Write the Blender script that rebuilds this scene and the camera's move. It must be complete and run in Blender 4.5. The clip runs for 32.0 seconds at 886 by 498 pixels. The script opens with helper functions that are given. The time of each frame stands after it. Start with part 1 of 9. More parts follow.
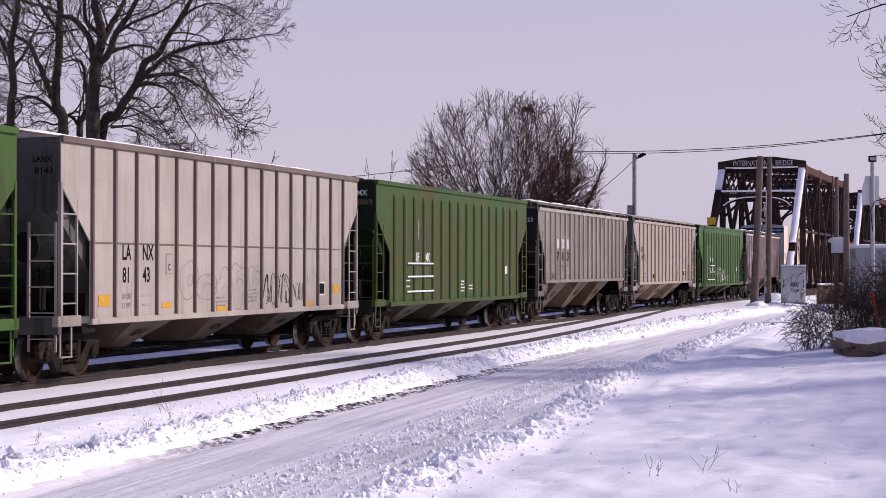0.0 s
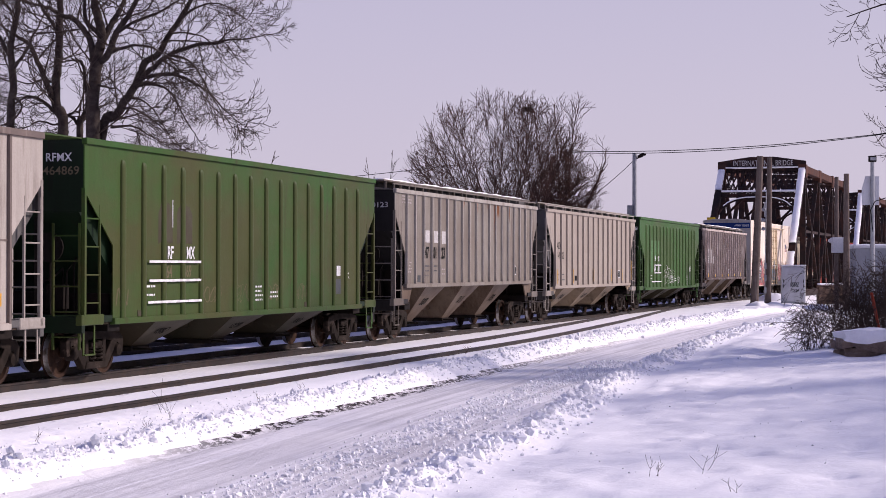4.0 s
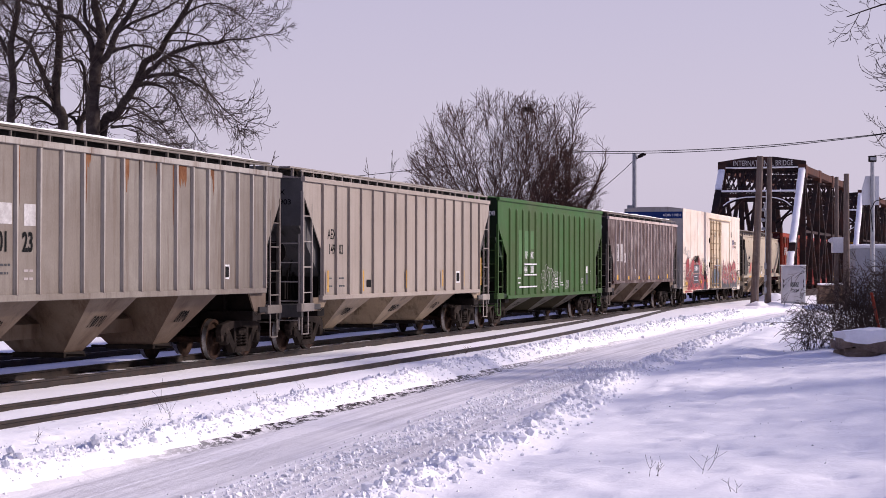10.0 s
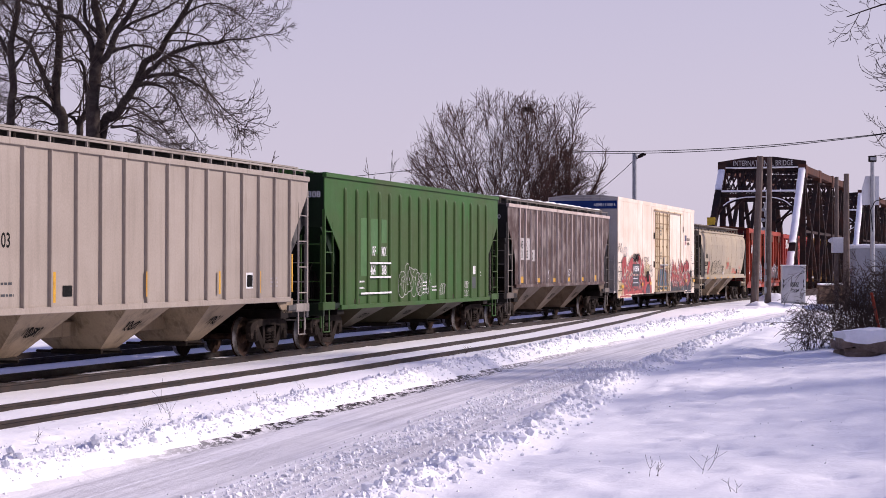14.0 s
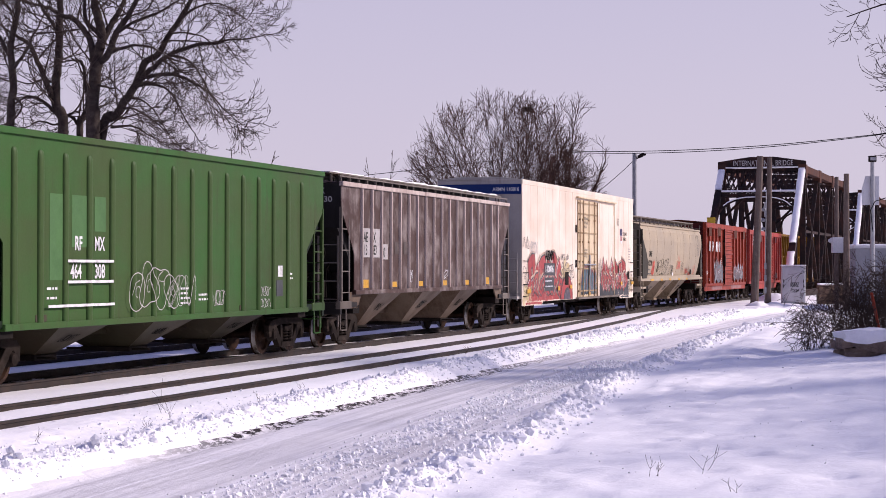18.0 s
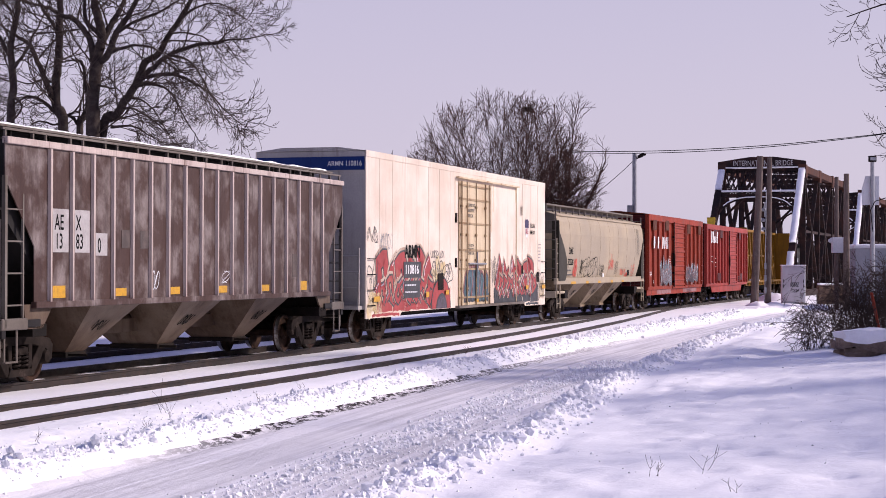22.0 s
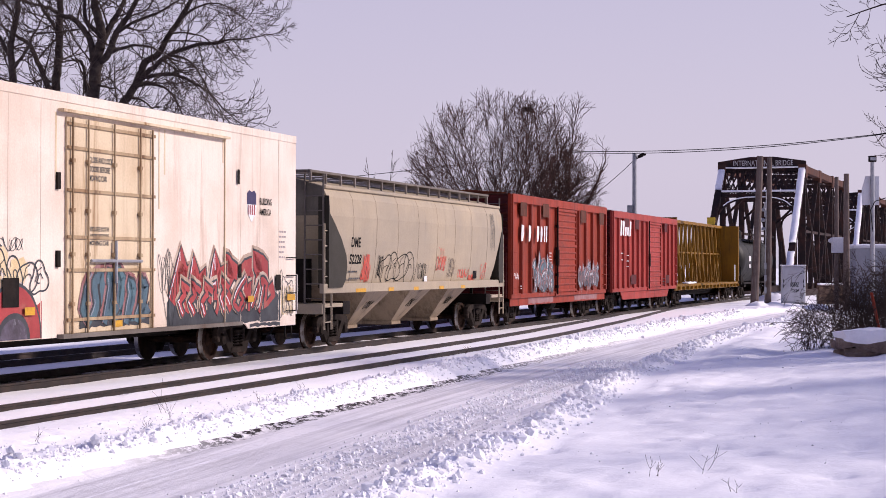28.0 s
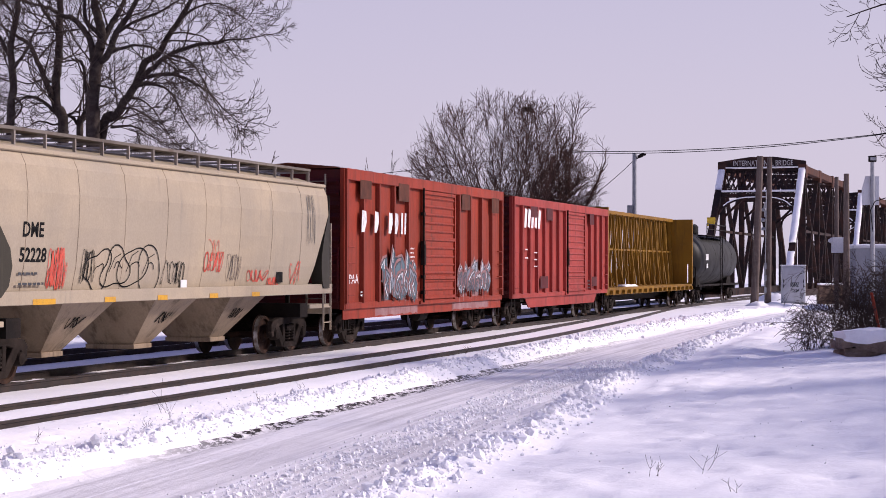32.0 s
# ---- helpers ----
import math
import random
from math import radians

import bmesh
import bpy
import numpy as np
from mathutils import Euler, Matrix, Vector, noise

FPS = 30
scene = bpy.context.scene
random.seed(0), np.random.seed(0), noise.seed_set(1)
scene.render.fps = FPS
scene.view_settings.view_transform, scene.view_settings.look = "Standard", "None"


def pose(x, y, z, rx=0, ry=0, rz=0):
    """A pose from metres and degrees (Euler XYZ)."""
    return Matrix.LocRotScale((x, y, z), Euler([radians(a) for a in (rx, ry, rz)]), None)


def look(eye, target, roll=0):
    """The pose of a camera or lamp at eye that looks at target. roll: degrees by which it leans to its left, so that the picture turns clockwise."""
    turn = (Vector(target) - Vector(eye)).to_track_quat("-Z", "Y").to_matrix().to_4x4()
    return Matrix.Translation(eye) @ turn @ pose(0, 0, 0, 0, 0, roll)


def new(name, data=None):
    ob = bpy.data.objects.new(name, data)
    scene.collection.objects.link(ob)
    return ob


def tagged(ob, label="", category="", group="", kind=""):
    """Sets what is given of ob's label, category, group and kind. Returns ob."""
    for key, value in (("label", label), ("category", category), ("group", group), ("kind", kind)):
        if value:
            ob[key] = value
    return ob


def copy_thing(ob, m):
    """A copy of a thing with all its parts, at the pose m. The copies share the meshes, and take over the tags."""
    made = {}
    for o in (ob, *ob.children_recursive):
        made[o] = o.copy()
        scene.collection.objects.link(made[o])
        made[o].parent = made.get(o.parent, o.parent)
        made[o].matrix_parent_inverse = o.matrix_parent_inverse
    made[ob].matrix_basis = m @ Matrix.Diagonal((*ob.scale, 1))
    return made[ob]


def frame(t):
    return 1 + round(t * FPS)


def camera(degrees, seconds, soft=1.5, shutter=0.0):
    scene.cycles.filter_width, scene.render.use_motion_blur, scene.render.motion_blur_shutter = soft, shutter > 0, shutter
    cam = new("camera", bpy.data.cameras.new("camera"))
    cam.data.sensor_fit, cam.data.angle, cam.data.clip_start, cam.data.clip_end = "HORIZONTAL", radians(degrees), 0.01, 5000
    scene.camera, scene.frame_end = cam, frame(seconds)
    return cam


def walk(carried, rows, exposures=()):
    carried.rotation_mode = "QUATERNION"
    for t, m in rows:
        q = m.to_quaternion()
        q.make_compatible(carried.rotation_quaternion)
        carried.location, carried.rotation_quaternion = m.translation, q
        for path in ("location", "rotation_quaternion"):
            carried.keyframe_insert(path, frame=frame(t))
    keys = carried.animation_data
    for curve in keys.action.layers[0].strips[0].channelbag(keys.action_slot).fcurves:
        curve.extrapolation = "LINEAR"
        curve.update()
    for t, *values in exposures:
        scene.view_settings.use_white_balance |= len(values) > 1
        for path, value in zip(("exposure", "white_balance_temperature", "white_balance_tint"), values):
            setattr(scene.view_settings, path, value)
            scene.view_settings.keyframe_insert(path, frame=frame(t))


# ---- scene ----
cam = camera(27.37, 32.0, soft=0.6)
EYE = look((0, 0, 2.101), (0, 100, 2.101 + 0.9727), 0.085)
walk(cam, [(0, EYE), (32, EYE)], exposures=[(0, -0.05, 6100, 22), (10, 0.0, 6100, 22), (32, 0.04, 6100, 22)])

# ---- the track's line, in metres along it (s) and to its near side (lat) ----
TH, BEND, S1, S2, FOOT = 0.28845, 0.000268, 31.1, 135.0, 17.458


def way(a):
    return Vector((math.sin(a), math.cos(a), 0))


def on_track(s, lat=0.0, z=0.0):
    """Place at s along the train's track, lat metres towards the road, z above the rail heads."""
    p = Vector((-FOOT * math.cos(TH), FOOT * math.sin(TH), 0))
    a = TH
    if s < S1:
        p += way(TH) * s
    else:
        u = min(s, S2) - S1
        a = TH + BEND * u
        r = 1 / BEND
        p += way(TH) * S1 + Vector((r * (math.cos(TH) - math.cos(a)), r * (math.sin(a) - math.sin(TH)), 0))
        if s > S2:
            p += way(a) * (s - S2)
    return p + Vector((math.cos(a), -math.sin(a), 0)) * lat + Vector((0, 0, z))


def heading(s):
    return TH + BEND * (min(max(s, S1), S2) - S1)


# ---- world and sun ----
world = bpy.data.worlds.new("sky")
scene.world = world
world.use_nodes = True
wn = world.node_tree.nodes
wl = world.node_tree.links
wbg = wn["Background"]
sky = wn.new("ShaderNodeTexSky")
sky.sky_type = "NISHITA"
sky.sun_disc = False
SUN_EL, SUN_AZ = radians(30), radians(78)
sky.sun_elevation, sky.sun_rotation = SUN_EL, SUN_AZ
sky.air_density, sky.dust_density, sky.ozone_density = 1.0, 4.0, 3.0
veil = wn.new("ShaderNodeMix")
veil.data_type = "RGBA"
veil.inputs[0].default_value = 0.82
haze = wn.new("ShaderNodeMix")
haze.data_type = "RGBA"
haze.inputs[6].default_value = (7.2, 6.6, 7.2, 1)
haze.inputs[7].default_value = (1.6, 1.85, 4.2, 1)
coord = wn.new("ShaderNodeTexCoord")
split = wn.new("ShaderNodeSeparateXYZ")
climb = wn.new("ShaderNodeMapRange")
climb.inputs["From Min"].default_value, climb.inputs["From Max"].default_value = 0.05, 0.65
wl.new(coord.outputs["Generated"], split.inputs[0])
wl.new(split.outputs["Z"], climb.inputs["Value"])
wl.new(climb.outputs["Result"], haze.inputs[0])
wl.new(haze.outputs[2], veil.inputs[7])
wl.new(sky.outputs[0], veil.inputs[6])
wl.new(veil.outputs[2], wbg.inputs[0])
wbg.inputs[1].default_value = 0.1
sun_data = bpy.data.lights.new("sun", "SUN")
sun_data.energy, sun_data.angle, sun_data.color = 4.4, radians(3.0), (1.0, 0.89, 0.77)
sun = new("sun", sun_data)
sun_way = Vector((math.sin(SUN_AZ) * math.cos(SUN_EL), math.cos(SUN_AZ) * math.cos(SUN_EL), math.sin(SUN_EL)))
sun.matrix_world = look(sun_way * 200, (0, 0, 0))

# ---- materials ----
def material(name, color, rough=0.6, metal=0.0, second=None, amount=0.5, size=4.0, third=None, amount3=0.0,
             stretch=(1, 1, 1), bump=0.0, bump_size=30.0, fine=0.08, random_tone=0.0, gloss=None, streak=None, amount4=0.5, grime=None, grime_amount=0.6):
    """Procedural surface: colour, a second colour in patches, a third in stretched streaks, fine grain and bump."""
    m = bpy.data.materials.new(name)
    m.use_nodes = True
    nt = m.node_tree
    n, l = nt.nodes, nt.links
    b = n["Principled BSDF"]
    b.inputs["Metallic"].default_value = metal
    b.inputs["Specular IOR Level"].default_value = gloss if gloss is not None else 0.1 if rough >= 0.68 else 0.3
    tc = n.new("ShaderNodeTexCoord")
    last = None

    def noise_of(scale, detail, vec, rough_=0.6):
        q = n.new("ShaderNodeTexNoise")
        q.inputs["Scale"].default_value, q.inputs["Detail"].default_value = scale, detail
        q.inputs["Roughness"].default_value = rough_
        l.new(vec, q.inputs["Vector"])
        return q.outputs["Fac"]

    def ramp(fac, lo, hi):
        r = n.new("ShaderNodeMapRange")
        r.inputs["From Min"].default_value, r.inputs["From Max"].default_value = lo, hi
        l.new(fac, r.inputs["Value"])
        return r.outputs["Result"]

    def mix(fac, a, c, mode="MIX"):
        x = n.new("ShaderNodeMix")
        x.data_type, x.blend_type = "RGBA", mode
        if isinstance(fac, float):
            x.inputs[0].default_value = fac
        else:
            l.new(fac, x.inputs[0])
        for i, v in ((6, a), (7, c)):
            if isinstance(v, tuple):
                x.inputs[i].default_value = (*v[:3], 1)
            else:
                l.new(v, x.inputs[i])
        return x.outputs[2]

    obj = tc.outputs["Object"]
    last = tuple(color)
    if second:
        f = noise_of(size, 6, obj)
        last = mix(ramp(f, 0.62 - amount * 0.4, 0.72 - amount * 0.15), last, tuple(second))
    if third:
        mp = n.new("ShaderNodeMapping")
        mp.inputs["Scale"].default_value = stretch
        l.new(obj, mp.inputs["Vector"])
        f = noise_of(1.0, 7, mp.outputs["Vector"], 0.7)
        last = mix(ramp(f, 0.66 - amount3 * 0.3, 0.74 - amount3 * 0.1), last, tuple(third))
    if grime:
        mp = n.new("ShaderNodeMapping")
        mp.inputs["Scale"].default_value = (0.22, 0.22, 0.42)
        mp.inputs["Location"].default_value = (1.7, 0.0, -0.9)
        l.new(obj, mp.inputs["Vector"])
        k = n.new("ShaderNodeMath")
        k.operation = "MULTIPLY"
        k.inputs[1].default_value = grime_amount
        l.new(ramp(noise_of(1.0, 8, mp.outputs["Vector"], 0.62), 0.40, 0.60), k.inputs[0])
        last = mix(k.outputs[0], last, tuple(grime))
    if streak:
        for scale, lo, hi, part_ in (((5, 5, 0.45), 0.5, 0.78, 1.0), ((16, 16, 4.0), 0.58, 0.76, 0.5)):
            mp = n.new("ShaderNodeMapping")
            mp.inputs["Scale"].default_value = scale
            l.new(obj, mp.inputs["Vector"])
            f = ramp(noise_of(1.0, 7, mp.outputs["Vector"], 0.65), lo, hi)
            k = n.new("ShaderNodeMath")
            k.operation = "MULTIPLY"
            k.inputs[1].default_value = amount4 * part_
            l.new(f, k.inputs[0])
            last = mix(k.outputs[0], last, tuple(streak))
    if fine:
        f = noise_of(bump_size * 1.7, 4, obj)
        g = ramp(f, 0.3, 0.7)
        c = n.new("ShaderNodeMapRange")
        c.inputs["To Min"].default_value, c.inputs["To Max"].default_value = 1 - fine * 2, 1 + fine
        l.new(g, c.inputs["Value"])
        hs = n.new("ShaderNodeHueSaturation")
        l.new(c.outputs["Result"], hs.inputs["Value"])
        if isinstance(last, tuple):
            hs.inputs["Color"].default_value = (*last[:3], 1)
        else:
            l.new(last, hs.inputs["Color"])
        last = hs.outputs["Color"]
    if random_tone:
        oi = n.new("ShaderNodeObjectInfo")
        c = n.new("ShaderNodeMapRange")
        c.inputs["To Min"].default_value, c.inputs["To Max"].default_value = 1 - random_tone, 1 + random_tone
        l.new(oi.outputs["Random"], c.inputs["Value"])
        hs = n.new("ShaderNodeHueSaturation")
        l.new(c.outputs["Result"], hs.inputs["Value"])
        if isinstance(last, tuple):
            hs.inputs["Color"].default_value = (*last[:3], 1)
        else:
            l.new(last, hs.inputs["Color"])
        last = hs.outputs["Color"]
    if isinstance(last, tuple):
        b.inputs["Base Color"].default_value = (*last[:3], 1)
    else:
        l.new(last, b.inputs["Base Color"])
    f = noise_of(size * 2.3, 4, obj)
    c = n.new("ShaderNodeMapRange")
    c.inputs["To Min"].default_value, c.inputs["To Max"].default_value = max(rough - 0.15, 0.05), min(rough + 0.15, 1)
    l.new(f, c.inputs["Value"])
    l.new(c.outputs["Result"], b.inputs["Roughness"])
    if bump:
        f = noise_of(bump_size, 6, obj)
        bp = n.new("ShaderNodeBump")
        bp.inputs["Strength"].default_value, bp.inputs["Distance"].default_value = 1.0, bump
        l.new(f, bp.inputs["Height"])
        l.new(bp.outputs["Normal"], b.inputs["Normal"])
    return m


SNOW = material("snow", (0.91, 0.90, 0.915), 0.75, second=(0.87, 0.86, 0.88), amount=0.5, size=0.7, bump=0.012, bump_size=9.0, fine=0.02)
SNOW_CAP = material("snow_cap", (0.91, 0.905, 0.92), 0.75, second=(0.82, 0.82, 0.84), amount=0.5, size=2.0, bump=0.01, bump_size=12.0, fine=0.02)
RAIL = material("rail_steel", (0.022, 0.016, 0.014), 0.6, metal=0.2, second=(0.04, 0.025, 0.018), amount=0.5, size=3.0, bump=0.002)
RAIL_TOP = material("rail_head", (0.07, 0.06, 0.055), 0.5, metal=0.6, second=(0.04, 0.03, 0.025), amount=0.5, size=2.0)
TIE = material("tie_wood", (0.05, 0.04, 0.035), 0.9, second=(0.09, 0.075, 0.06), amount=0.5, size=5.0, bump=0.01, random_tone=0.3)
BOGIE = material("truck_steel", (0.014, 0.010, 0.008), 0.85, second=(0.028, 0.020, 0.016), amount=0.5, size=3.5, third=(0.070, 0.050, 0.040), amount3=0.25, stretch=(3, 3, 3), bump=0.003)
WHEEL = material("wheel_steel", (0.024, 0.013, 0.010), 0.7, metal=0.2, second=(0.055, 0.030, 0.019), amount=0.5, size=4.0, bump=0.002)
TREAD = material("wheel_tread", (0.35, 0.33, 0.32), 0.35, metal=0.9, second=(0.15, 0.12, 0.10), amount=0.4, size=6.0)
UNDER = material("underframe_black", (0.009, 0.007, 0.006), 0.75, second=(0.020, 0.014, 0.011), amount=0.5, size=2.5, bump=0.002)
BARK = material("bark", (0.045, 0.034, 0.030), 0.9, second=(0.075, 0.06, 0.052), amount=0.5, size=5.0, bump=0.015, bump_size=20.0)
TWIG = material("twig_bark", (0.06, 0.042, 0.037), 0.9, second=(0.085, 0.065, 0.055), amount=0.5, size=3.0)
TWIG_RED = material("shrub_bark", (0.10, 0.058, 0.048), 0.9, second=(0.07, 0.045, 0.04), amount=0.5, size=2.0)
BRIDGE_STEEL = material("bridge_steel", (0.022, 0.016, 0.016), 0.75, second=(0.05, 0.025, 0.02), amount=0.45, size=1.2, third=(0.08, 0.038, 0.028), amount3=0.3, stretch=(2, 2, 0.5), bump=0.003)
BRIDGE_RUST = material("bridge_rust", (0.085, 0.036, 0.025), 0.85, second=(0.05, 0.03, 0.026), amount=0.5, size=1.2, third=(0.15, 0.07, 0.05), amount3=0.3, stretch=(2, 2, 0.5), bump=0.003)
LETTER_WHITE = material("letter_white", (0.75, 0.75, 0.75), 0.6, second=(0.5, 0.5, 0.5), amount=0.4, size=5.0)
LETTER_BLACK = material("letter_black", (0.010, 0.010, 0.010), 0.8, second=(0.022, 0.022, 0.022), amount=0.3, size=5.0, gloss=0.05)
POLE_WOOD = material("pole_wood", (0.15, 0.115, 0.10), 0.9, second=(0.10, 0.08, 0.07), amount=0.5, size=2.0, third=(0.22, 0.19, 0.17), amount3=0.4, stretch=(12, 12, 0.6), bump=0.006)
GALV = material("galvanised_steel", (0.36, 0.37, 0.39), 0.5, metal=0.5, second=(0.28, 0.29, 0.31), amount=0.5, size=3.0)
CABINET_GREY = material("cabinet_paint", (0.60, 0.61, 0.64), 0.5, second=(0.52, 0.53, 0.56), amount=0.5, size=1.5, third=(0.36, 0.36, 0.38), amount3=0.2, stretch=(6, 6, 0.6))
YELLOW = material("yellow_paint", (0.62, 0.42, 0.03), 0.6, second=(0.45, 0.29, 0.03), amount=0.4, size=3.0)
MARK_ORANGE = material("reflective_yellow", (0.58, 0.31, 0.02), 0.5, second=(0.45, 0.24, 0.025), amount=0.4, size=9.0)

# ---- mesh helpers ----
def box(bm, x0, x1, y0, y1, z0, z1):
    v = [bm.verts.new((x, y, z)) for x in (x0, x1) for y in (y0, y1) for z in (z0, z1)]
    for f in ((0, 1, 3, 2), (4, 6, 7, 5), (0, 4, 5, 1), (2, 3, 7, 6), (0, 2, 6, 4), (1, 5, 7, 3)):
        bm.faces.new([v[i] for i in f])


def prism(bm, pts, a0, a1, axis="y"):
    """A flat outline given in two axes, drawn out along the third."""
    def at(p, a):
        if axis == "y":
            return (p[0], a, p[1])
        if axis == "x":
            return (a, p[0], p[1])
        return (p[0], p[1], a)
    lo = [bm.verts.new(at(p, a0)) for p in pts]
    hi = [bm.verts.new(at(p, a1)) for p in pts]
    bm.faces.new(lo)
    bm.faces.new(hi[::-1])
    n = len(pts)
    for i in range(n):
        bm.faces.new((lo[i], hi[i], hi[(i + 1) % n], lo[(i + 1) % n]))


def tube(bm, p, q, r0, r1=None, n=8):
    p, q = Vector(p), Vector(q)
    r1 = r0 if r1 is None else r1
    d = (q - p).normalized()
    a = d.orthogonal().normalized()
    c = d.cross(a)
    rings = []
    for o, r in ((p, r0), (q, r1)):
        rings.append([bm.verts.new(o + (a * math.cos(t) + c * math.sin(t)) * r) for t in (math.tau * i / n for i in range(n))])
    for i in range(n):
        bm.faces.new((rings[0][i], rings[0][(i + 1) % n], rings[1][(i + 1) % n], rings[1][i]))
    bm.faces.new(rings[0][::-1])
    bm.faces.new(rings[1])


def beam(bm, p, q, w, h):
    """A straight bar of section w x h between two places; h is nearest to upright."""
    p, q = Vector(p), Vector(q)
    d = (q - p).normalized()
    side = d.cross(Vector((0, 0, 1)))
    side = Vector((1, 0, 0)) if side.length < 1e-3 else side.normalized()
    up = side.cross(d)
    v = []
    for o in (p, q):
        for i, j in ((-1, -1), (1, -1), (1, 1), (-1, 1)):
            v.append(bm.verts.new(o + side * w / 2 * i + up * h / 2 * j))
    for f in ((3, 2, 1, 0), (4, 5, 6, 7), (0, 1, 5, 4), (1, 2, 6, 5), (2, 3, 7, 6), (3, 0, 4, 7)):
        bm.faces.new([v[i] for i in f])


def lathe(bm, prof, axis="y", n=20, centre=(0, 0, 0)):
    """prof: (distance along the axis, radius)."""
    rings = []
    for a, r in prof:
        ring = []
        for i in range(n):
            t = math.tau * i / n
            u, w = r * math.cos(t), r * math.sin(t)
            p = {"y": (u, a, w), "x": (a, u, w), "z": (u, w, a)}[axis]
            ring.append(bm.verts.new(Vector(p) + Vector(centre)))
        rings.append(ring)
    for k in range(len(rings) - 1):
        for i in range(n):
            bm.faces.new((rings[k][i], rings[k][(i + 1) % n], rings[k + 1][(i + 1) % n], rings[k + 1][i]))
    bm.faces.new(rings[0][::-1])
    bm.faces.new(rings[-1])


def finish(bm, name, mat, bevel=0.0, smooth=False):
    bmesh.ops.recalc_face_normals(bm, faces=bm.faces[:])
    if bevel:
        bmesh.ops.bevel(bm, geom=bm.edges[:], offset=bevel, segments=1, affect="EDGES", clamp_overlap=True)
    me = bpy.data.meshes.new(name)
    bm.to_mesh(me)
    bm.free()
    me.materials.append(mat)
    if smooth:
        me.shade_smooth()
        me.set_sharp_from_angle(angle=radians(35))
    return me


def part(name, bm, mat, parent, label="", bevel=0.0, smooth=False):
    """Links a bmesh (or a mesh) as one object under a thing or a part."""
    me = bm if isinstance(bm, bpy.types.Mesh) else finish(bm, name, mat, bevel, smooth)
    ob = new(name, me)
    ob.parent = parent
    if label:
        ob["label"] = label
    return ob


def thing(name, m, label, category, group="", kind=""):
    ob = new(name)
    ob.empty_display_size = 0.2
    ob.matrix_world = m
    return tagged(ob, label, category, group, kind)


def solid(name, bm, mat, label, category, group="", kind="", bevel=0.0, smooth=False):
    ob = new(name, finish(bm, name, mat, bevel, smooth))
    return tagged(ob, label, category, group, kind)


def raw(name, verts, faces, mat, smooth=False):
    me = bpy.data.meshes.new(name)
    me.from_pydata(verts, [], faces)
    me.materials.append(mat)
    if smooth:
        me.shade_smooth()
    return me


FONT_MESHES = {}


def text_mesh(words, mat, bold=0.0):
    """Words as a thin flat mesh, one unit high, its left foot at the origin, in the x-z plane facing -y."""
    key = (words, mat.name, bold)
    if key not in FONT_MESHES:
        cu = bpy.data.curves.new("writing", "FONT")
        cu.body, cu.size, cu.offset, cu.extrude = words, 1.38, bold, 0.0
        cu.resolution_u = 3
        ob = bpy.data.objects.new("writing", cu)
        me = bpy.data.meshes.new_from_object(ob)
        bpy.data.objects.remove(ob)
        me.transform(Matrix.Rotation(radians(90), 4, "X"))
        me.materials.clear()
        me.materials.append(mat)
        FONT_MESHES[key] = me
    return FONT_MESHES[key]


def write(words, x, z, height, parent, mat, y, squeeze=1.0, bold=0.02, end=False, name="writing", width=0.0):
    """Writing on a car's near side (facing -y), or, with end, on its leading end (facing -x)."""
    ob = new(name, text_mesh(words, mat, bold))
    ob.parent = parent
    if width:
        squeeze = width / (max(v.co.x for v in ob.data.vertices) * height)
    if end:
        ob.matrix_basis = pose(x, y, z, 0, 0, -90) @ Matrix.Diagonal((height * squeeze, height, height, 1))
    else:
        ob.matrix_basis = pose(x, y, z) @ Matrix.Diagonal((height * squeeze, height, height, 1))
    return ob


def pipe(bm, pts, r, n=6):
    """One bent round bar through the given places."""
    pts = [Vector(p) for p in pts]
    rings = []
    for i, p in enumerate(pts):
        d = (pts[min(i + 1, len(pts) - 1)] - pts[max(i - 1, 0)]).normalized()
        u = d.cross(Vector((0, 0, 1)) if abs(d.z) < 0.9 else Vector((1, 0, 0))).normalized()
        v = d.cross(u)
        rings.append([bm.verts.new(p + (u * math.cos(math.tau * k / n) + v * math.sin(math.tau * k / n)) * r) for k in range(n)])
    for a, b in zip(rings, rings[1:]):
        for k in range(n):
            bm.faces.new((a[k], b[k], b[(k + 1) % n], a[(k + 1) % n]))
    bm.faces.new(rings[0])
    bm.faces.new(rings[-1][::-1])

# ---- ground, road and tracks ----
def smooth(a, b, x):
    t = min(max((x - a) / (b - a), 0), 1)
    return t * t * (3 - 2 * t)


def table(x, xs, ys):
    return float(np.interp(x, xs, ys))


def road_left(s):
    return table(s, (0, 18, 29, 43, 70, 95, 110, 125), (8.6, 7.6, 6.95, 6.45, 6.05, 6.3, 7.6, 11.0))


def road_right(s):
    return table(s, (0, 18, 25, 32, 40, 53, 68, 80, 90, 100, 125), (11.3, 11.25, 11.0, 10.25, 9.65, 8.95, 8.5, 8.6, 10.0, 13.5, 24.0))


def hum(x, y, z=0.0, n=4):
    return noise.fractal(Vector((x, y, z)), 1.0, 2.0, n)


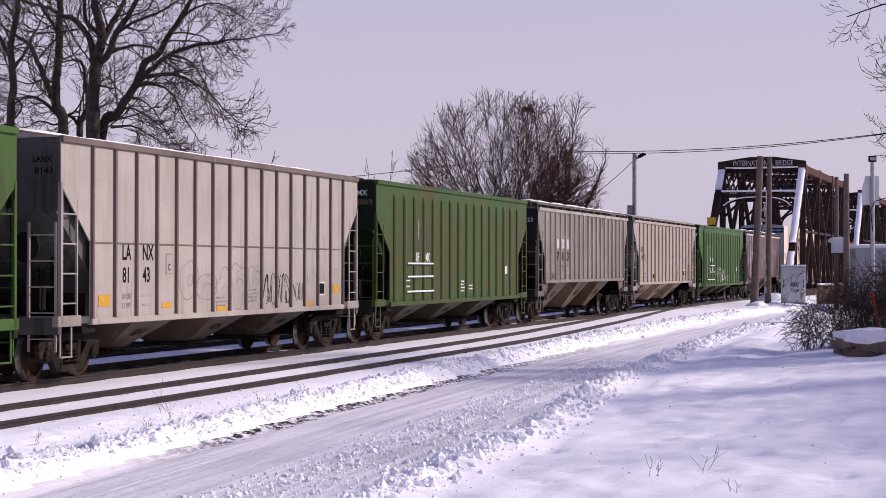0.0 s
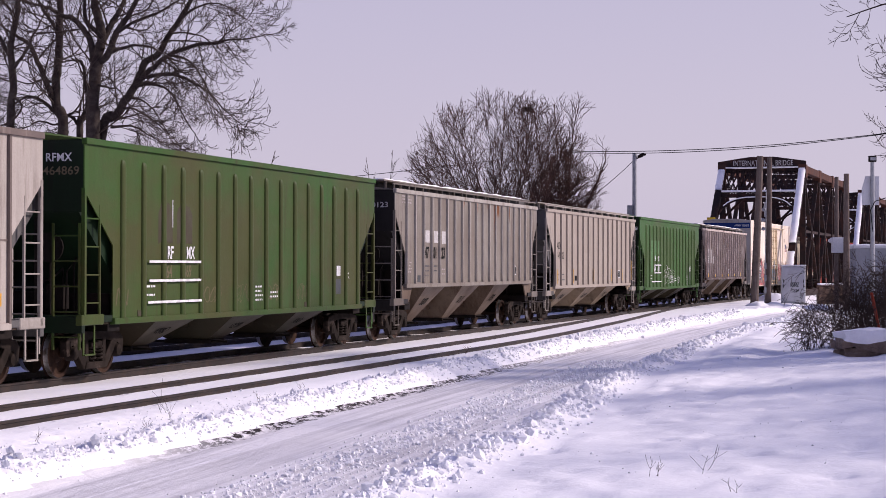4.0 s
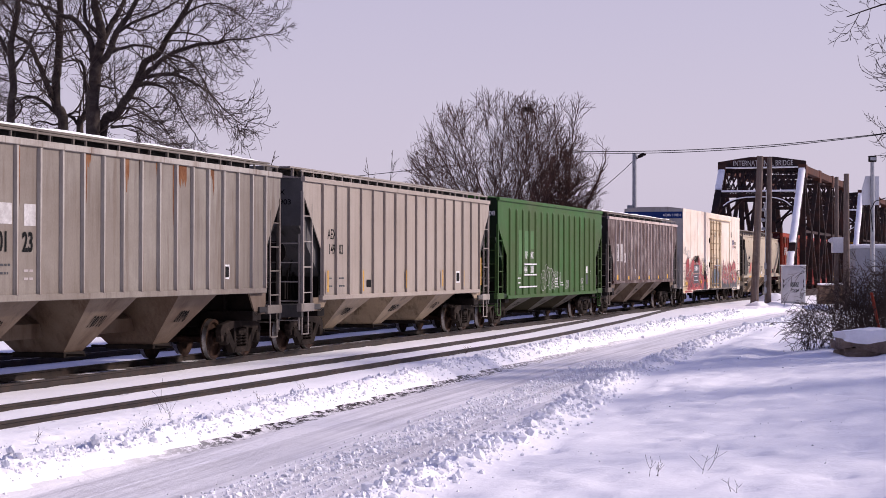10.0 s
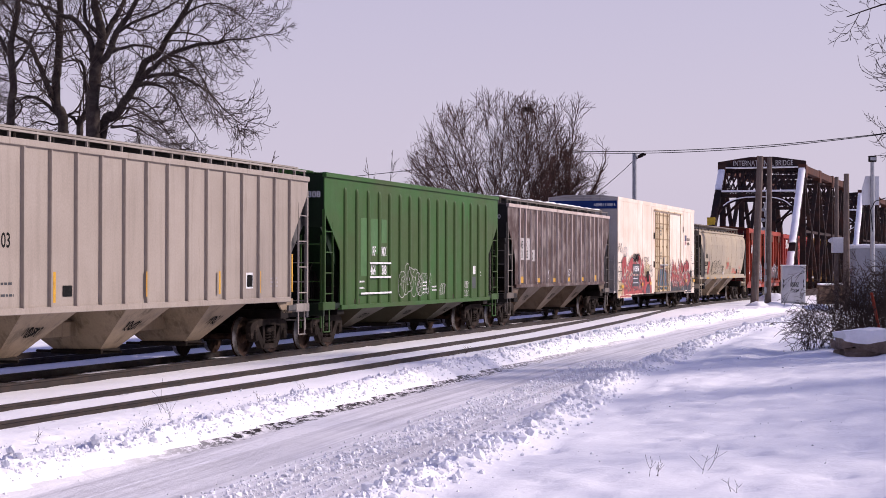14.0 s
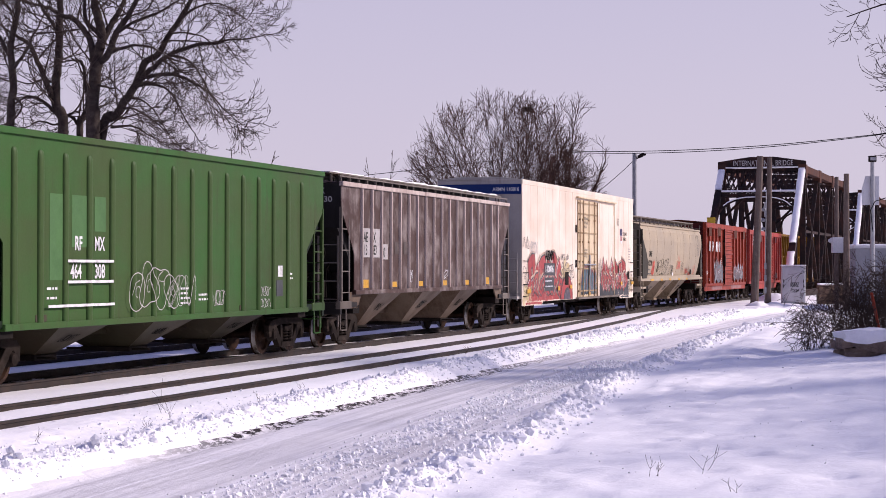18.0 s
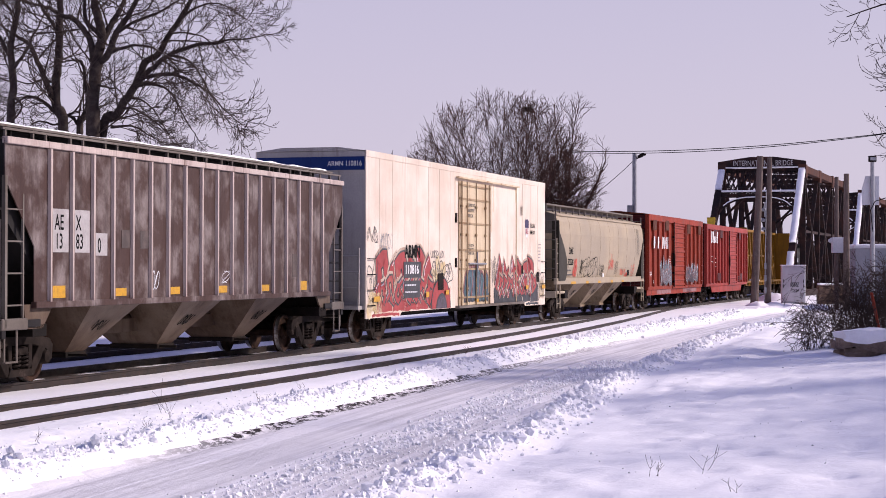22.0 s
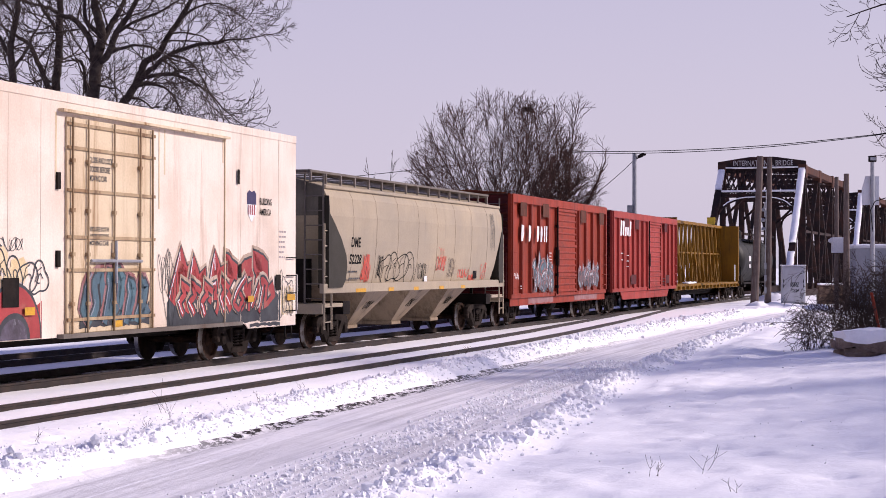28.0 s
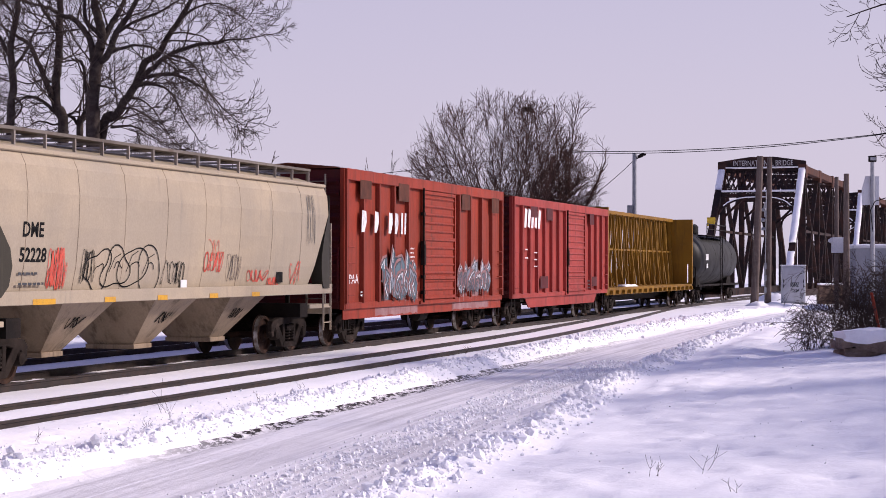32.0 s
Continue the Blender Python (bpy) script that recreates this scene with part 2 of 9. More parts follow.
def ground_height(s, lat):
    a, b = road_left(s), road_right(s)
    far = smooth(85, 105, s)
    h = -0.15 + 0.012 * hum(s * 0.9, lat * 0.9)
    h += 0.045 * smooth(1.0, 1.8, lat) * (1 - smooth(5.2, 6.0, lat))
    h -= 0.09 * smooth(5.3, 7.0, lat)
    if lat < -1.9:
        h += 0.03 * hum(s * 0.3, lat * 0.3) * smooth(-1.9, -4, lat) - 0.08 * smooth(-6, -9, lat)
    if lat > 4.6:
        # ploughed ridge beside the road: a narrow band of tumbled lumps, broad and trodden near the camera
        crest = a - 0.55 + 0.10 * hum(s * 0.5, 1.0, 2.0)
        wide = 0.27 + 0.10 * (1 - smooth(16, 24, s))
        w = math.exp(-abs((lat - crest) / wide) ** 2.6)
        lump = 0.8 + 0.35 * hum(s * 1.1, lat * 1.1, 3.0)
        clump = abs(hum(s * 3.1, lat * 3.1, 7.0, 2)) + 0.5 * abs(hum(s * 6.5, lat * 6.5, 8.0, 2))
        h += (0.13 * (1 - 0.3 * far) * lump + 0.13 * clump) * w
        w2 = smooth(crest - 1.9, crest - 1.1, lat) * (1 - smooth(crest - 0.3, crest, lat)) * (1 - smooth(22, 30, s))
        h += 0.05 * (abs(hum(s * 2.6, lat * 2.6, 5.0, 2)) + 0.6 * hum(s * 5.0, lat * 5.0, 6.0, 2)) * w2
        # road bed
        inside = smooth(a - 0.25, a + 0.1, lat) * (1 - smooth(b - 0.15, b + 0.35, lat))
        h = h * (1 - inside) + (-0.35 + 0.012 * hum(s * 0.5, lat * 2.5, 9.0)) * inside
        # berm on the far side of the road, of tumbled lumps
        c2 = b + 0.42 + 0.12 * hum(s * 0.45, 3.0, 4.0)
        w = math.exp(-abs((lat - c2) / 0.42) ** 2.4) * (1 - 0.75 * smooth(88, 100, s))
        clump = abs(hum(s * 3.2, lat * 3.2, 13.0, 2)) + 0.5 * abs(hum(s * 7.0, lat * 7.0, 14.0, 2))
        h += (0.07 + 0.05 * hum(s * 0.9, lat * 0.9, 11.0) + 0.14 * clump) * w
        # the open field, drifted
        f = smooth(b + 0.2, b + 1.8, lat)
        drift = 0.07 * hum(s * 0.20 + 5, lat * 0.33, 17.0, 2) + 0.034 * hum(s * 0.55 + lat * 0.3, lat * 0.9, 19.0, 2)
        drift += 0.034 * hum(s * 0.8 + lat * 0.5, lat * 2.3 - s * 0.25, 27.0, 2) + 0.008 * hum(s * 2.4, lat * 4.0, 29.0, 2)
        drift -= 0.16 * max(0.0, hum(s * 1.9, lat * 2.4, 25.0, 1) - 0.28)
        h += f * (0.10 + 0.42 * smooth(b + 0.8, b + 11, lat) * (1 - far) + drift + 0.003 * hum(s * 3.2, lat * 4.5, 21.0, 2))
        # wheel ruts across the field where vehicles turn in
        g = smooth(40, 46, s) * (1 - smooth(70, 80, s)) * f * (1 - smooth(b + 5, b + 8, lat))
        h += g * 0.045 * math.sin(lat * 3.0 + 0.25 * s + 2.0 * hum(s * 0.15, lat * 0.3, 23.0, 2))
    return h


def spread(stops):
    out = []
    for lo, hi, step in stops:
        n = max(1, round((hi - lo) / step))
        out += [lo + (hi - lo) * i / n for i in range(n)]
    return out + [stops[-1][1]]


def sheet(name, ss, ls, height, mat, uv=None):
    verts = [on_track(s, t, height(s, t)) for s in ss for t in ls]
    n = len(ls)
    faces = [(i * n + j, i * n + j + 1, (i + 1) * n + j + 1, (i + 1) * n + j) for i in range(len(ss) - 1) for j in range(n - 1)]
    me = raw(name, verts, faces, mat, True)
    me.flip_normals()
    if uv:
        lay = me.uv_layers.new(name="plan")
        idx = np.empty(len(me.loops), dtype=np.int32)
        me.loops.foreach_get("vertex_index", idx)
        co = np.array([uv(s, t) for s in ss for t in ls], dtype=np.float32)
        lay.data.foreach_set("uv", co[idx].ravel())
    return new(name, me)


far_s = [300, 420, 600, 900, 1400, 2200, 3500]
GS = [-900, -300, -100, -40, -15, 0, 6] + spread([(10, 13, 0.3), (13, 46, 0.1), (46, 66, 0.2), (66, 100, 0.4), (100, 160, 1.2)]) + [175, 200, 240] + far_s
GL = [-2500, -900, -350, -150, -80, -50, -35, -25, -18, -13] + spread([(-10, -2, 1.0), (-2, 5, 0.5), (5, 9, 0.075), (9, 10.5, 0.15), (10.5, 12.4, 0.08), (12.4, 17.6, 0.13), (17.6, 20, 0.4), (20, 40, 2.0)]) + [50, 70, 110, 200, 450, 1000, 2500]


def under_road(s, t):
    h = ground_height(s, t) if -60 < s < 160 and -60 < t < 60 else -0.3
    a, b = road_left(s), road_right(s)
    if 0 < s < 125 and a - 0.05 < t < b + 0.1:
        h -= 0.03
    return h


ground = tagged(sheet("ground", GS, GL, under_road, SNOW), "snow-covered ground with drifts and ploughed ridges", "ground", kind="structure")

# packed snow road
ROAD = material("packed_snow", (0.74, 0.725, 0.74), 0.7)
nt = ROAD.node_tree
nn, ln = nt.nodes, nt.links
rb = nn["Principled BSDF"]
ruv = nn.new("ShaderNodeUVMap")
ruv.uv_map = "plan"


def node_noise(vec, scale, stretch, detail=6, rough=0.6):
    mp = nn.new("ShaderNodeMapping")
    mp.inputs["Scale"].default_value = stretch
    ln.new(vec, mp.inputs["Vector"])
    q = nn.new("ShaderNodeTexNoise")
    q.inputs["Scale"].default_value, q.inputs["Detail"].default_value, q.inputs["Roughness"].default_value = scale, detail, rough
    ln.new(mp.outputs[0], q.inputs["Vector"])
    return q.outputs["Fac"]


def node_range(fac, lo, hi, a=0.0, b=1.0):
    r = nn.new("ShaderNodeMapRange")
    for key, v in (("From Min", lo), ("From Max", hi), ("To Min", a), ("To Max", b)):
        r.inputs[key].default_value = v
    ln.new(fac, r.inputs["Value"])
    return r.outputs["Result"]


def node_math(op, a, b):
    r = nn.new("ShaderNodeMath")
    r.operation = op
    for i, v in ((0, a), (1, b)):
        if isinstance(v, float):
            r.inputs[i].default_value = v
        else:
            ln.new(v, r.inputs[i])
    return r.outputs[0]


def node_mix(fac, a, b):
    x = nn.new("ShaderNodeMix")
    x.data_type = "RGBA"
    ln.new(fac, x.inputs[0])
    for i, v in ((6, a), (7, b)):
        if isinstance(v, tuple):
            x.inputs[i].default_value = (*v, 1)
        else:
            ln.new(v, x.inputs[i])
    return x.outputs[2]


tracks_f = node_range(node_noise(ruv.outputs[0], 1.0, (0.10, 5.0, 1.0)), 0.42, 0.62)
grit_f = node_range(node_noise(ruv.outputs[0], 3.0, (1, 1, 1), 10, 0.75), 0.5, 0.72)
blotch_f = node_range(node_noise(ruv.outputs[0], 0.35, (0.6, 1.2, 1)), 0.4, 0.65)
sep = nn.new("ShaderNodeSeparateXYZ")
ln.new(ruv.outputs[0], sep.inputs[0])
col = node_mix(tracks_f, (0.80, 0.78, 0.795), (0.53, 0.51, 0.525))
col = node_mix(node_math("MULTIPLY", grit_f, 0.55), col, (0.40, 0.385, 0.39))
col = node_mix(node_math("MULTIPLY", blotch_f, 0.5), col, (0.76, 0.75, 0.77))
lines_f = node_range(node_noise(ruv.outputs[0], 1.0, (0.035, 7.0, 1.0), 3, 0.5), 0.60, 0.66)
col = node_mix(node_math("MULTIPLY", lines_f, 0.8), col, (0.86, 0.85, 0.87))
# bare dirt showing in a broken line along the ridge's foot
edge = node_math("ADD", sep.outputs["Y"], node_range(node_noise(ruv.outputs[0], 1.0, (2.2, 6.0, 1.0), 9, 0.75), 0.3, 0.7, -0.30, 0.22))
bare = node_math("MULTIPLY", node_range(edge, 0.13, 0.19, 1.0, 0.0), node_range(sep.outputs["X"], 36.0, 62.0, 1.0, 0.0))
bare = node_math("MULTIPLY", bare, node_range(sep.outputs["X"], 20.0, 24.0, 0.0, 1.0))
bare = node_math("MULTIPLY", bare, node_range(node_noise(ruv.outputs[0], 1.0, (3.5, 9.0, 1.0), 6, 0.7), 0.44, 0.52))
col = node_mix(bare, col, (0.028, 0.022, 0.021))
ln.new(col, rb.inputs["Base Color"])
bp = nn.new("ShaderNodeBump")
bp.inputs["Distance"].default_value = 0.02
ln.new(node_noise(ruv.outputs[0], 5.0, (0.7, 2.0, 1), 8, 0.7), bp.inputs["Height"])
ln.new(bp.outputs[0], rb.inputs["Normal"])
RS = spread([(0, 12, 2.0), (12, 60, 0.3), (60, 124, 0.8)])
RT = [i / 44 for i in range(45)]


def road_sheet():
    verts, faces, uv = [], [], []
    for s in RS:
        a, b = road_left(s) - 0.1, road_right(s) + 0.15
        for t in RT:
            lat = a + (b - a) * t
            verts.append(on_track(s, lat, ground_height(s, lat) - 0.004))
            uv.append((s, lat - a))
    n = len(RT)
    faces = [(i * n + j, (i + 1) * n + j, (i + 1) * n + j + 1, i * n + j + 1) for i in range(len(RS) - 1) for j in range(n - 1)]
    me = raw("road", verts, faces, ROAD, True)
    lay = me.uv_layers.new(name="plan")
    idx = np.empty(len(me.loops), dtype=np.int32)
    me.loops.foreach_get("vertex_index", idx)
    lay.data.foreach_set("uv", np.array(uv, dtype=np.float32)[idx].ravel())
    return new("road", me)


tagged(road_sheet(), "road of packed dirty snow with tyre streaks", "road", kind="structure")


# rails
RAIL_OUT = ((-0.07, -0.18), (0.07, -0.18), (0.07, -0.165), (0.012, -0.145), (0.012, -0.045), (0.036, -0.035), (0.036, -0.004), (0.028, 0.0), (-0.028, 0.0), (-0.036, -0.004), (-0.036, -0.035), (-0.012, -0.045), (-0.012, -0.145), (-0.07, -0.165))


def rail_mesh(line):
    """A rail swept along line, a list of (s, lat)."""
    verts, faces = [], []
    k = len(RAIL_OUT)
    for s, lat in line:
        for y, z in RAIL_OUT:
            verts.append(on_track(s, lat + y, z))
    for i in range(len(line) - 1):
        for j in range(k):
            faces.append((i * k + j, i * k + (j + 1) % k, (i + 1) * k + (j + 1) % k, (i + 1) * k + j))
    me = raw("rail", verts, faces, RAIL)
    me.materials.append(RAIL_TOP)
    for p in me.polygons:
        if p.index % k in (7,):
            p.material_index = 1
    return me


def siding(s):
    return table(s, (-60, 46, 52, 58, 65, 72, 81, 88, 95, 101, 108), (3.98, 3.98, 3.9, 3.65, 3.2, 2.75, 1.95, 1.3, 0.62, 0.16, 0.0))


main_s = spread([(-60, 30, 10), (30, 136, 5), (136, 420, 40)])
side_s = spread([(-60, 40, 10), (40, 106, 2)])


def railway(name, label, line_s, centre, ends):
    base = thing(name, Matrix(), label, "railway track", kind="structure")
    for e in ends:
        part("rail", rail_mesh([(s, centre(s) + e) for s in line_s]), RAIL, base)
    return base


main_track = railway("main_track", "railway track of rusty steel rails under the train", main_s, lambda s: 0.0, (-0.753, 0.753))
railway("siding_track", "empty snow-covered siding with dark rails joining the main track", side_s, siding, (-0.753, 0.753))
railway("back_track", "third railway track beyond the train", spread([(-60, 40, 10), (40, 120, 5)]), lambda s: -4.1, (-0.753, 0.753))
# ties of the main track, half buried
bm = bmesh.new()
box(bm, -0.115, 0.115, -1.28, 1.28, -0.34, -0.17)
tie_mesh = finish(bm, "tie", TIE, 0.012)
for i in range(170):
    s = 12 + i * 0.56
    t = part("tie", tie_mesh, TIE, main_track)
    t.matrix_basis = Matrix.Translation(on_track(s, random.uniform(-0.04, 0.04), random.uniform(-0.04, 0.015))) @ pose(0, 0, 0, 0, 0, 90 - math.degrees(heading(s)) + random.uniform(-1, 1))
# gravel bed mixed with snow, widened to paint the shade under the train
BALLAST = material("gravel", (0.055, 0.042, 0.036), 0.95, second=(0.10, 0.08, 0.07), amount=0.5, size=2.3, third=(0.48, 0.44, 0.43), amount3=0.6, stretch=(0.7, 0.7, 1), bump=0.03, bump_size=16.0, fine=0.2)
tagged(sheet("ballast", spread([(8, 60, 0.4), (60, 134, 1.0)]), spread([(-3.5, -1.3, 0.2), (-1.3, 0.66, 0.12)]), lambda s, t: -0.150 + 0.02 * hum(s * 3, t * 3, 2.0) - 0.05 * smooth(1.0, 1.35, abs(t)), BALLAST), "brown gravel ballast mixed with snow, widened for the shade under the train", "ballast", kind="structure")

# ---- rolling stock ----
WHEEL_R = 0.457
AXLE = 0.889


def wheelset_mesh():
    bm = bmesh.new()
    tube(bm, (0, -1.02, 0), (0, 1.02, 0), 0.08, n=10)
    for e in (-1, 1):
        y = 0.70 * e
        prof = [(y, 0.10), (y, 0.485), (y + 0.03 * e, WHEEL_R + 0.004), (y + 0.13 * e, WHEEL_R - 0.004), (y + 0.13 * e, 0.385), (y + 0.075 * e, 0.36), (y + 0.07 * e, 0.17), (y + 0.13 * e, 0.14), (y + 0.14 * e, 0.09)]
        lathe(bm, prof, "y", 28)
    me = finish(bm, "wheelset", WHEEL, smooth=True)
    me.materials.append(TREAD)
    for p in me.polygons:
        r = math.hypot(p.center.x, p.center.z)
        if r > 0.44 and abs(p.normal.y) < 0.5:
            p.material_index = 1
    return me


def truck_meshes():
    out = {}
    # side frame: cast arch with windows, drawn as bars round the openings
    for key, e in (("near", -1), ("far", 1)):
        bm = bmesh.new()
        y0, y1 = (0.98 * e, 1.12 * e)
        y0, y1 = min(y0, y1), max(y0, y1)
        top = [(-1.14, 0.40), (-1.17, 0.68), (-1.06, 0.79), (-0.6, 0.86), (0.6, 0.86), (1.06, 0.79), (1.17, 0.68), (1.14, 0.40), (1.0, 0.42), (0.94, 0.60), (0.74, 0.64), (0.44, 0.70), (-0.44, 0.70), (-0.74, 0.64), (-0.94, 0.60), (-1.0, 0.42)]
        prism(bm, top, y0, y1)
        for q in (-1, 1):
            prism(bm, [(0.92 * q, 0.63), (0.68 * q, 0.68), (0.30 * q, 0.26), (0.46 * q, 0.13)], y0, y1)
            prism(bm, [(0.43 * q, 0.72), (0.29 * q, 0.72), (0.27 * q, 0.20), (0.40 * q, 0.20)], y0, y1)
        prism(bm, [(-0.44, 0.14), (0.44, 0.14), (0.38, 0.27), (-0.38, 0.27)], y0 - 0.02, y1 + 0.02)
        out["side_frame_" + key] = finish(bm, "side_frame", BOGIE, 0.012)
        # springs
        bm = bmesh.new()
        for xo in (-0.13, 0.13):
            turns, n = 4.5, 54
            ring = 6
            prev = None
            for i in range(n + 1):
                t = i / n
                a = t * turns * math.tau
                c = Vector((xo + 0.10 * math.cos(a), 1.07 * e + 0.10 * math.sin(a), 0.29 + 0.32 * t))
                cur = []
                for k in range(ring):
                    b = k / ring * math.tau
                    cur.append(bm.verts.new(c + Vector((math.cos(a) * math.cos(b), math.sin(a) * math.cos(b), math.sin(b))) * 0.021))
                if prev:
                    for k in range(ring):
                        bm.faces.new((prev[k], prev[(k + 1) % ring], cur[(k + 1) % ring], cur[k]))
                prev = cur
        out["spring_" + key] = finish(bm, "spring", BOGIE, smooth=True)
        bm = bmesh.new()
        lathe(bm, [(0.98 * e, 0.13), (1.10 * e, 0.135), (1.17 * e, 0.11), (1.19 * e, 0.05)], "y", 14, (0, 0, 0.457))
        out["bearing_" + key] = finish(bm, "bearing", BOGIE, smooth=True)
    bm = bmesh.new()
    prism(bm, [(-1.15, 0.52), (1.15, 0.52), (1.15, 0.66), (0.5, 0.78), (-0.5, 0.78), (-1.15, 0.66)], -0.22, 0.22, "x")
    for xo in (-0.36, 0.36):
        beam(bm, (xo, -0.8, 0.42), (xo, 0.8, 0.42), 0.09, 0.12)
        for e in (-1, 1):
            box(bm, xo - 0.06 + 0.08 * (1 if xo > 0 else -1), xo + 0.06 + 0.08 * (1 if xo > 0 else -1), 0.72 * e - 0.05, 0.72 * e + 0.05, 0.28, 0.58)
    lathe(bm, [(0.76, 0.25), (0.86, 0.25)], "z", 14)
    out["bolster"] = finish(bm, "bolster", BOGIE, 0.01)
    return out


WHEELSET = wheelset_mesh()
TRUCK = truck_meshes()
CARS, WHEELSETS = [], []


def add_truck(car, x):
    truck = part("truck", TRUCK["bolster"], BOGIE, car)
    truck.location = (x, 0, 0)
    for key in ("side_frame_near", "side_frame_far", "spring_near", "spring_far"):
        part(key.rsplit("_", 1)[0], TRUCK[key], BOGIE, truck)
    for xo in (-AXLE, AXLE):
        for key in ("bearing_near", "bearing_far"):
            part("bearing", TRUCK[key], BOGIE, truck).location = (xo, 0, 0)
        w = part("wheelset", WHEELSET, WHEEL, truck)
        WHEELSETS.append((w, xo))
    return truck


def coupler_mesh(e):
    bm = bmesh.new()
    box(bm, min(0, 0.55 * e), max(0, 0.55 * e), -0.07, 0.07, 0.76, 0.92)
    prism(bm, [(0.50 * e, -0.13), (0.72 * e, -0.15), (0.80 * e, -0.04), (0.72 * e, 0.02), (0.74 * e, 0.14), (0.56 * e, 0.15)], 0.70, 0.98, "z")
    return finish(bm, "coupler", BOGIE, 0.01)


COUPLER = {-1: coupler_mesh(-1), 1: coupler_mesh(1)}


def hose(car, x, e):
    bm = bmesh.new()
    pts = [(x, -0.35, 0.82), (x + 0.18 * e, -0.33, 0.62), (x + 0.36 * e, -0.25, 0.42), (x + 0.55 * e, -0.12, 0.40)]
    for p, q in zip(pts, pts[1:]):
        tube(bm, p, q, 0.025, n=6)
    part("air_hose", bm, LETTER_BLACK, car)


def add_draft(car, half, strike):
    """Couplers and hoses beyond the end sills."""
    for e in (-1, 1):
        c = part("coupler", COUPLER[e], BOGIE, car)
        c.location = ((strike - 0.74) * e, 0, 0)
        hose(car, half * e, e)


def ladder(bm, x0, x1, y, z0, z1, n, r=0.016, standoff=0.06, axis="x"):
    """Two stiles and n rungs, in the plane of the side (axis x) or of the end (axis y)."""
    for a in (x0, x1):
        p, q = ((a, y, z0), (a, y, z1)) if axis == "x" else ((y, a, z0), (y, a, z1))
        beam(bm, p, q, 0.04, 0.04)
    for i in range(n):
        z = z0 + (z1 - z0) * (i + 0.5) / n
        p, q = ((x0, y, z), (x1, y, z)) if axis == "x" else ((y, x0, z), (y, x1, z))
        tube(bm, p, q, r, n=6)


def grab(bm, p, q, out):
    p, q, out = Vector(p), Vector(q), Vector(out)
    tube(bm, p + out, q + out, 0.014, n=6)
    tube(bm, p, p + out, 0.014, n=6)
    tube(bm, q, q + out, 0.014, n=6)


def blob(bm, cx, cz, rx, rz, y, rnd, spikes=9, jag=0.35, slant=0.0):
    """A jagged flat patch of paint on the near side."""
    vs = []
    for i in range(spikes * 2):
        a = math.tau * i / (spikes * 2) + rnd.uniform(-0.1, 0.1)
        k = 1 + (jag if i % 2 else -jag) * rnd.uniform(0.3, 1)
        x, z = cx + rx * k * math.cos(a), cz + rz * k * math.sin(a)
        vs.append(bm.verts.new((x + slant * (z - cz), y, z)))
    bm.faces.new(vs)


def stroke(bm, pts, w, y):
    """A painted line of width w along points (x, z)."""
    left, right = [], []
    for i, (x, z) in enumerate(pts):
        a = pts[max(i - 1, 0)]
        b = pts[min(i + 1, len(pts) - 1)]
        d = Vector((b[0] - a[0], b[1] - a[1]))
        d = d.normalized() if d.length > 1e-6 else Vector((1, 0))
        left.append(bm.verts.new((x - d.y * w / 2, y, z + d.x * w / 2)))
        right.append(bm.verts.new((x + d.y * w / 2, y, z - d.x * w / 2)))
    for i in range(len(pts) - 1):
        bm.faces.new((left[i], right[i], right[i + 1], left[i + 1]))


def scrawl(x0, z0, w, h, n, rnd, kinds=6):
    """Loops and slashes standing side by side, like quick spraying."""
    out = []
    for i in range(n):
        cx, cz, rw = x0 + w * (i + 0.5) / n, z0 + h / 2, w / n * 0.75
        a, b, p, q = rnd.uniform(0.8, 2.3), rnd.uniform(1.2, 3.2), rnd.uniform(0, 6), rnd.uniform(0, 6)
        k = rnd.uniform(0.75, 1.0)
        out.append([(cx + rw * k * math.sin(a * t + p), cz + h * 0.5 * k * math.sin(b * t + q)) for t in np.linspace(0, rnd.uniform(3.5, 6.3), 22)])
    return out


def tag_paint(car, x0, z0, w, h, n, mat, y, seed, width=0.035, name="graffiti"):
    rnd = random.Random(seed)
    bm = bmesh.new()
    for i, line in enumerate(scrawl(x0, z0, w, h, n, rnd)):
        stroke(bm, line, width * rnd.uniform(0.4, 0.75), y - 0.0006 * (i % 5))
    return part(name, bm, mat, car, "sprayed graffiti scrawl")


def plates(car, spots, y, mat, name="marking"):
    """Small painted fields: (x, z, width, height)."""
    for x, z, w, h in spots:
        bm = bmesh.new()
        box(bm, x, x + w, y - 0.004, y, z, z + h)
        part(name, bm, mat, car)


def small_print(car, x, z, w, rows, mat, y, seed=1, gap=0.085):
    """Lines too small to read, as bars."""
    rnd = random.Random(seed)
    bm = bmesh.new()
    for r in range(rows):
        u = x
        end = x + w * rnd.uniform(0.7, 1)
        while u < end:
            k = rnd.uniform(0.05, 0.16)
            box(bm, u, min(u + k, end), y - 0.003, y, z - r * gap, z - r * gap + 0.042)
            u += k + 0.04
    part("small_print", bm, mat, car)


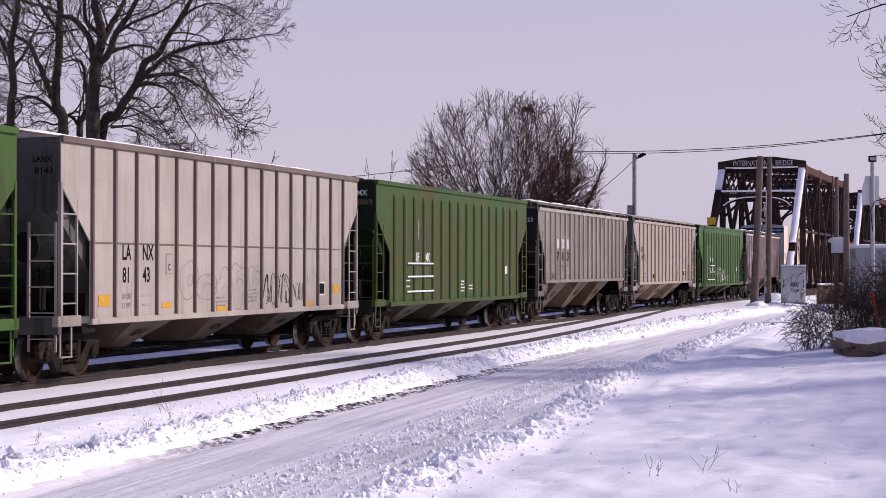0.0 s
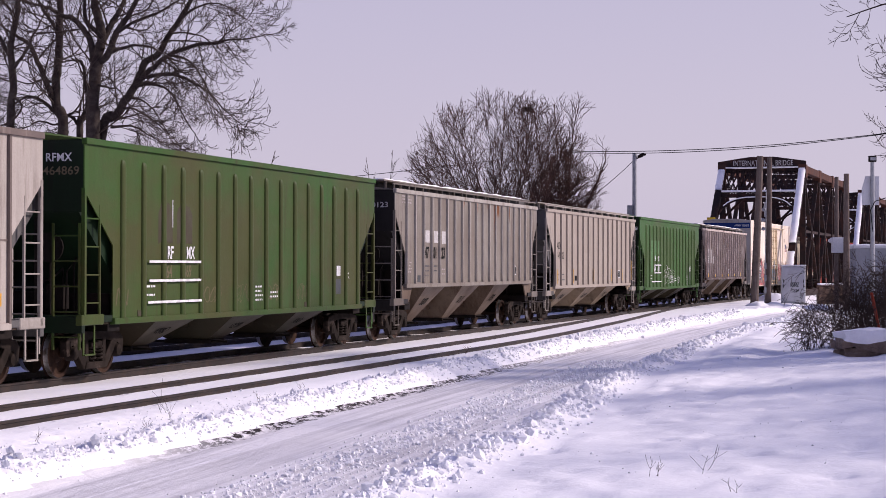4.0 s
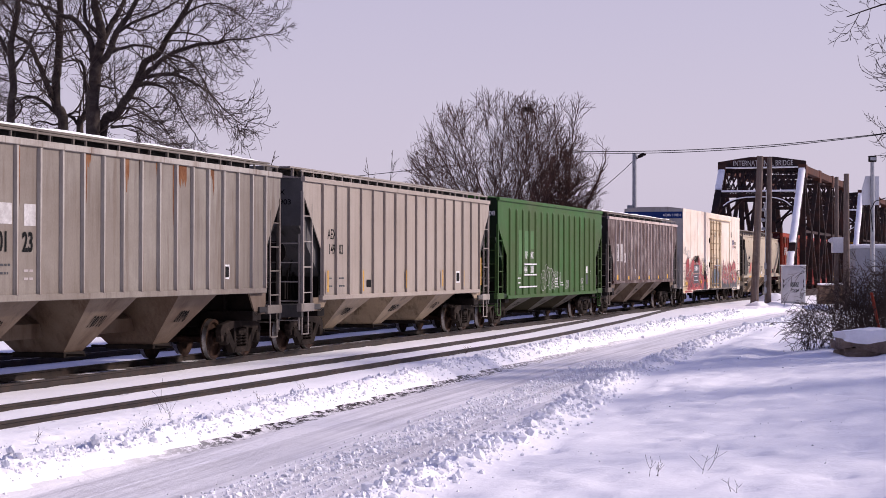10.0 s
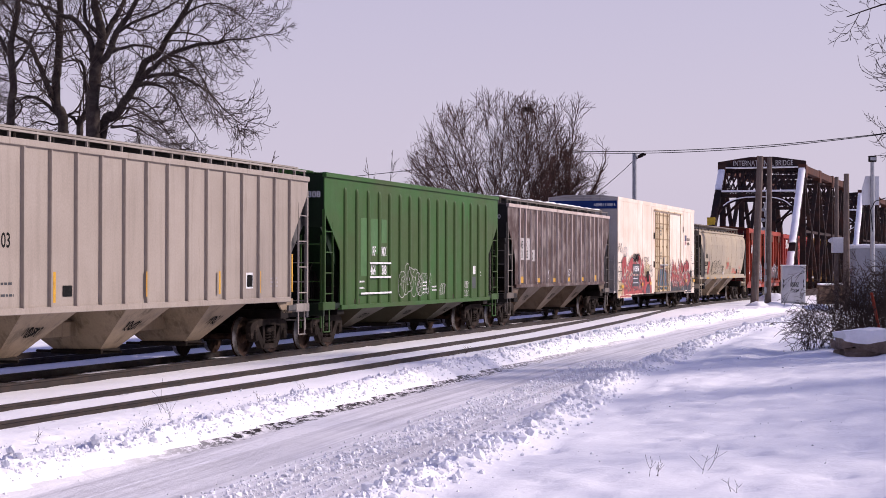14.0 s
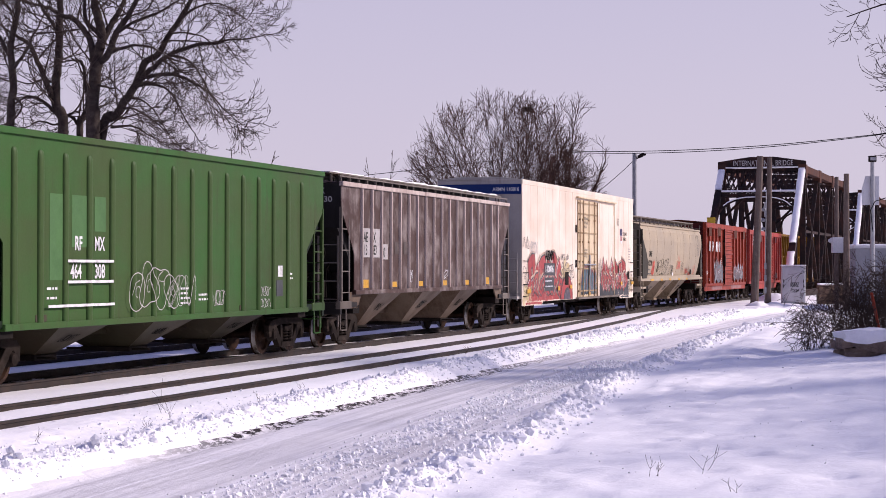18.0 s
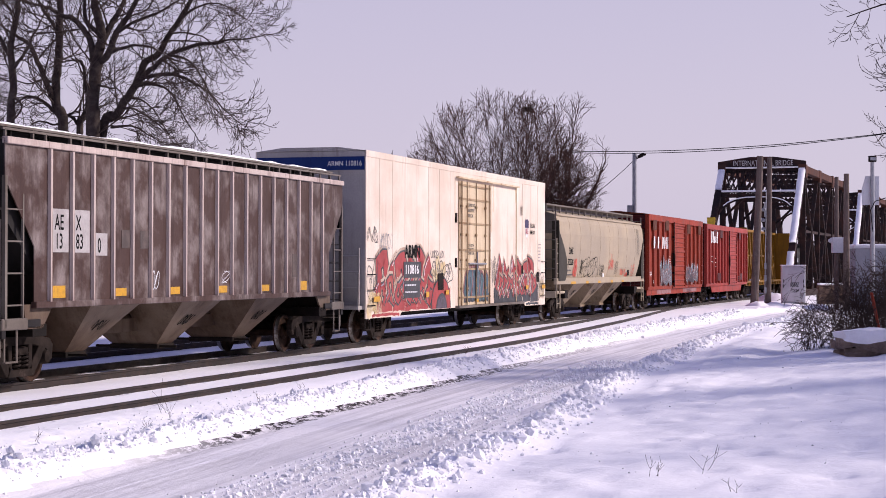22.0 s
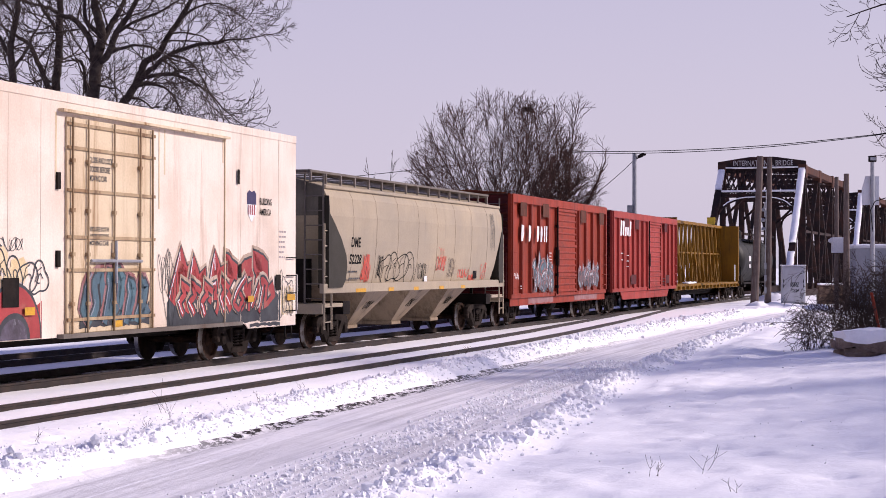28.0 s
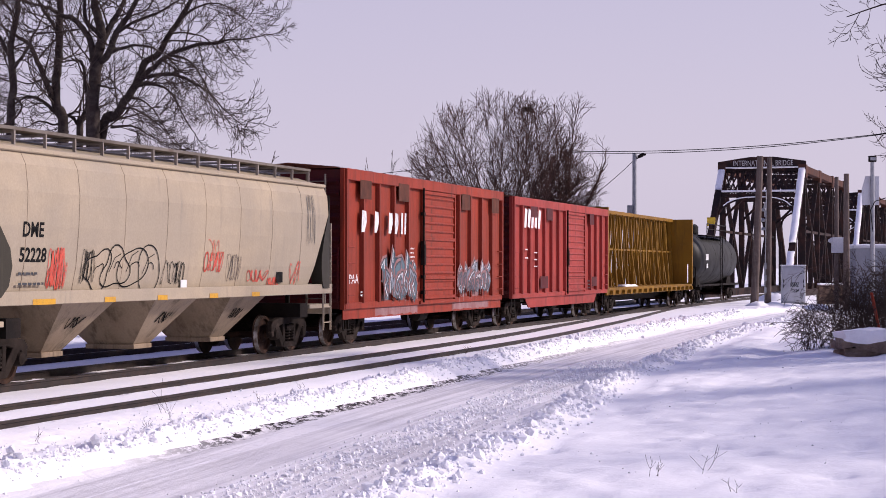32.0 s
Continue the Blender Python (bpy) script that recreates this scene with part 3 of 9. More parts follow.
def paint(name, color, dirt, amount, rust=None, rust_amount=0.0, rough=0.55, wear=0.3, grime=None, grime_amount=0.6):
    def worn(c, k=0.79):
        return c[0] * k * 1.03, c[1] * k, c[2] * k * 0.91

    color, dirt, rust = worn(color), worn(dirt), worn(rust) if rust else None
    return material(name, color, rough, second=dirt, amount=amount, size=0.55, third=rust or dirt, amount3=rust_amount if rust else amount * 0.6, stretch=(2.6, 2.6, 0.22), streak=tuple(0.55 * v for v in (rust or dirt)), amount4=wear, gloss=0.15, bump=0.002, bump_size=14.0, fine=0.05, grime=worn(grime) if grime else None, grime_amount=grime_amount)


def bay_scrawl(bay, x, t, b, y0, y1, z0, z1, seed):
    """Small dark scribbles lying on a bay's sloping near sheet."""
    rnd = random.Random(seed)
    bm = bmesh.new()
    for line in scrawl(-0.34, 0.34, 0.68, 0.22, 4, rnd):
        stroke(bm, line, 0.03, 0)
    for v in bm.verts:
        u, k = v.co.x, v.co.z
        half = t + (b - t) * k
        v.co = (x + u * half, -(y0 + (y1 - y0) * k) - 0.008, z0 + (z1 - z0) * k - 0.008)
    part("scribble", bm, LETTER_BLACK, bay, "dark scribble")


def hopper(label, s, L, eave, sill, cut, ribs, body_mat, end_mat, under_mat, rib_mat=None, roof="plain", tc=13.75, bays=3, rib_top=0.1, rail_mat=None, y=1.55, rib_w=0.085, rib_x=None, rib_d=0.065, rib_face=0.76, rib_round=False):
    """Covered hopper car. cut: (height of the end sheet's foot, inset and height where the side sheet's corner is cut)."""
    car = thing("covered_hopper_car", Matrix(), label, "hopper car", "train")
    CARS.append((car, s, tc))
    h = L / 2
    cz, cx, cz2 = cut
    rib_mat = rib_mat or body_mat
    rail_mat = rail_mat or end_mat
    # tank of the hopper with sloped ends
    bm = bmesh.new()
    foot = min(cz, 3.1)
    run = (foot - sill) * 1.15
    room = L - 2 * (h - tc / 2) - 2.2
    bl = room / bays
    half_top, half_out, out_z = bl * 0.26, 0.38, 0.44
    ridge = min(eave - 0.4, sill - 0.05 + (bl * 0.497 - half_top) * (sill - 0.05 - out_z) / (half_top - half_out))
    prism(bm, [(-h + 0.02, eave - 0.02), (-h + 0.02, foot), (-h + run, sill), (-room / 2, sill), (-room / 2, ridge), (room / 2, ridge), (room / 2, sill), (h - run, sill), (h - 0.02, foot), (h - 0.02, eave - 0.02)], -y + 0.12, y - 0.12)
    # end_mat carries the shade of the ends and cut corners in its colour
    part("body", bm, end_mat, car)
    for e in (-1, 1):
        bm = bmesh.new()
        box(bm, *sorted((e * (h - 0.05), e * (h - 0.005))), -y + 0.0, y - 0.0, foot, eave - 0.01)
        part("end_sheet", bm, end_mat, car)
    for e in (-1, 1):
        bm = bmesh.new()
        pts = [(-h, eave), (-h, cz), (-h + cx, cz2), (-h + cx, sill), (h - cx, sill), (h - cx, cz2), (h, cz), (h, eave)]
        prism(bm, pts, e * (y - 0.02), e * (y + 0.004))
        part("side_sheet", bm, body_mat, car)
    # ribs on the near side are pieces of their own
    bm = bmesh.new()
    prism(bm, [(-rib_w / 2, 0), (rib_w / 2, 0), (rib_w * rib_face / 2, rib_d), (-rib_w * rib_face / 2, rib_d)], 0, 1, "z")
    bmesh.ops.rotate(bm, verts=bm.verts, cent=(0, 0, 0), matrix=Matrix.Rotation(math.pi, 3, "Z"))
    rib_mesh = finish(bm, "rib", rib_mat)
    if rib_round:
        # pressed rib with a rounded back and a domed head
        long, rings = eave - rib_top - sill - 0.02, []
        bm = bmesh.new()
        for z, k in ((0, 1.0), (long - 0.2, 1.0), (long - 0.09, 0.93), (long - 0.03, 0.7), (long, 0.2)):
            rings.append([bm.verts.new((-rib_w / 2 * math.cos(math.pi * q / 8) * (0.4 + 0.6 * k), -rib_d * k * math.sin(math.pi * q / 8), z / long)) for q in range(9)])
        for lo, hi in zip(rings, rings[1:]):
            for q in range(8):
                bm.faces.new((lo[q], lo[q + 1], hi[q + 1], hi[q]))
        rib_mesh = finish(bm, "rib", rib_mat)
        rib_mesh.shade_smooth()
    far = bmesh.new()
    for i in range(ribs):
        x = -h + cx + 0.05 + (L - 2 * cx - 0.1) * i / (ribs - 1)
        if rib_x:
            x = rib_x[0] + (rib_x[1] - rib_x[0]) * i / (ribs - 1)
        z1 = eave - rib_top
        o = part("rib", rib_mesh, rib_mat, car)
        o.matrix_basis = Matrix.Translation((x, -y - 0.003, sill + 0.02)) @ Matrix.Diagonal((1, 1, z1 - sill - 0.02, 1))
        box(far, x - rib_w / 2, x + rib_w / 2, y + 0.004, y + 0.07, sill + 0.02, z1)
    part("far_ribs", far, rib_mat, car)
    # side sill and top rail
    for e in (-1, 1):
        bm = bmesh.new()
        ys = sorted((e * (y - 0.06), e * (y + 0.055)))
        box(bm, -h + cx, h - cx, ys[0], ys[1], sill - 0.09, sill + 0.03)
        part("side_sill", bm, body_mat, car, bevel=0.01)
        bm = bmesh.new()
        box(bm, -h, h, ys[0], ys[1] + (0.02 if e > 0 else 0), eave - 0.09, eave + 0.03)
        part("top_rail", bm, rib_mat, car, bevel=0.01)
    # roof
    bm = bmesh.new()
    prism(bm, [(-y, eave), (-0.5, eave + 0.13), (0.5, eave + 0.13), (y, eave)], -h, h, "x")
    part("roof", bm, body_mat, car)
    bm = bmesh.new()
    for i in range(bays * 2):
        x = -h + L * (i + 0.5) / (bays * 2)
        box(bm, x - 1.0, x + 1.0, -0.35, 0.35, eave + 0.13, eave + (0.2 if roof == "plain" else 0.33))
    # under a roof walk the hatches take the ends' shade colour
    part("roof_hatch", bm, rib_mat if roof == "plain" else end_mat, car, bevel=0.02)
    wy = -0.98
    # dark strip added behind the posts as the shade beneath the walk
    if roof != "plain":
        bm = bmesh.new()
        box(bm, -h + 0.05, h - 0.05, -0.78, -0.72, eave + 0.06, eave + 0.235)
        part("trough_curb", bm, P_SHADE_DARK, car, "dark strip standing for the shade under the roof walk")
    if roof != "plain":
        bm = bmesh.new()
        box(bm, -h - 0.1, h + 0.1, wy - 0.28, wy + 0.25, eave + 0.24, eave + 0.28)
        part("running_board", bm, rail_mat, car)
        bm = bmesh.new()
        n = 12
        for i in range(n + 1):
            x = -h + 0.1 + (L - 0.2) * i / n
            beam(bm, (x, wy - 0.25, eave), (x, wy - 0.25, eave + 0.24), 0.05, 0.05)
            beam(bm, (x, wy + 0.2, eave), (x, wy + 0.2, eave + 0.24), 0.05, 0.05)
        beam(bm, (-h, -y + 0.06, eave + 0.17), (h, -y + 0.06, eave + 0.17), 0.04, 0.04)
        for i in range(n + 1):
            x = -h + 0.1 + (L - 0.2) * i / n
            beam(bm, (x, -y + 0.06, eave), (x, -y + 0.06, eave + 0.17), 0.04, 0.04)
        part("roof_rail", bm, rail_mat, car)
    if roof == "snow":
        snow_strip(car, -h + 0.2, h - 0.3, wy - 0.27, wy + 0.24, eave + 0.281, 0.05, 31 + int(s))
    elif body_mat is P_WHITE1:
        snow_strip(car, -h + 0.5, h - 0.5, -0.5, 0.5, eave + 0.2, 0.03, 31 + int(s))
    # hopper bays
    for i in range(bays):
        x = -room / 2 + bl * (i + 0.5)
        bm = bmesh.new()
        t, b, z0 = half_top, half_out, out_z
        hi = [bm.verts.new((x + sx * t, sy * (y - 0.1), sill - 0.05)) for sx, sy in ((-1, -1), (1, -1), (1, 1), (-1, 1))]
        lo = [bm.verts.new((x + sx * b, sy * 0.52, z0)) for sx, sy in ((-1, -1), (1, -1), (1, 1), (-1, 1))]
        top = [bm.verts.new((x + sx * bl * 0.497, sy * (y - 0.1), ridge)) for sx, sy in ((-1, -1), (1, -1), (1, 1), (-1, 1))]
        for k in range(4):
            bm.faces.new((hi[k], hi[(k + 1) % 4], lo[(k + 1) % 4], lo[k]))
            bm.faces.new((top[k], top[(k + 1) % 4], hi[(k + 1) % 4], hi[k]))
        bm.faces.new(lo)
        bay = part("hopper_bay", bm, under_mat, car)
        bay_scrawl(bay, x, t, b, y - 0.1, 0.52, sill - 0.05, z0, int(s) * 5 + i)
        bm = bmesh.new()
        box(bm, x - 0.42, x + 0.42, -0.56, 0.56, z0 - 0.1, z0)
        tube(bm, (x - 0.3, -0.95, z0 - 0.05), (x - 0.3, 0.95, z0 - 0.05), 0.03, n=6)
        part("outlet_gate", bm, UNDER, bay, bevel=0.01)
    # frame
    bm = bmesh.new()
    for e in (-1, 1):
        box(bm, *sorted((e * (room / 2), e * (h + 0.15))), -0.19, 0.19, 0.72, 1.05)
        box(bm, *sorted((e * (tc / 2 - 0.25), e * (tc / 2 + 0.25))), -1.5, 1.5, 0.86, 1.08)
        for w in (-1, 1):
            prism(bm, [(e * (tc / 2 - 0.2), 1.0), (e * (tc / 2 + 0.2), 1.0), (e * (tc / 2 - 0.1), cz - 0.5), (e * (tc / 2 - 0.22), cz - 0.5)], *sorted((w * 0.75, w * 0.80)))
            beam(bm, (e * (h - 0.15), w * 0.5, 1.05), (e * (h - 0.15), w * 0.5, cz), 0.09, 0.09)
    part("underframe", bm, UNDER, car, bevel=0.008)
    for e in (-1, 1):
        bm = bmesh.new()
        box(bm, *sorted((e * (tc / 2 - 0.04), e * (tc / 2 + 0.04))), -y + 0.14, y - 0.14, 1.05, sill + 0.5)
        part("shear_plate", bm, UNDER, car)
        for w in (-1, 1):
            bm = bmesh.new()
            a, b = sill - 0.02, 1.0
            prism(bm, [(e * (tc / 2 - 0.5), a), (e * (tc / 2 + 0.55), a), (e * (tc / 2 + 0.5), b), (e * (tc / 2 - 0.1), b)], *sorted((w * (y - 0.09), w * (y - 0.05))))
            part("bolster_gusset", bm, under_mat, car)
    bm = bmesh.new()
    prism(bm, [(-0.19, 0.72), (0.19, 0.72), (0.19, 1.0), (0.0, 1.16), (-0.19, 1.0)], -room / 2, room / 2, "x")
    part("centre_sill", bm, under_mat, car)
    for e in (-1, 1):
        bm = bmesh.new()
        box(bm, *sorted((e * (h - 1.25), e * (h + 0.06))), -y, y, 1.04, 1.17)
        box(bm, *sorted((e * (h - 0.06), e * (h + 0.08))), -y, y, 0.86, 1.17)
        part("end_platform", bm, end_mat, car, bevel=0.01)
        for w in (-1, 1):
            bm = bmesh.new()
            box(bm, *sorted((e * (h - 0.78), e * (h + 0.10))), *sorted((w * (y - 0.12), w * (y + 0.015))), 1.0, 1.2)
            part("corner_sill", bm, rail_mat, car, bevel=0.015)
        for k in range(3):
            bm = bmesh.new()
            yy = -0.3 - 0.28 * k
            pipe(bm, [(e * (h - 1.1 + 0.1 * k), yy, 1.2), (e * (h - 1.1 + 0.1 * k), yy, 1.7 + 0.2 * k), (e * (h - 0.8), yy - 0.1, 1.85 + 0.2 * k), (e * (h - 0.35), yy - 0.15, 1.8 + 0.1 * k), (e * (h - 0.3), yy - 0.15, 1.2)], 0.022)
            part("brake_pipe", bm, UNDER, car, smooth=True)
        # side ladders at both corners
        for w in (-1, 1):
            bm = bmesh.new()
            ladder(bm, e * (h - 0.06), e * (h - 0.62), w * (y - 0.01), 1.15, cz - 0.25, 4)
            beam(bm, (e * (h - 0.03), w * (y - 0.02), 1.05), (e * (h - 0.03), w * (y - 0.02), cz + 0.05), 0.07, 0.07)
            part("ladder", bm, rail_mat, car)
            bm = bmesh.new()
            ladder(bm, w * (y - 0.08), w * (y - 0.62), e * (h + 0.03), 0.55, 2.9, 5, axis="y")
            part("end_ladder", bm, rail_mat, car)
            bm = bmesh.new()
            for xx in (h - 0.08, h - 0.5):
                beam(bm, (e * xx, w * (y - 0.05), 0.45), (e * xx, w * (y - 0.05), 1.05), 0.05, 0.02)
            beam(bm, (e * (h - 0.08), w * (y - 0.05), 0.45), (e * (h - 0.5), w * (y - 0.05), 0.45), 0.06, 0.03)
            part("sill_step", bm, rail_mat, car)
    # brake reservoir and valve on the leading platform
    bm = bmesh.new()
    lathe(bm, [(-0.45, 0.1), (-0.40, 0.2), (0.40, 0.2), (0.45, 0.1)], "y", 14, (-h + 0.85, 0.1, 1.42))
    part("air_reservoir", bm, UNDER, car, smooth=True)
    bm = bmesh.new()
    box(bm, -h + 0.3, -h + 0.55, -0.95, -0.6, 1.3, 1.75)
    tube(bm, (-h + 0.1, -0.8, 1.2), (-h + 0.1, -0.8, 2.6), 0.02, n=6)
    lathe(bm, [(-h + 0.06, 0.28), (-h + 0.1, 0.28)], "x", 18, (0, -0.8, 2.45))
    part("brake_gear", bm, UNDER, car)
    add_truck(car, -tc / 2)
    add_truck(car, tc / 2)
    add_draft(car, h, L / 2 + 0.85)
    return car


def snow_strip(car, x0, x1, y0, y1, z, t, seed):
    """A thin uneven ribbon of snow lying on a car's top."""
    n = max(6, int((x1 - x0) / 0.5))
    rnd = random.Random(seed)
    verts, faces = [], []
    for i in range(n + 1):
        x = x0 + (x1 - x0) * i / n
        a, b = y0 + rnd.uniform(0, 0.08), y1 - rnd.uniform(0, 0.08)
        k = t * rnd.uniform(0.35, 1.3)
        verts += [(x, a, z), (x, a + 0.05, z + k), (x, b - 0.05, z + k * rnd.uniform(0.6, 1)), (x, b, z)]
    for i in range(n):
        for j in range(3):
            faces.append((i * 4 + j, (i + 1) * 4 + j, (i + 1) * 4 + j + 1, i * 4 + j + 1))
        faces.append((i * 4 + 3, (i + 1) * 4 + 3, (i + 1) * 4, i * 4))
    faces += [(0, 1, 2, 3), (n * 4 + 3, n * 4 + 2, n * 4 + 1, n * 4)]
    part("snow_cover", raw("snow_cover", verts, faces, SNOW_CAP, True), SNOW_CAP, car, "thin strip of snow")


def boxcar(label, s, L, top, bottom, mat, end_mat, door_mat, tc, ribs, door, skirt, roof_mat):
    """Ribbed box car with a sliding door. door: (left, right) along the car; skirt: depth of the sill at mid-length."""
    car = thing("boxcar", Matrix(), label, "boxcar", "train")
    CARS.append((car, s, tc))
    h, y = L / 2, 1.52
    bm = bmesh.new()
    box(bm, -h + 0.03, h - 0.03, -y + 0.01, y - 0.01, 1.0, top - 0.03)
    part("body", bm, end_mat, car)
    for e in (-1, 1):
        bm = bmesh.new()
        k = skirt
        prism(bm, [(-h, top), (-h, 0.98), (-h + 1.9, 0.98), (-h + 2.4, bottom), (h - 2.4, bottom), (h - 1.9, 0.98), (h, 0.98), (h, top)] if k else [(-h, top), (-h, bottom), (h, bottom), (h, top)], e * (y - 0.02), e * (y + 0.012))
        part("side_sheet", bm, mat, car)
    bm = bmesh.new()
    prism(bm, [(-0.09, 0), (0.09, 0), (0.065, -0.11), (-0.065, -0.11)], 0, 1, "z")
    rib_mesh = finish(bm, "rib", mat)
    far = bmesh.new()
    for i in range(ribs):
        x = -h + 0.07 + (L - 0.14) * i / (ribs - 1)
        if door[0] - 0.1 < x < door[1] + 0.1:
            continue
        o = part("rib", rib_mesh, mat, car)
        o.matrix_basis = Matrix.Translation((x, -y - 0.011, 1.14)) @ Matrix.Diagonal((1, 1, top - 1.14 - 0.28, 1))
        box(far, x - 0.07, x + 0.07, y + 0.01, y + 0.075, 1.14, top - 0.28)
    part("far_ribs", far, mat, car)
    bm = bmesh.new()
    box(bm, -h, h, -y - 0.125, -y + 0.02, top - 0.3, top + 0.0)
    part("top_rail", bm, mat, car, bevel=0.015)
    bm = bmesh.new()
    box(bm, -h, h, -y - 0.075, -y + 0.02, 0.98, 1.16)
    part("side_sill", bm, mat, car, bevel=0.015)
    # roof panels
    bm = bmesh.new()
    prism(bm, [(-y - 0.05, top + 0.001), (0, top + 0.13), (y + 0.05, top + 0.001)], -h - 0.03, h + 0.03, "x")
    for i in range(15):
        x = -h + L * i / 14
        prism(bm, [(-y - 0.05, top + 0.02), (0, top + 0.16), (y + 0.05, top + 0.02)], x - 0.03, x + 0.03, "x")
    part("roof", bm, roof_mat, car)
    # corrugated ends; end_mat is darkened to carry their shade
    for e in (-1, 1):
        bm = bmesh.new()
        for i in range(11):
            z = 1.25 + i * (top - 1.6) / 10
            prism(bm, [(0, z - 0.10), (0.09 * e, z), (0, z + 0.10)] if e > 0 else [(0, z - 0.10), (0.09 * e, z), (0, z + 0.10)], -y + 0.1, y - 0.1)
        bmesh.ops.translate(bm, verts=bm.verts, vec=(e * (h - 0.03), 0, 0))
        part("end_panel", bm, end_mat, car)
        for w in (-1, 1):
            bm = bmesh.new()
            beam(bm, (e * (h - 0.01), w * y, 0.98), (e * (h - 0.01), w * y, top), 0.12, 0.12)
            part("corner_post", bm, mat, car)
    # door: frame, corrugated leaf, bars and rails
    d0, d1 = door
    bm = bmesh.new()
    box(bm, d0, d1, -y - 0.075, -y - 0.012, 1.12, top - 0.3)
    leaf = part("door", bm, door_mat, car, bevel=0.01)
    n = 12
    bm2 = bmesh.new()
    prism(bm2, [(0.0, -0.05), (-0.045, 0.0), (0.0, 0.05)], d0 + 0.12, d1 - 0.12, "x")
    corr = finish(bm2, "door_corrugation", door_mat)
    for i in range(n):
        z = 1.3 + (top - 1.95) * i / (n - 1)
        o = part("door_corrugation", corr, door_mat, leaf)
        o.location = (0, -y - 0.075, z + 0.12)
    for z in (1.14, 1.72, 1.14 + (top - 1.5) * 0.55, top - 0.42):
        bm = bmesh.new()
        box(bm, d0 + 0.06, d1 - 0.06, -y - 0.125, -y - 0.07, z, z + 0.1)
        part("door_belt", bm, door_mat, leaf, bevel=0.01)
    bm = bmesh.new()
    beam(bm, (d0 + 0.06, -y - 0.1, 1.1), (d0 + 0.06, -y - 0.1, top - 0.3), 0.09, 0.05)
    beam(bm, (d1 - 0.06, -y - 0.1, 1.1), (d1 - 0.06, -y - 0.1, top - 0.3), 0.09, 0.05)
    part("door_post", bm, door_mat, leaf)
    bm = bmesh.new()
    for xx in (d0 - 0.07,):
        tube(bm, (xx, -y - 0.14, 1.05), (xx, -y - 0.14, top - 0.25), 0.03, n=6)
        for z in (1.3, 1.75, 2.4, 2.75, 3.6):
            box(bm, xx - 0.07, xx + 0.07, -y - 0.17, -y - 0.06, z, z + 0.1)
        box(bm, xx - 0.12, xx + 0.05, -y - 0.2, -y - 0.08, 2.15, 2.75)
    part("door_lock", bm, UNDER, leaf)
    bm = bmesh.new()
    box(bm, d0 - 0.3, d1 + 0.2, -y - 0.12, -y - 0.012, 1.0, 1.1)
    part("door_track", bm, mat, car)
    # ladders, steps, frame
    for e in (-1, 1):
        for w in (-1, 1):
            bm = bmesh.new()
            for i in range(4):
                z = 1.35 + i * 0.42
                grab(bm, (e * (h - 0.12), w * (y + 0.05), z), (e * (h - 0.6), w * (y + 0.05), z), (0, w * 0.07, 0))
            part("grab_iron", bm, mat, car)
            bm = bmesh.new()
            for xx in (h - 0.1, h - 0.52):
                beam(bm, (e * xx, w * (y - 0.03), 0.45), (e * xx, w * (y - 0.03), 1.0), 0.05, 0.02)
            beam(bm, (e * (h - 0.1), w * (y - 0.03), 0.45), (e * (h - 0.52), w * (y - 0.03), 0.45), 0.06, 0.03)
            part("sill_step", bm, UNDER, car)
            bm = bmesh.new()
            ladder(bm, w * (y - 0.1), w * (y - 0.6), e * (h + 0.12), 1.0, 2.6, 4, axis="y")
            part("end_ladder", bm, end_mat, car)
    bm = bmesh.new()
    box(bm, -h - 0.12, h + 0.12, -0.2, 0.2, 0.68, 1.0)
    for e in (-1, 1):
        box(bm, *sorted((e * (tc / 2 - 0.25), e * (tc / 2 + 0.25))), -1.45, 1.45, 0.85, 1.0)
    for x in (-2.5, 0, 2.5):
        box(bm, x - 0.08, x + 0.08, -1.45, 1.45, 0.72, 1.0)
    part("underframe", bm, UNDER, car)
    bm = bmesh.new()
    lathe(bm, [(-0.45, 0.1), (-0.4, 0.19), (0.4, 0.19), (0.45, 0.1)], "x", 12, (1.2, -0.7, 0.62))
    part("air_reservoir", bm, UNDER, car, smooth=True)
    add_truck(car, -tc / 2)
    add_truck(car, tc / 2)
    add_draft(car, h, L / 2 + 0.6)
    return car


# paints
P_GREEN0 = paint("dirty_green", (0.060, 0.15, 0.028), (0.060, 0.10, 0.03), 0.5, (0.05, 0.045, 0.02), 0.35, wear=0.2)
P_WHITE1 = paint("grey_white", (0.50, 0.46, 0.445), (0.42, 0.385, 0.37), 0.5, (0.27, 0.23, 0.215), 0.3)
P_RIB1 = paint("grey_brown_rib", (0.20, 0.16, 0.155), (0.13, 0.105, 0.10), 0.5, (0.32, 0.28, 0.26), 0.3)
P_GREEN2 = paint("olive_green", (0.034, 0.116, 0.020), (0.054, 0.098, 0.025), 0.5, (0.046, 0.048, 0.020), 0.35, grime=(0.076, 0.070, 0.024), grime_amount=0.8, wear=0.2)
P_GREEN2R = paint("olive_green_rib", (0.030, 0.12, 0.020), (0.048, 0.096, 0.024), 0.5, (0.042, 0.046, 0.018), 0.35, grime=(0.074, 0.070, 0.024), grime_amount=0.75, wear=0.2)
P_GREY3 = paint("weathered_grey", (0.33, 0.31, 0.295), (0.25, 0.225, 0.21), 0.5, (0.14, 0.10, 0.08), 0.4, wear=0.5, grime=(0.20, 0.165, 0.145), grime_amount=0.6)
P_RIB3 = paint("weathered_grey_rib", (0.46, 0.44, 0.43), (0.30, 0.265, 0.25), 0.4, (0.16, 0.09, 0.06), 0.38, wear=0.5)
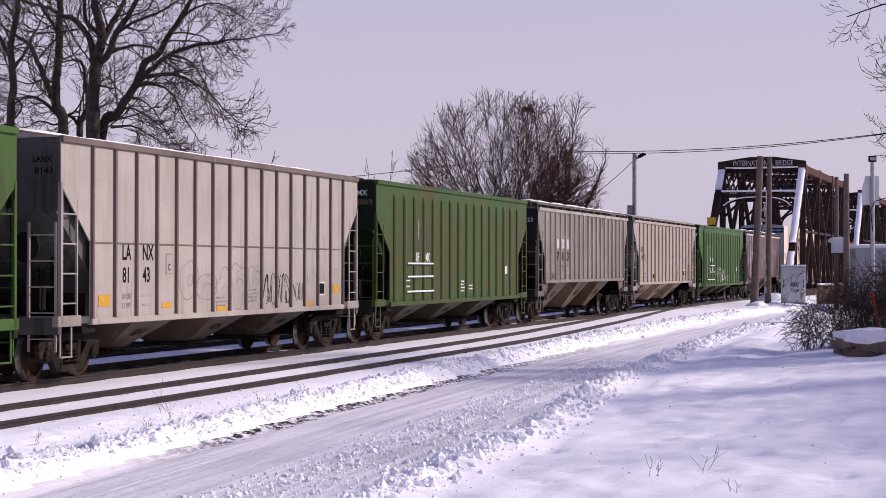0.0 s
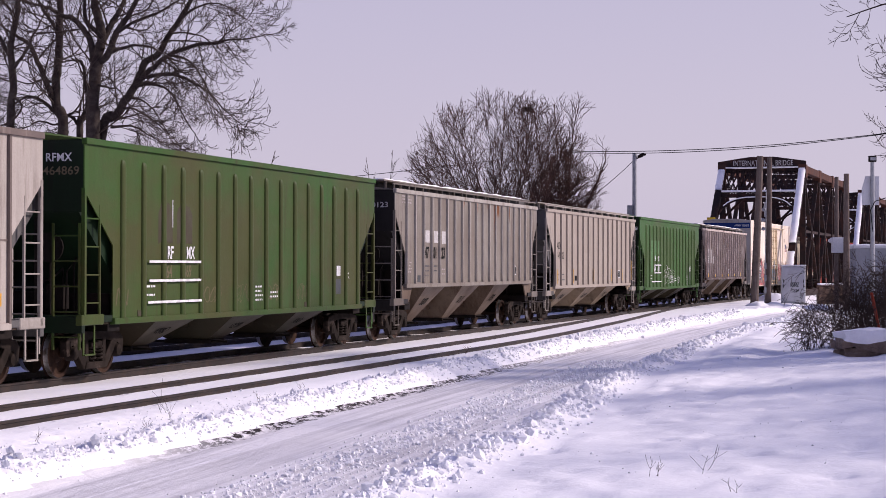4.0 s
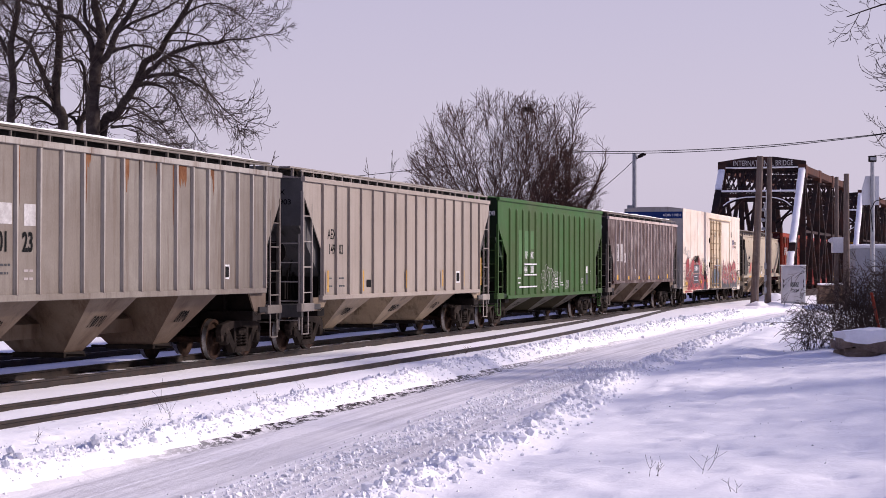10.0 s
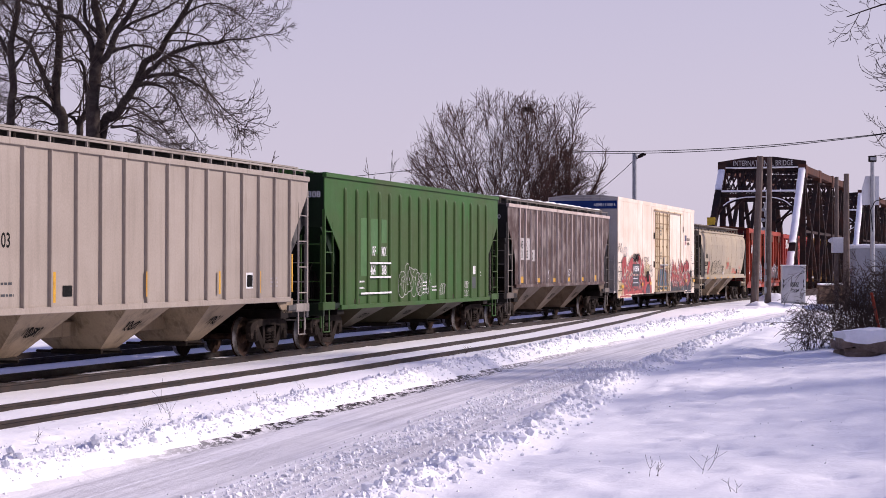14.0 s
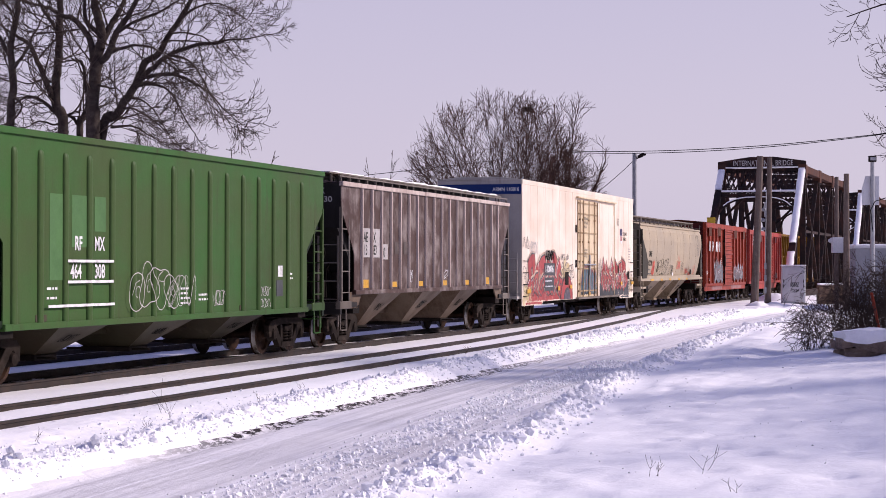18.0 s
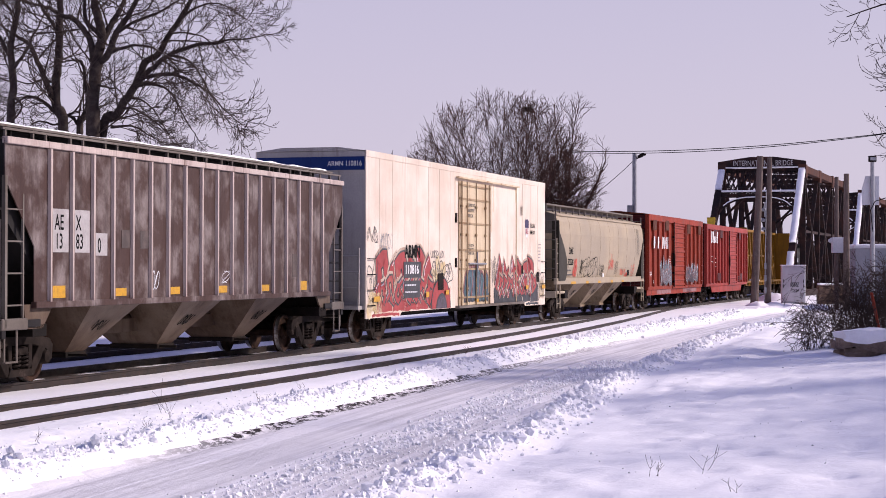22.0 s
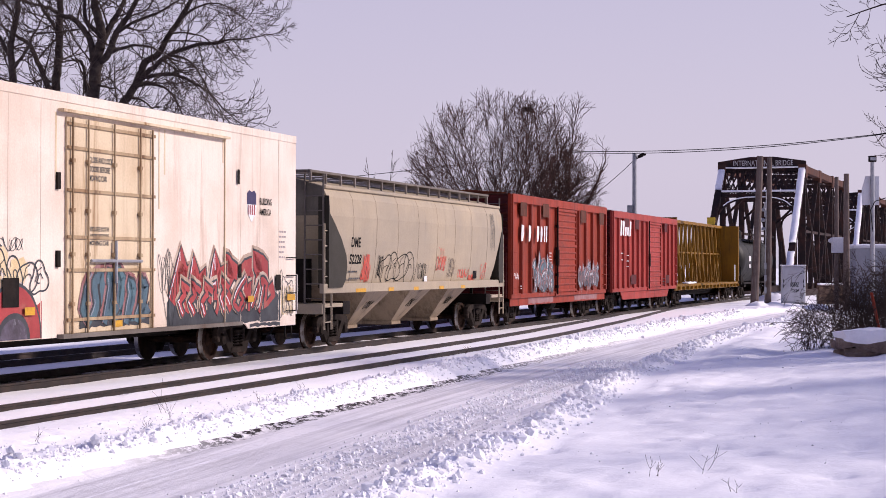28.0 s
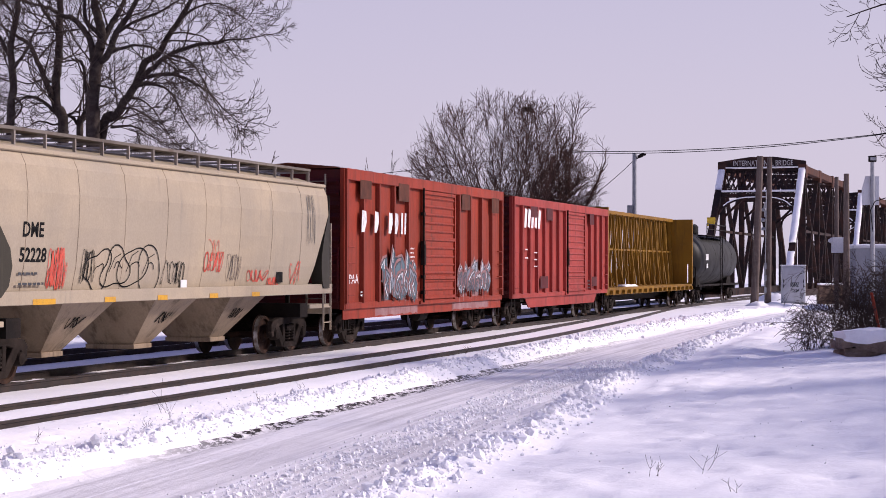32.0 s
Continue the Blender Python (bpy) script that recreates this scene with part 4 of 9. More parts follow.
P_GREY4 = paint("warm_grey", (0.45, 0.40, 0.375), (0.39, 0.345, 0.32), 0.5, (0.26, 0.215, 0.19), 0.25, grime=(0.37, 0.32, 0.29), grime_amount=0.5)
P_GREEN5 = paint("green", (0.036, 0.142, 0.030), (0.050, 0.122, 0.034), 0.5, (0.050, 0.062, 0.026), 0.3, grime=(0.064, 0.092, 0.032), grime_amount=0.7, wear=0.2)
P_BROWN6 = material("grimy_brown", (0.060, 0.030, 0.023), 0.6, second=(0.225, 0.185, 0.172), amount=0.42, size=1.5, third=(0.040, 0.016, 0.011), amount3=0.6, stretch=(2.6, 2.6, 0.5), streak=(0.03, 0.011, 0.008), amount4=0.75, bump=0.002, bump_size=14.0)
P_RIB6 = paint("grimy_grey_rib", (0.66, 0.57, 0.56), (0.45, 0.35, 0.34), 0.42, (0.12, 0.05, 0.04), 0.35, wear=0.6)
P_WHITE7 = paint("reefer_white", (0.95, 0.85, 0.79), (0.80, 0.68, 0.60), 0.55, (0.64, 0.51, 0.43), 0.32, rough=0.5, wear=0.22)
P_END7 = paint("reefer_end_grey", (0.52, 0.505, 0.52), (0.42, 0.405, 0.41), 0.4, (0.28, 0.25, 0.24), 0.3)
P_DOOR7 = paint("reefer_door", (0.80, 0.68, 0.51), (0.68, 0.54, 0.38), 0.5, (0.36, 0.21, 0.10), 0.4)
P_BAR7 = paint("reefer_door_bar", (0.50, 0.39, 0.26), (0.36, 0.24, 0.14), 0.5, (0.16, 0.08, 0.04), 0.5, wear=0.6)
P_BLUE = paint("dark_blue", (0.01, 0.035, 0.19), (0.015, 0.045, 0.2), 0.4)
P_BEIGE8 = paint("beige", (0.53, 0.445, 0.335), (0.46, 0.39, 0.30), 0.5, (0.35, 0.31, 0.26), 0.3, wear=0.12, grime=(0.37, 0.335, 0.29), grime_amount=0.6)
P_RED9 = paint("red", (0.40, 0.050, 0.022), (0.30, 0.040, 0.020), 0.5, (0.12, 0.03, 0.018), 0.42, wear=0.5, grime=(0.22, 0.045, 0.028), grime_amount=0.5)
# darker red holding the boxcar ends' shade; also colours the patch plates
P_RED_SHADE_PATCH = paint("dark_red_shade_patch", (0.10, 0.012, 0.014), (0.07, 0.012, 0.012), 0.5, (0.05, 0.012, 0.012), 0.35)
P_RED10 = paint("faded_red", (0.43, 0.062, 0.052), (0.32, 0.048, 0.040), 0.55, (0.14, 0.04, 0.03), 0.38, wear=0.5)
P_ROOFRUST = paint("rusty_roof", (0.20, 0.055, 0.03), (0.10, 0.04, 0.028), 0.6, (0.30, 0.10, 0.05), 0.4)
P_YELLOW11 = paint("rail_yellow", (0.30, 0.155, 0.012), (0.22, 0.11, 0.012), 0.5, (0.10, 0.06, 0.018), 0.4)
P_TANK12 = paint("tank_black", (0.013, 0.013, 0.013), (0.022, 0.022, 0.021), 0.5, (0.05, 0.05, 0.048), 0.3, rough=0.55)
# hopper end colours, darkened so that the ends' shade is in the paint
P_SHADE_DARK = paint("end_grey", (0.030, 0.028, 0.030), (0.018, 0.016, 0.017), 0.5, (0.014, 0.012, 0.012), 0.4)
P_SHADE_GREY = paint("end_shade_grey", (0.135, 0.132, 0.14), (0.085, 0.082, 0.086), 0.5, (0.04, 0.036, 0.035), 0.45)
P_RAILWHITE = paint("rail_pale_grey", (0.42, 0.39, 0.38), (0.3, 0.27, 0.26), 0.5, (0.18, 0.13, 0.11), 0.3)
P_END8 = paint("end_grey_beige", (0.20, 0.185, 0.16), (0.12, 0.11, 0.10), 0.5, (0.06, 0.052, 0.045), 0.4)
# dark olive that stands for shade in the beige car's corner recess
P_RECESS8 = paint("recess_shade_olive", (0.05, 0.046, 0.036), (0.035, 0.031, 0.025), 0.5, (0.075, 0.068, 0.055), 0.3)
# green ends likewise: shade put into a much darker green
P_SHADE_GREEN = paint("end_shade_green", (0.008, 0.026, 0.010), (0.010, 0.020, 0.010), 0.5, (0.012, 0.012, 0.008), 0.4)
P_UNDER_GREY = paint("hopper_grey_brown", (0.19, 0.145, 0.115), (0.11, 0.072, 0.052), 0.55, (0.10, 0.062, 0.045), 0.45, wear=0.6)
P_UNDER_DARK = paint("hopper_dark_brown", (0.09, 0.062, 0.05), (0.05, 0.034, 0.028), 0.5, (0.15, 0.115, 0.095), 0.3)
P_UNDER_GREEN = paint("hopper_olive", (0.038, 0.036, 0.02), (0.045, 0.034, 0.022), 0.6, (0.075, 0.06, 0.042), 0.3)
P_UNDER_BEIGE = paint("hopper_beige", (0.36, 0.285, 0.215), (0.27, 0.205, 0.15), 0.5, (0.13, 0.10, 0.07), 0.4, wear=0.5)
P_RAILGREY = paint("rail_grey", (0.22, 0.20, 0.19), (0.14, 0.12, 0.11), 0.5, (0.12, 0.07, 0.05), 0.3)

c0 = hopper("dirty light green covered hopper car with exterior ribs", 19.55, 16.6, 4.45, 1.08, (3.5, 1.15, 2.5), 15, P_GREEN0, P_SHADE_GREEN, P_UNDER_GREEN, rail_mat=P_GREEN0, rib_w=0.2, rib_d=0.06, rib_round=True)
c1 = hopper("grey-white covered hopper car with dark ribs and black numbers", 37.48, 16.1, 4.43, 1.10, (3.57, 1.13, 2.55), 16, P_WHITE1, P_SHADE_GREY, P_UNDER_DARK, rib_mat=P_RIB1, rail_mat=P_RAILWHITE, tc=13.75, rib_d=0.055)
c2 = hopper("dark green covered hopper car stained brown", 55.4, 16.6, 4.45, 1.08, (3.5, 1.15, 2.5), 16, P_GREEN2, P_SHADE_GREEN, P_UNDER_GREEN, rib_mat=P_GREEN2R, rail_mat=P_GREEN2, tc=14.0, rib_top=0.3, rib_x=(-6.75, 6.9), rib_w=0.2, rib_d=0.06, rib_round=True)
c3 = hopper("weathered grey covered hopper car with rust streaks and snowy roof walk", 73.74, 16.5, 4.28, 1.58, (3.65, 0.95, 2.45), 19, P_GREY3, P_SHADE_DARK, P_UNDER_GREY, rib_mat=P_RIB3, roof="snow", rail_mat=P_RAILGREY, tc=13.9)
c4 = hopper("warm grey covered hopper car with thin ribs", 92.03, 17.1, 4.27, 1.35, (3.9, 1.25, 2.55), 16, P_GREY4, P_SHADE_GREY, P_UNDER_BEIGE, roof="rail", rail_mat=P_RAILWHITE, tc=14.3, rib_w=0.06)
c5 = hopper("green covered hopper car with white markings and graffiti", 110.1, 16.7, 4.45, 1.08, (3.5, 1.15, 2.5), 16, P_GREEN5, P_SHADE_GREEN, P_UNDER_GREEN, rail_mat=P_GREEN5, tc=14.0, rib_top=0.3, rib_x=(-6.85, 6.83), rib_w=0.2, rib_d=0.06, rib_round=True)
c6 = hopper("grimy brown and grey covered hopper car with snowy roof walk", 128.25, 16.9, 4.28, 1.45, (3.6, 1.0, 2.45), 18, P_BROWN6, P_SHADE_DARK, P_UNDER_GREY, rib_mat=P_RIB6, roof="snow", rail_mat=P_RAILGREY, tc=14.3, rib_x=(-6.94, 6.89))


def reefer(s, L, top, bottom, tc):
    car = thing("refrigerator_car", Matrix(), "tall white refrigerator car covered in red graffiti", "refrigerator car", "train")
    CARS.append((car, s, tc))
    h, y = L / 2, 1.58
    bm = bmesh.new()
    box(bm, -h + 0.02, h - 0.02, -y, y, bottom + 0.25, top)
    part("body", bm, P_END7, car, bevel=0.02)
    for e in (-1, 1):
        bm = bmesh.new()
        prism(bm, [(-h, top), (-h, bottom), (-h + 2.9, bottom), (-h + 3.1, bottom + 0.12), (h - 3.1, bottom + 0.12), (h - 2.9, bottom), (h, bottom), (h, top)], e * y - 0.015, e * y + 0.015)
        part("side_panel", bm, P_WHITE7, car)
    bm = bmesh.new()
    prism(bm, [(-y, top), (-0.8, top + 0.10), (0.8, top + 0.10), (y, top)], -h, h, "x")
    part("roof", bm, P_END7, car)
    bm = bmesh.new()
    box(bm, -h, h, -y - 0.028, -y + 0.01, top - 0.16, top + 0.01)
    part("top_rail", bm, P_WHITE7, car)
    bm = bmesh.new()
    box(bm, -h - 0.006, -h + 0.03, -y + 0.03, y - 0.03, top - 0.52, top - 0.16)
    part("blue_band", bm, P_BLUE, car, "dark blue band across the end")
    # door and its hardware
    d0, d1 = -1.5, 5.65
    w0, w1 = d0 + 0.12, d0 + 3.72
    z0, z1 = bottom + 0.18, top - 0.42
    bm = bmesh.new()
    box(bm, w0, w1, -y - 0.06, -y - 0.015, z0, z1)
    leaf = part("door", bm, P_DOOR7, car, "yellowed white plug door", bevel=0.01)
    bm = bmesh.new()
    beam(bm, (d0 - 0.15, -y - 0.08, z1 + 0.10), (d1 + 0.2, -y - 0.08, z1 + 0.10), 0.12, 0.05)
    beam(bm, (d1 + 0.15, -y - 0.03, z0), (d1 + 0.15, -y - 0.03, z1 + 0.1), 0.03, 0.03)
    part("door_rail", bm, P_DOOR7, car)
    bm = bmesh.new()
    beam(bm, (d0 - 0.15, -y - 0.08, z0 - 0.04), (d1 + 0.9, -y - 0.08, z0 - 0.04), 0.14, 0.08)
    part("lower_rail", bm, P_RAILGREY, car, "grimy lower door rail")
    for k in (0.15, 0.75, 1.8, 2.9, 3.45):
        bm = bmesh.new()
        tube(bm, (w0 + k, -y - 0.1, z0), (w0 + k, -y - 0.1, z1), 0.022, n=6)
        part("lock_rod", bm, P_BAR7, leaf)
    for z in (z0 + 0.25, z0 + 1.15, z0 + 1.75, z0 + 2.6, z1 - 0.55, z1 - 0.12):
        bm = bmesh.new()
        beam(bm, (w0, -y - 0.075, z), (w1, -y - 0.075, z), 0.03, 0.06)
        part("door_bar", bm, P_BAR7, leaf)
    for p, q in (((0.8, 1.32), (2.9, 1.32)), ((1.8, 0.9), (1.8, 1.7))):
        bm = bmesh.new()
        tube(bm, (w0 + p[0], -y - 0.135, z0 + p[1]), (w0 + q[0], -y - 0.135, z0 + q[1]), 0.03, n=6)
        part("latch_lever", bm, GALV, leaf)
    for z in (z0 + 0.5, z0 + 1.4, z0 + 2.2, z0 + 3.1):
        for k in (0.15, 0.75, 1.8, 2.9):
            bm = bmesh.new()
            box(bm, w0 + k - 0.05, w0 + k + 0.05, -y - 0.13, -y - 0.06, z, z + 0.07)
            part("latch_bracket", bm, P_BAR7, leaf)
    for z in (z0 + 1.2, z0 + 2.6):
        bm = bmesh.new()
        box(bm, d0 - 0.22, d0 - 0.10, -y - 0.06, -y - 0.015, z, z + 0.3)
        part("hinge", bm, UNDER, car)
    # panel seams
    n = 18
    for i in range(1, n):
        x = -h + L * i / n
        if d0 - 0.3 < x < d1 + 0.3:
            continue
        bm = bmesh.new()
        box(bm, x - 0.012, x + 0.012, -y - 0.021, -y - 0.014, bottom + 0.14, top - 0.16)
        part("panel_seam", bm, P_WHITE7, car)
    for e in (-1, 1):
        for w in (-1, 1):
            bm = bmesh.new()
            for i in range(4):
                z = 1.05 + i * 0.42
                grab(bm, (e * (h - 0.12), w * (y + 0.01), z), (e * (h - 0.62), w * (y + 0.01), z), (0, w * 0.07, 0))
            part("grab_iron", bm, UNDER, car)
            bm = bmesh.new()
            for xx in (h - 0.1, h - 0.52):
                beam(bm, (e * xx, w * (y - 0.05), 0.4), (e * xx, w * (y - 0.05), bottom + 0.1), 0.05, 0.02)
            beam(bm, (e * (h - 0.1), w * (y - 0.05), 0.4), (e * (h - 0.52), w * (y - 0.05), 0.4), 0.06, 0.03)
            part("sill_step", bm, UNDER, car)
            bm = bmesh.new()
            ladder(bm, w * (y - 0.15), w * (y - 0.7), e * (h + 0.08), 0.9, 2.6, 4, axis="y")
            part("end_ladder", bm, P_END7, car)
        bm = bmesh.new()
        box(bm, *sorted((e * h, e * (h + 0.35))), -1.5, 1.5, 0.95, 1.05)
        beam(bm, (e * (h + 0.33), -1.5, 1.9), (e * (h + 0.33), 1.5, 1.9), 0.04, 0.04)
        for w in (-1.5, -0.5, 0.5, 1.5):
            beam(bm, (e * (h + 0.33), w, 1.05), (e * (h + 0.33), w, 1.9), 0.04, 0.04)
        part("end_platform", bm, P_END7, car)
    bm = bmesh.new()
    box(bm, -h - 0.2, h + 0.2, -0.25, 0.25, 0.6, 0.98)
    for e in (-1, 1):
        box(bm, *sorted((e * (tc / 2 - 0.3), e * (tc / 2 + 0.3))), -1.4, 1.4, 0.8, 0.98)
    part("underframe", bm, UNDER, car)
    add_truck(car, -tc / 2)
    add_truck(car, tc / 2)
    add_draft(car, h + 0.2, L / 2 + 0.8)
    return car


c7 = reefer(148.55, 20.2, 5.22, 0.70, 15.4)


def curved_hopper(s, L, eave, sill, tc):
    """Covered hopper with smooth bowed sides."""
    car = thing("covered_hopper_car", Matrix(), "beige covered hopper car with smooth bowed sides and graffiti", "hopper car", "train")
    CARS.append((car, s, tc))
    h = L / 2
    # bowed section, y over z
    prof = [(1.40, sill), (1.50, sill + 0.5), (1.56, sill + 1.2), (1.58, sill + 1.8), (1.53, eave - 0.28), (1.40, eave)]
    rows = 32
    verts, faces = [], []
    ring = [(-y, z) for y, z in prof] + [(-0.7, eave + 0.20), (0.7, eave + 0.20)] + [(y, z) for y, z in prof[::-1]]
    k = len(ring)
    inset = lambda z: 0.0 if z > 3.6 else (3.6 - z) * 1.0 * smooth(3.7, 3.0, z)
    for i in range(rows + 1):
        t = -1 + 2 * i / rows
        for y, z in ring:
            hx = h - inset(z) * 0.55
            verts.append((hx * t, y, z))
    for i in range(rows):
        for j in range(k - 1):
            faces.append((i * k + j, i * k + j + 1, (i + 1) * k + j + 1, (i + 1) * k + j))
        faces.append((i * k + k - 1, i * k, (i + 1) * k, (i + 1) * k + k - 1))
    faces += [tuple(range(k)), tuple(rows * k + j for j in range(k))[::-1]]
    me = raw("body", verts, faces, P_BEIGE8)
    me.flip_normals()
    part("body", me, P_BEIGE8, car)
    # dark end sheets
    for e in (-1, 1):
        bm = bmesh.new()
        hh = h + 0.012
        prism(bm, [(-1.38, 3.4), (-1.40, eave - 0.02), (-0.7, eave + 0.18), (0.7, eave + 0.18), (1.40, eave - 0.02), (1.38, 3.4)], *sorted((e * (hh - 0.04), e * hh)), "x")
        part("end_sheet", bm, P_END8, car)
    # top flange and weld seams
    for w in (-1, 1):
        bm = bmesh.new()
        beam(bm, (-h, w * 1.44, eave - 0.02), (h, w * 1.44, eave - 0.02), 0.10, 0.09)
        part("top_rail", bm, P_BEIGE8, car, bevel=0.02)
        bm = bmesh.new()
        beam(bm, (-h - 0.3, w * 1.5, sill - 0.06), (h + 0.3, w * 1.5, sill - 0.06), 0.12, 0.24)
        part("side_sill", bm, P_BEIGE8, car, bevel=0.01)
    bm = bmesh.new()
    for i in range(1, 9):
        x = -h + L * i / 9
        for (y0, z0), (y1, z1) in zip(prof, prof[1:]):
            beam(bm, (x, -y0 - 0.0, z0), (x, -y1 - 0.0, z1), 0.014, 0.008)
    part("weld_seam", bm, P_UNDER_BEIGE, car)
    # roof walk with railing posts
    bm = bmesh.new()
    for w in (-1, 1):
        box(bm, -h, h, *sorted((w * 0.55, w * 1.08)), eave + 0.36, eave + 0.42)
    part("running_board", bm, P_RAILGREY, car)
    bm = bmesh.new()
    n = 15
    for i in range(n + 1):
        x = -h + 0.08 + (L - 0.16) * i / n
        for w in (-1.04, 1.04):
            beam(bm, (x, w, eave + 0.08), (x, w, eave + 0.36), 0.04, 0.06)
        beam(bm, (x, -1.02, eave + 0.33), (x, 1.02, eave + 0.33), 0.05, 0.05)
    part("roof_rail", bm, P_RAILWHITE, car)
    bm = bmesh.new()
    box(bm, -h + 0.3, h - 0.3, -0.4, 0.4, eave + 0.2, eave + 0.29)
    part("roof_hatch", bm, P_BEIGE8, car, bevel=0.03)
    room = tc - 2.3
    bl = room / 3
    for i in range(3):
        x = -room / 2 + bl * (i + 0.5)
        bm = bmesh.new()
        t, b, z0 = bl * 0.28, 0.38, 0.48
        hi = [bm.verts.new((x + sx * t, sy * 1.40, sill - 0.1)) for sx, sy in ((-1, -1), (1, -1), (1, 1), (-1, 1))]
        lo = [bm.verts.new((x + sx * b, sy * 0.52, z0)) for sx, sy in ((-1, -1), (1, -1), (1, 1), (-1, 1))]
        for q in range(4):
            bm.faces.new((hi[q], hi[(q + 1) % 4], lo[(q + 1) % 4], lo[q]))
        bm.faces.new(hi[::-1])
        bm.faces.new(lo)
        for e in (-1, 1):
            q0, q1 = [bm.verts.new((x + e * bl * 0.497, sy * 1.40, sill + 0.5)) for sy in (-1, 1)]
            bm.faces.new((hi[0], hi[3], q1, q0) if e < 0 else (hi[2], hi[1], q0, q1))
        bay = part("hopper_bay", bm, P_UNDER_BEIGE, car)
        bay_scrawl(bay, x, t, b, 1.40, 0.52, sill - 0.1, z0, 700 + i)
        bm = bmesh.new()
        box(bm, x - 0.42, x + 0.42, -0.56, 0.56, z0 - 0.1, z0)
        part("outlet_gate", bm, P_UNDER_BEIGE, bay, bevel=0.01)
    bm = bmesh.new()
    for e in (-1, 1):
        box(bm, *sorted((e * (room / 2), e * (h + 0.15))), -0.19, 0.19, 0.72, 1.05)
        box(bm, *sorted((e * (tc / 2 - 0.25), e * (tc / 2 + 0.25))), -1.5, 1.5, 0.86, 1.2)
        for w in (-0.5, 0.5):
            beam(bm, (e * (h - 0.1), w, 1.05), (e * (h - 0.1), w, 3.6), 0.09, 0.09)
    part("underframe", bm, UNDER, car)
    for e in (-1, 1):
        bm = bmesh.new()
        box(bm, *sorted((e * (h - 1.2), e * (h + 0.3))), -1.52, 1.52, 1.06, 1.16)
        box(bm, *sorted((e * (h + 0.18), e * (h + 0.32))), -1.52, 1.52, 0.9, 1.16)
        part("end_platform", bm, P_BEIGE8, car, bevel=0.01)
        for w in (-1, 1):
            bm = bmesh.new()
            ladder(bm, e * (h + 0.22), e * (h - 0.3), w * 1.54, 0.5, 3.2, 7)
            part("ladder", bm, P_BEIGE8, car)
            bm = bmesh.new()
            ladder(bm, w * 1.45, w * 0.95, e * (h + 0.06), 1.1, eave + 0.3, 9, axis="y")
            part("end_ladder", bm, P_RAILGREY, car)
    bm = bmesh.new()
    lathe(bm, [(-0.45, 0.1), (-0.40, 0.2), (0.40, 0.2), (0.45, 0.1)], "y", 14, (-h + 0.55, 0.1, 1.4))
    box(bm, -h + 0.0, -h + 0.3, -1.0, -0.55, 1.2, 2.3)
    part("brake_gear", bm, UNDER, car)
    add_truck(car, -tc / 2)
    add_truck(car, tc / 2)
    add_draft(car, h + 0.3, L / 2 + 1.0)
    return car


c8 = curved_hopper(169.5, 17.0, 4.15, 1.6, 13.9)
c9 = boxcar("red ribbed boxcar with grey and white graffiti", 187.05, 15.7, 4.66, 0.72, P_RED9, P_RED_SHADE_PATCH, P_RED9, 12.3, 13, (-1.21, 2.1), False, P_ROOFRUST)
c10 = boxcar("faded pinkish red boxcar with a closed sliding door", 204.3, 15.8, 4.58, 0.62, P_RED10, P_RED_SHADE_PATCH, P_RED10, 12.3, 15, (0.23, 3.4), True, P_ROOFRUST)


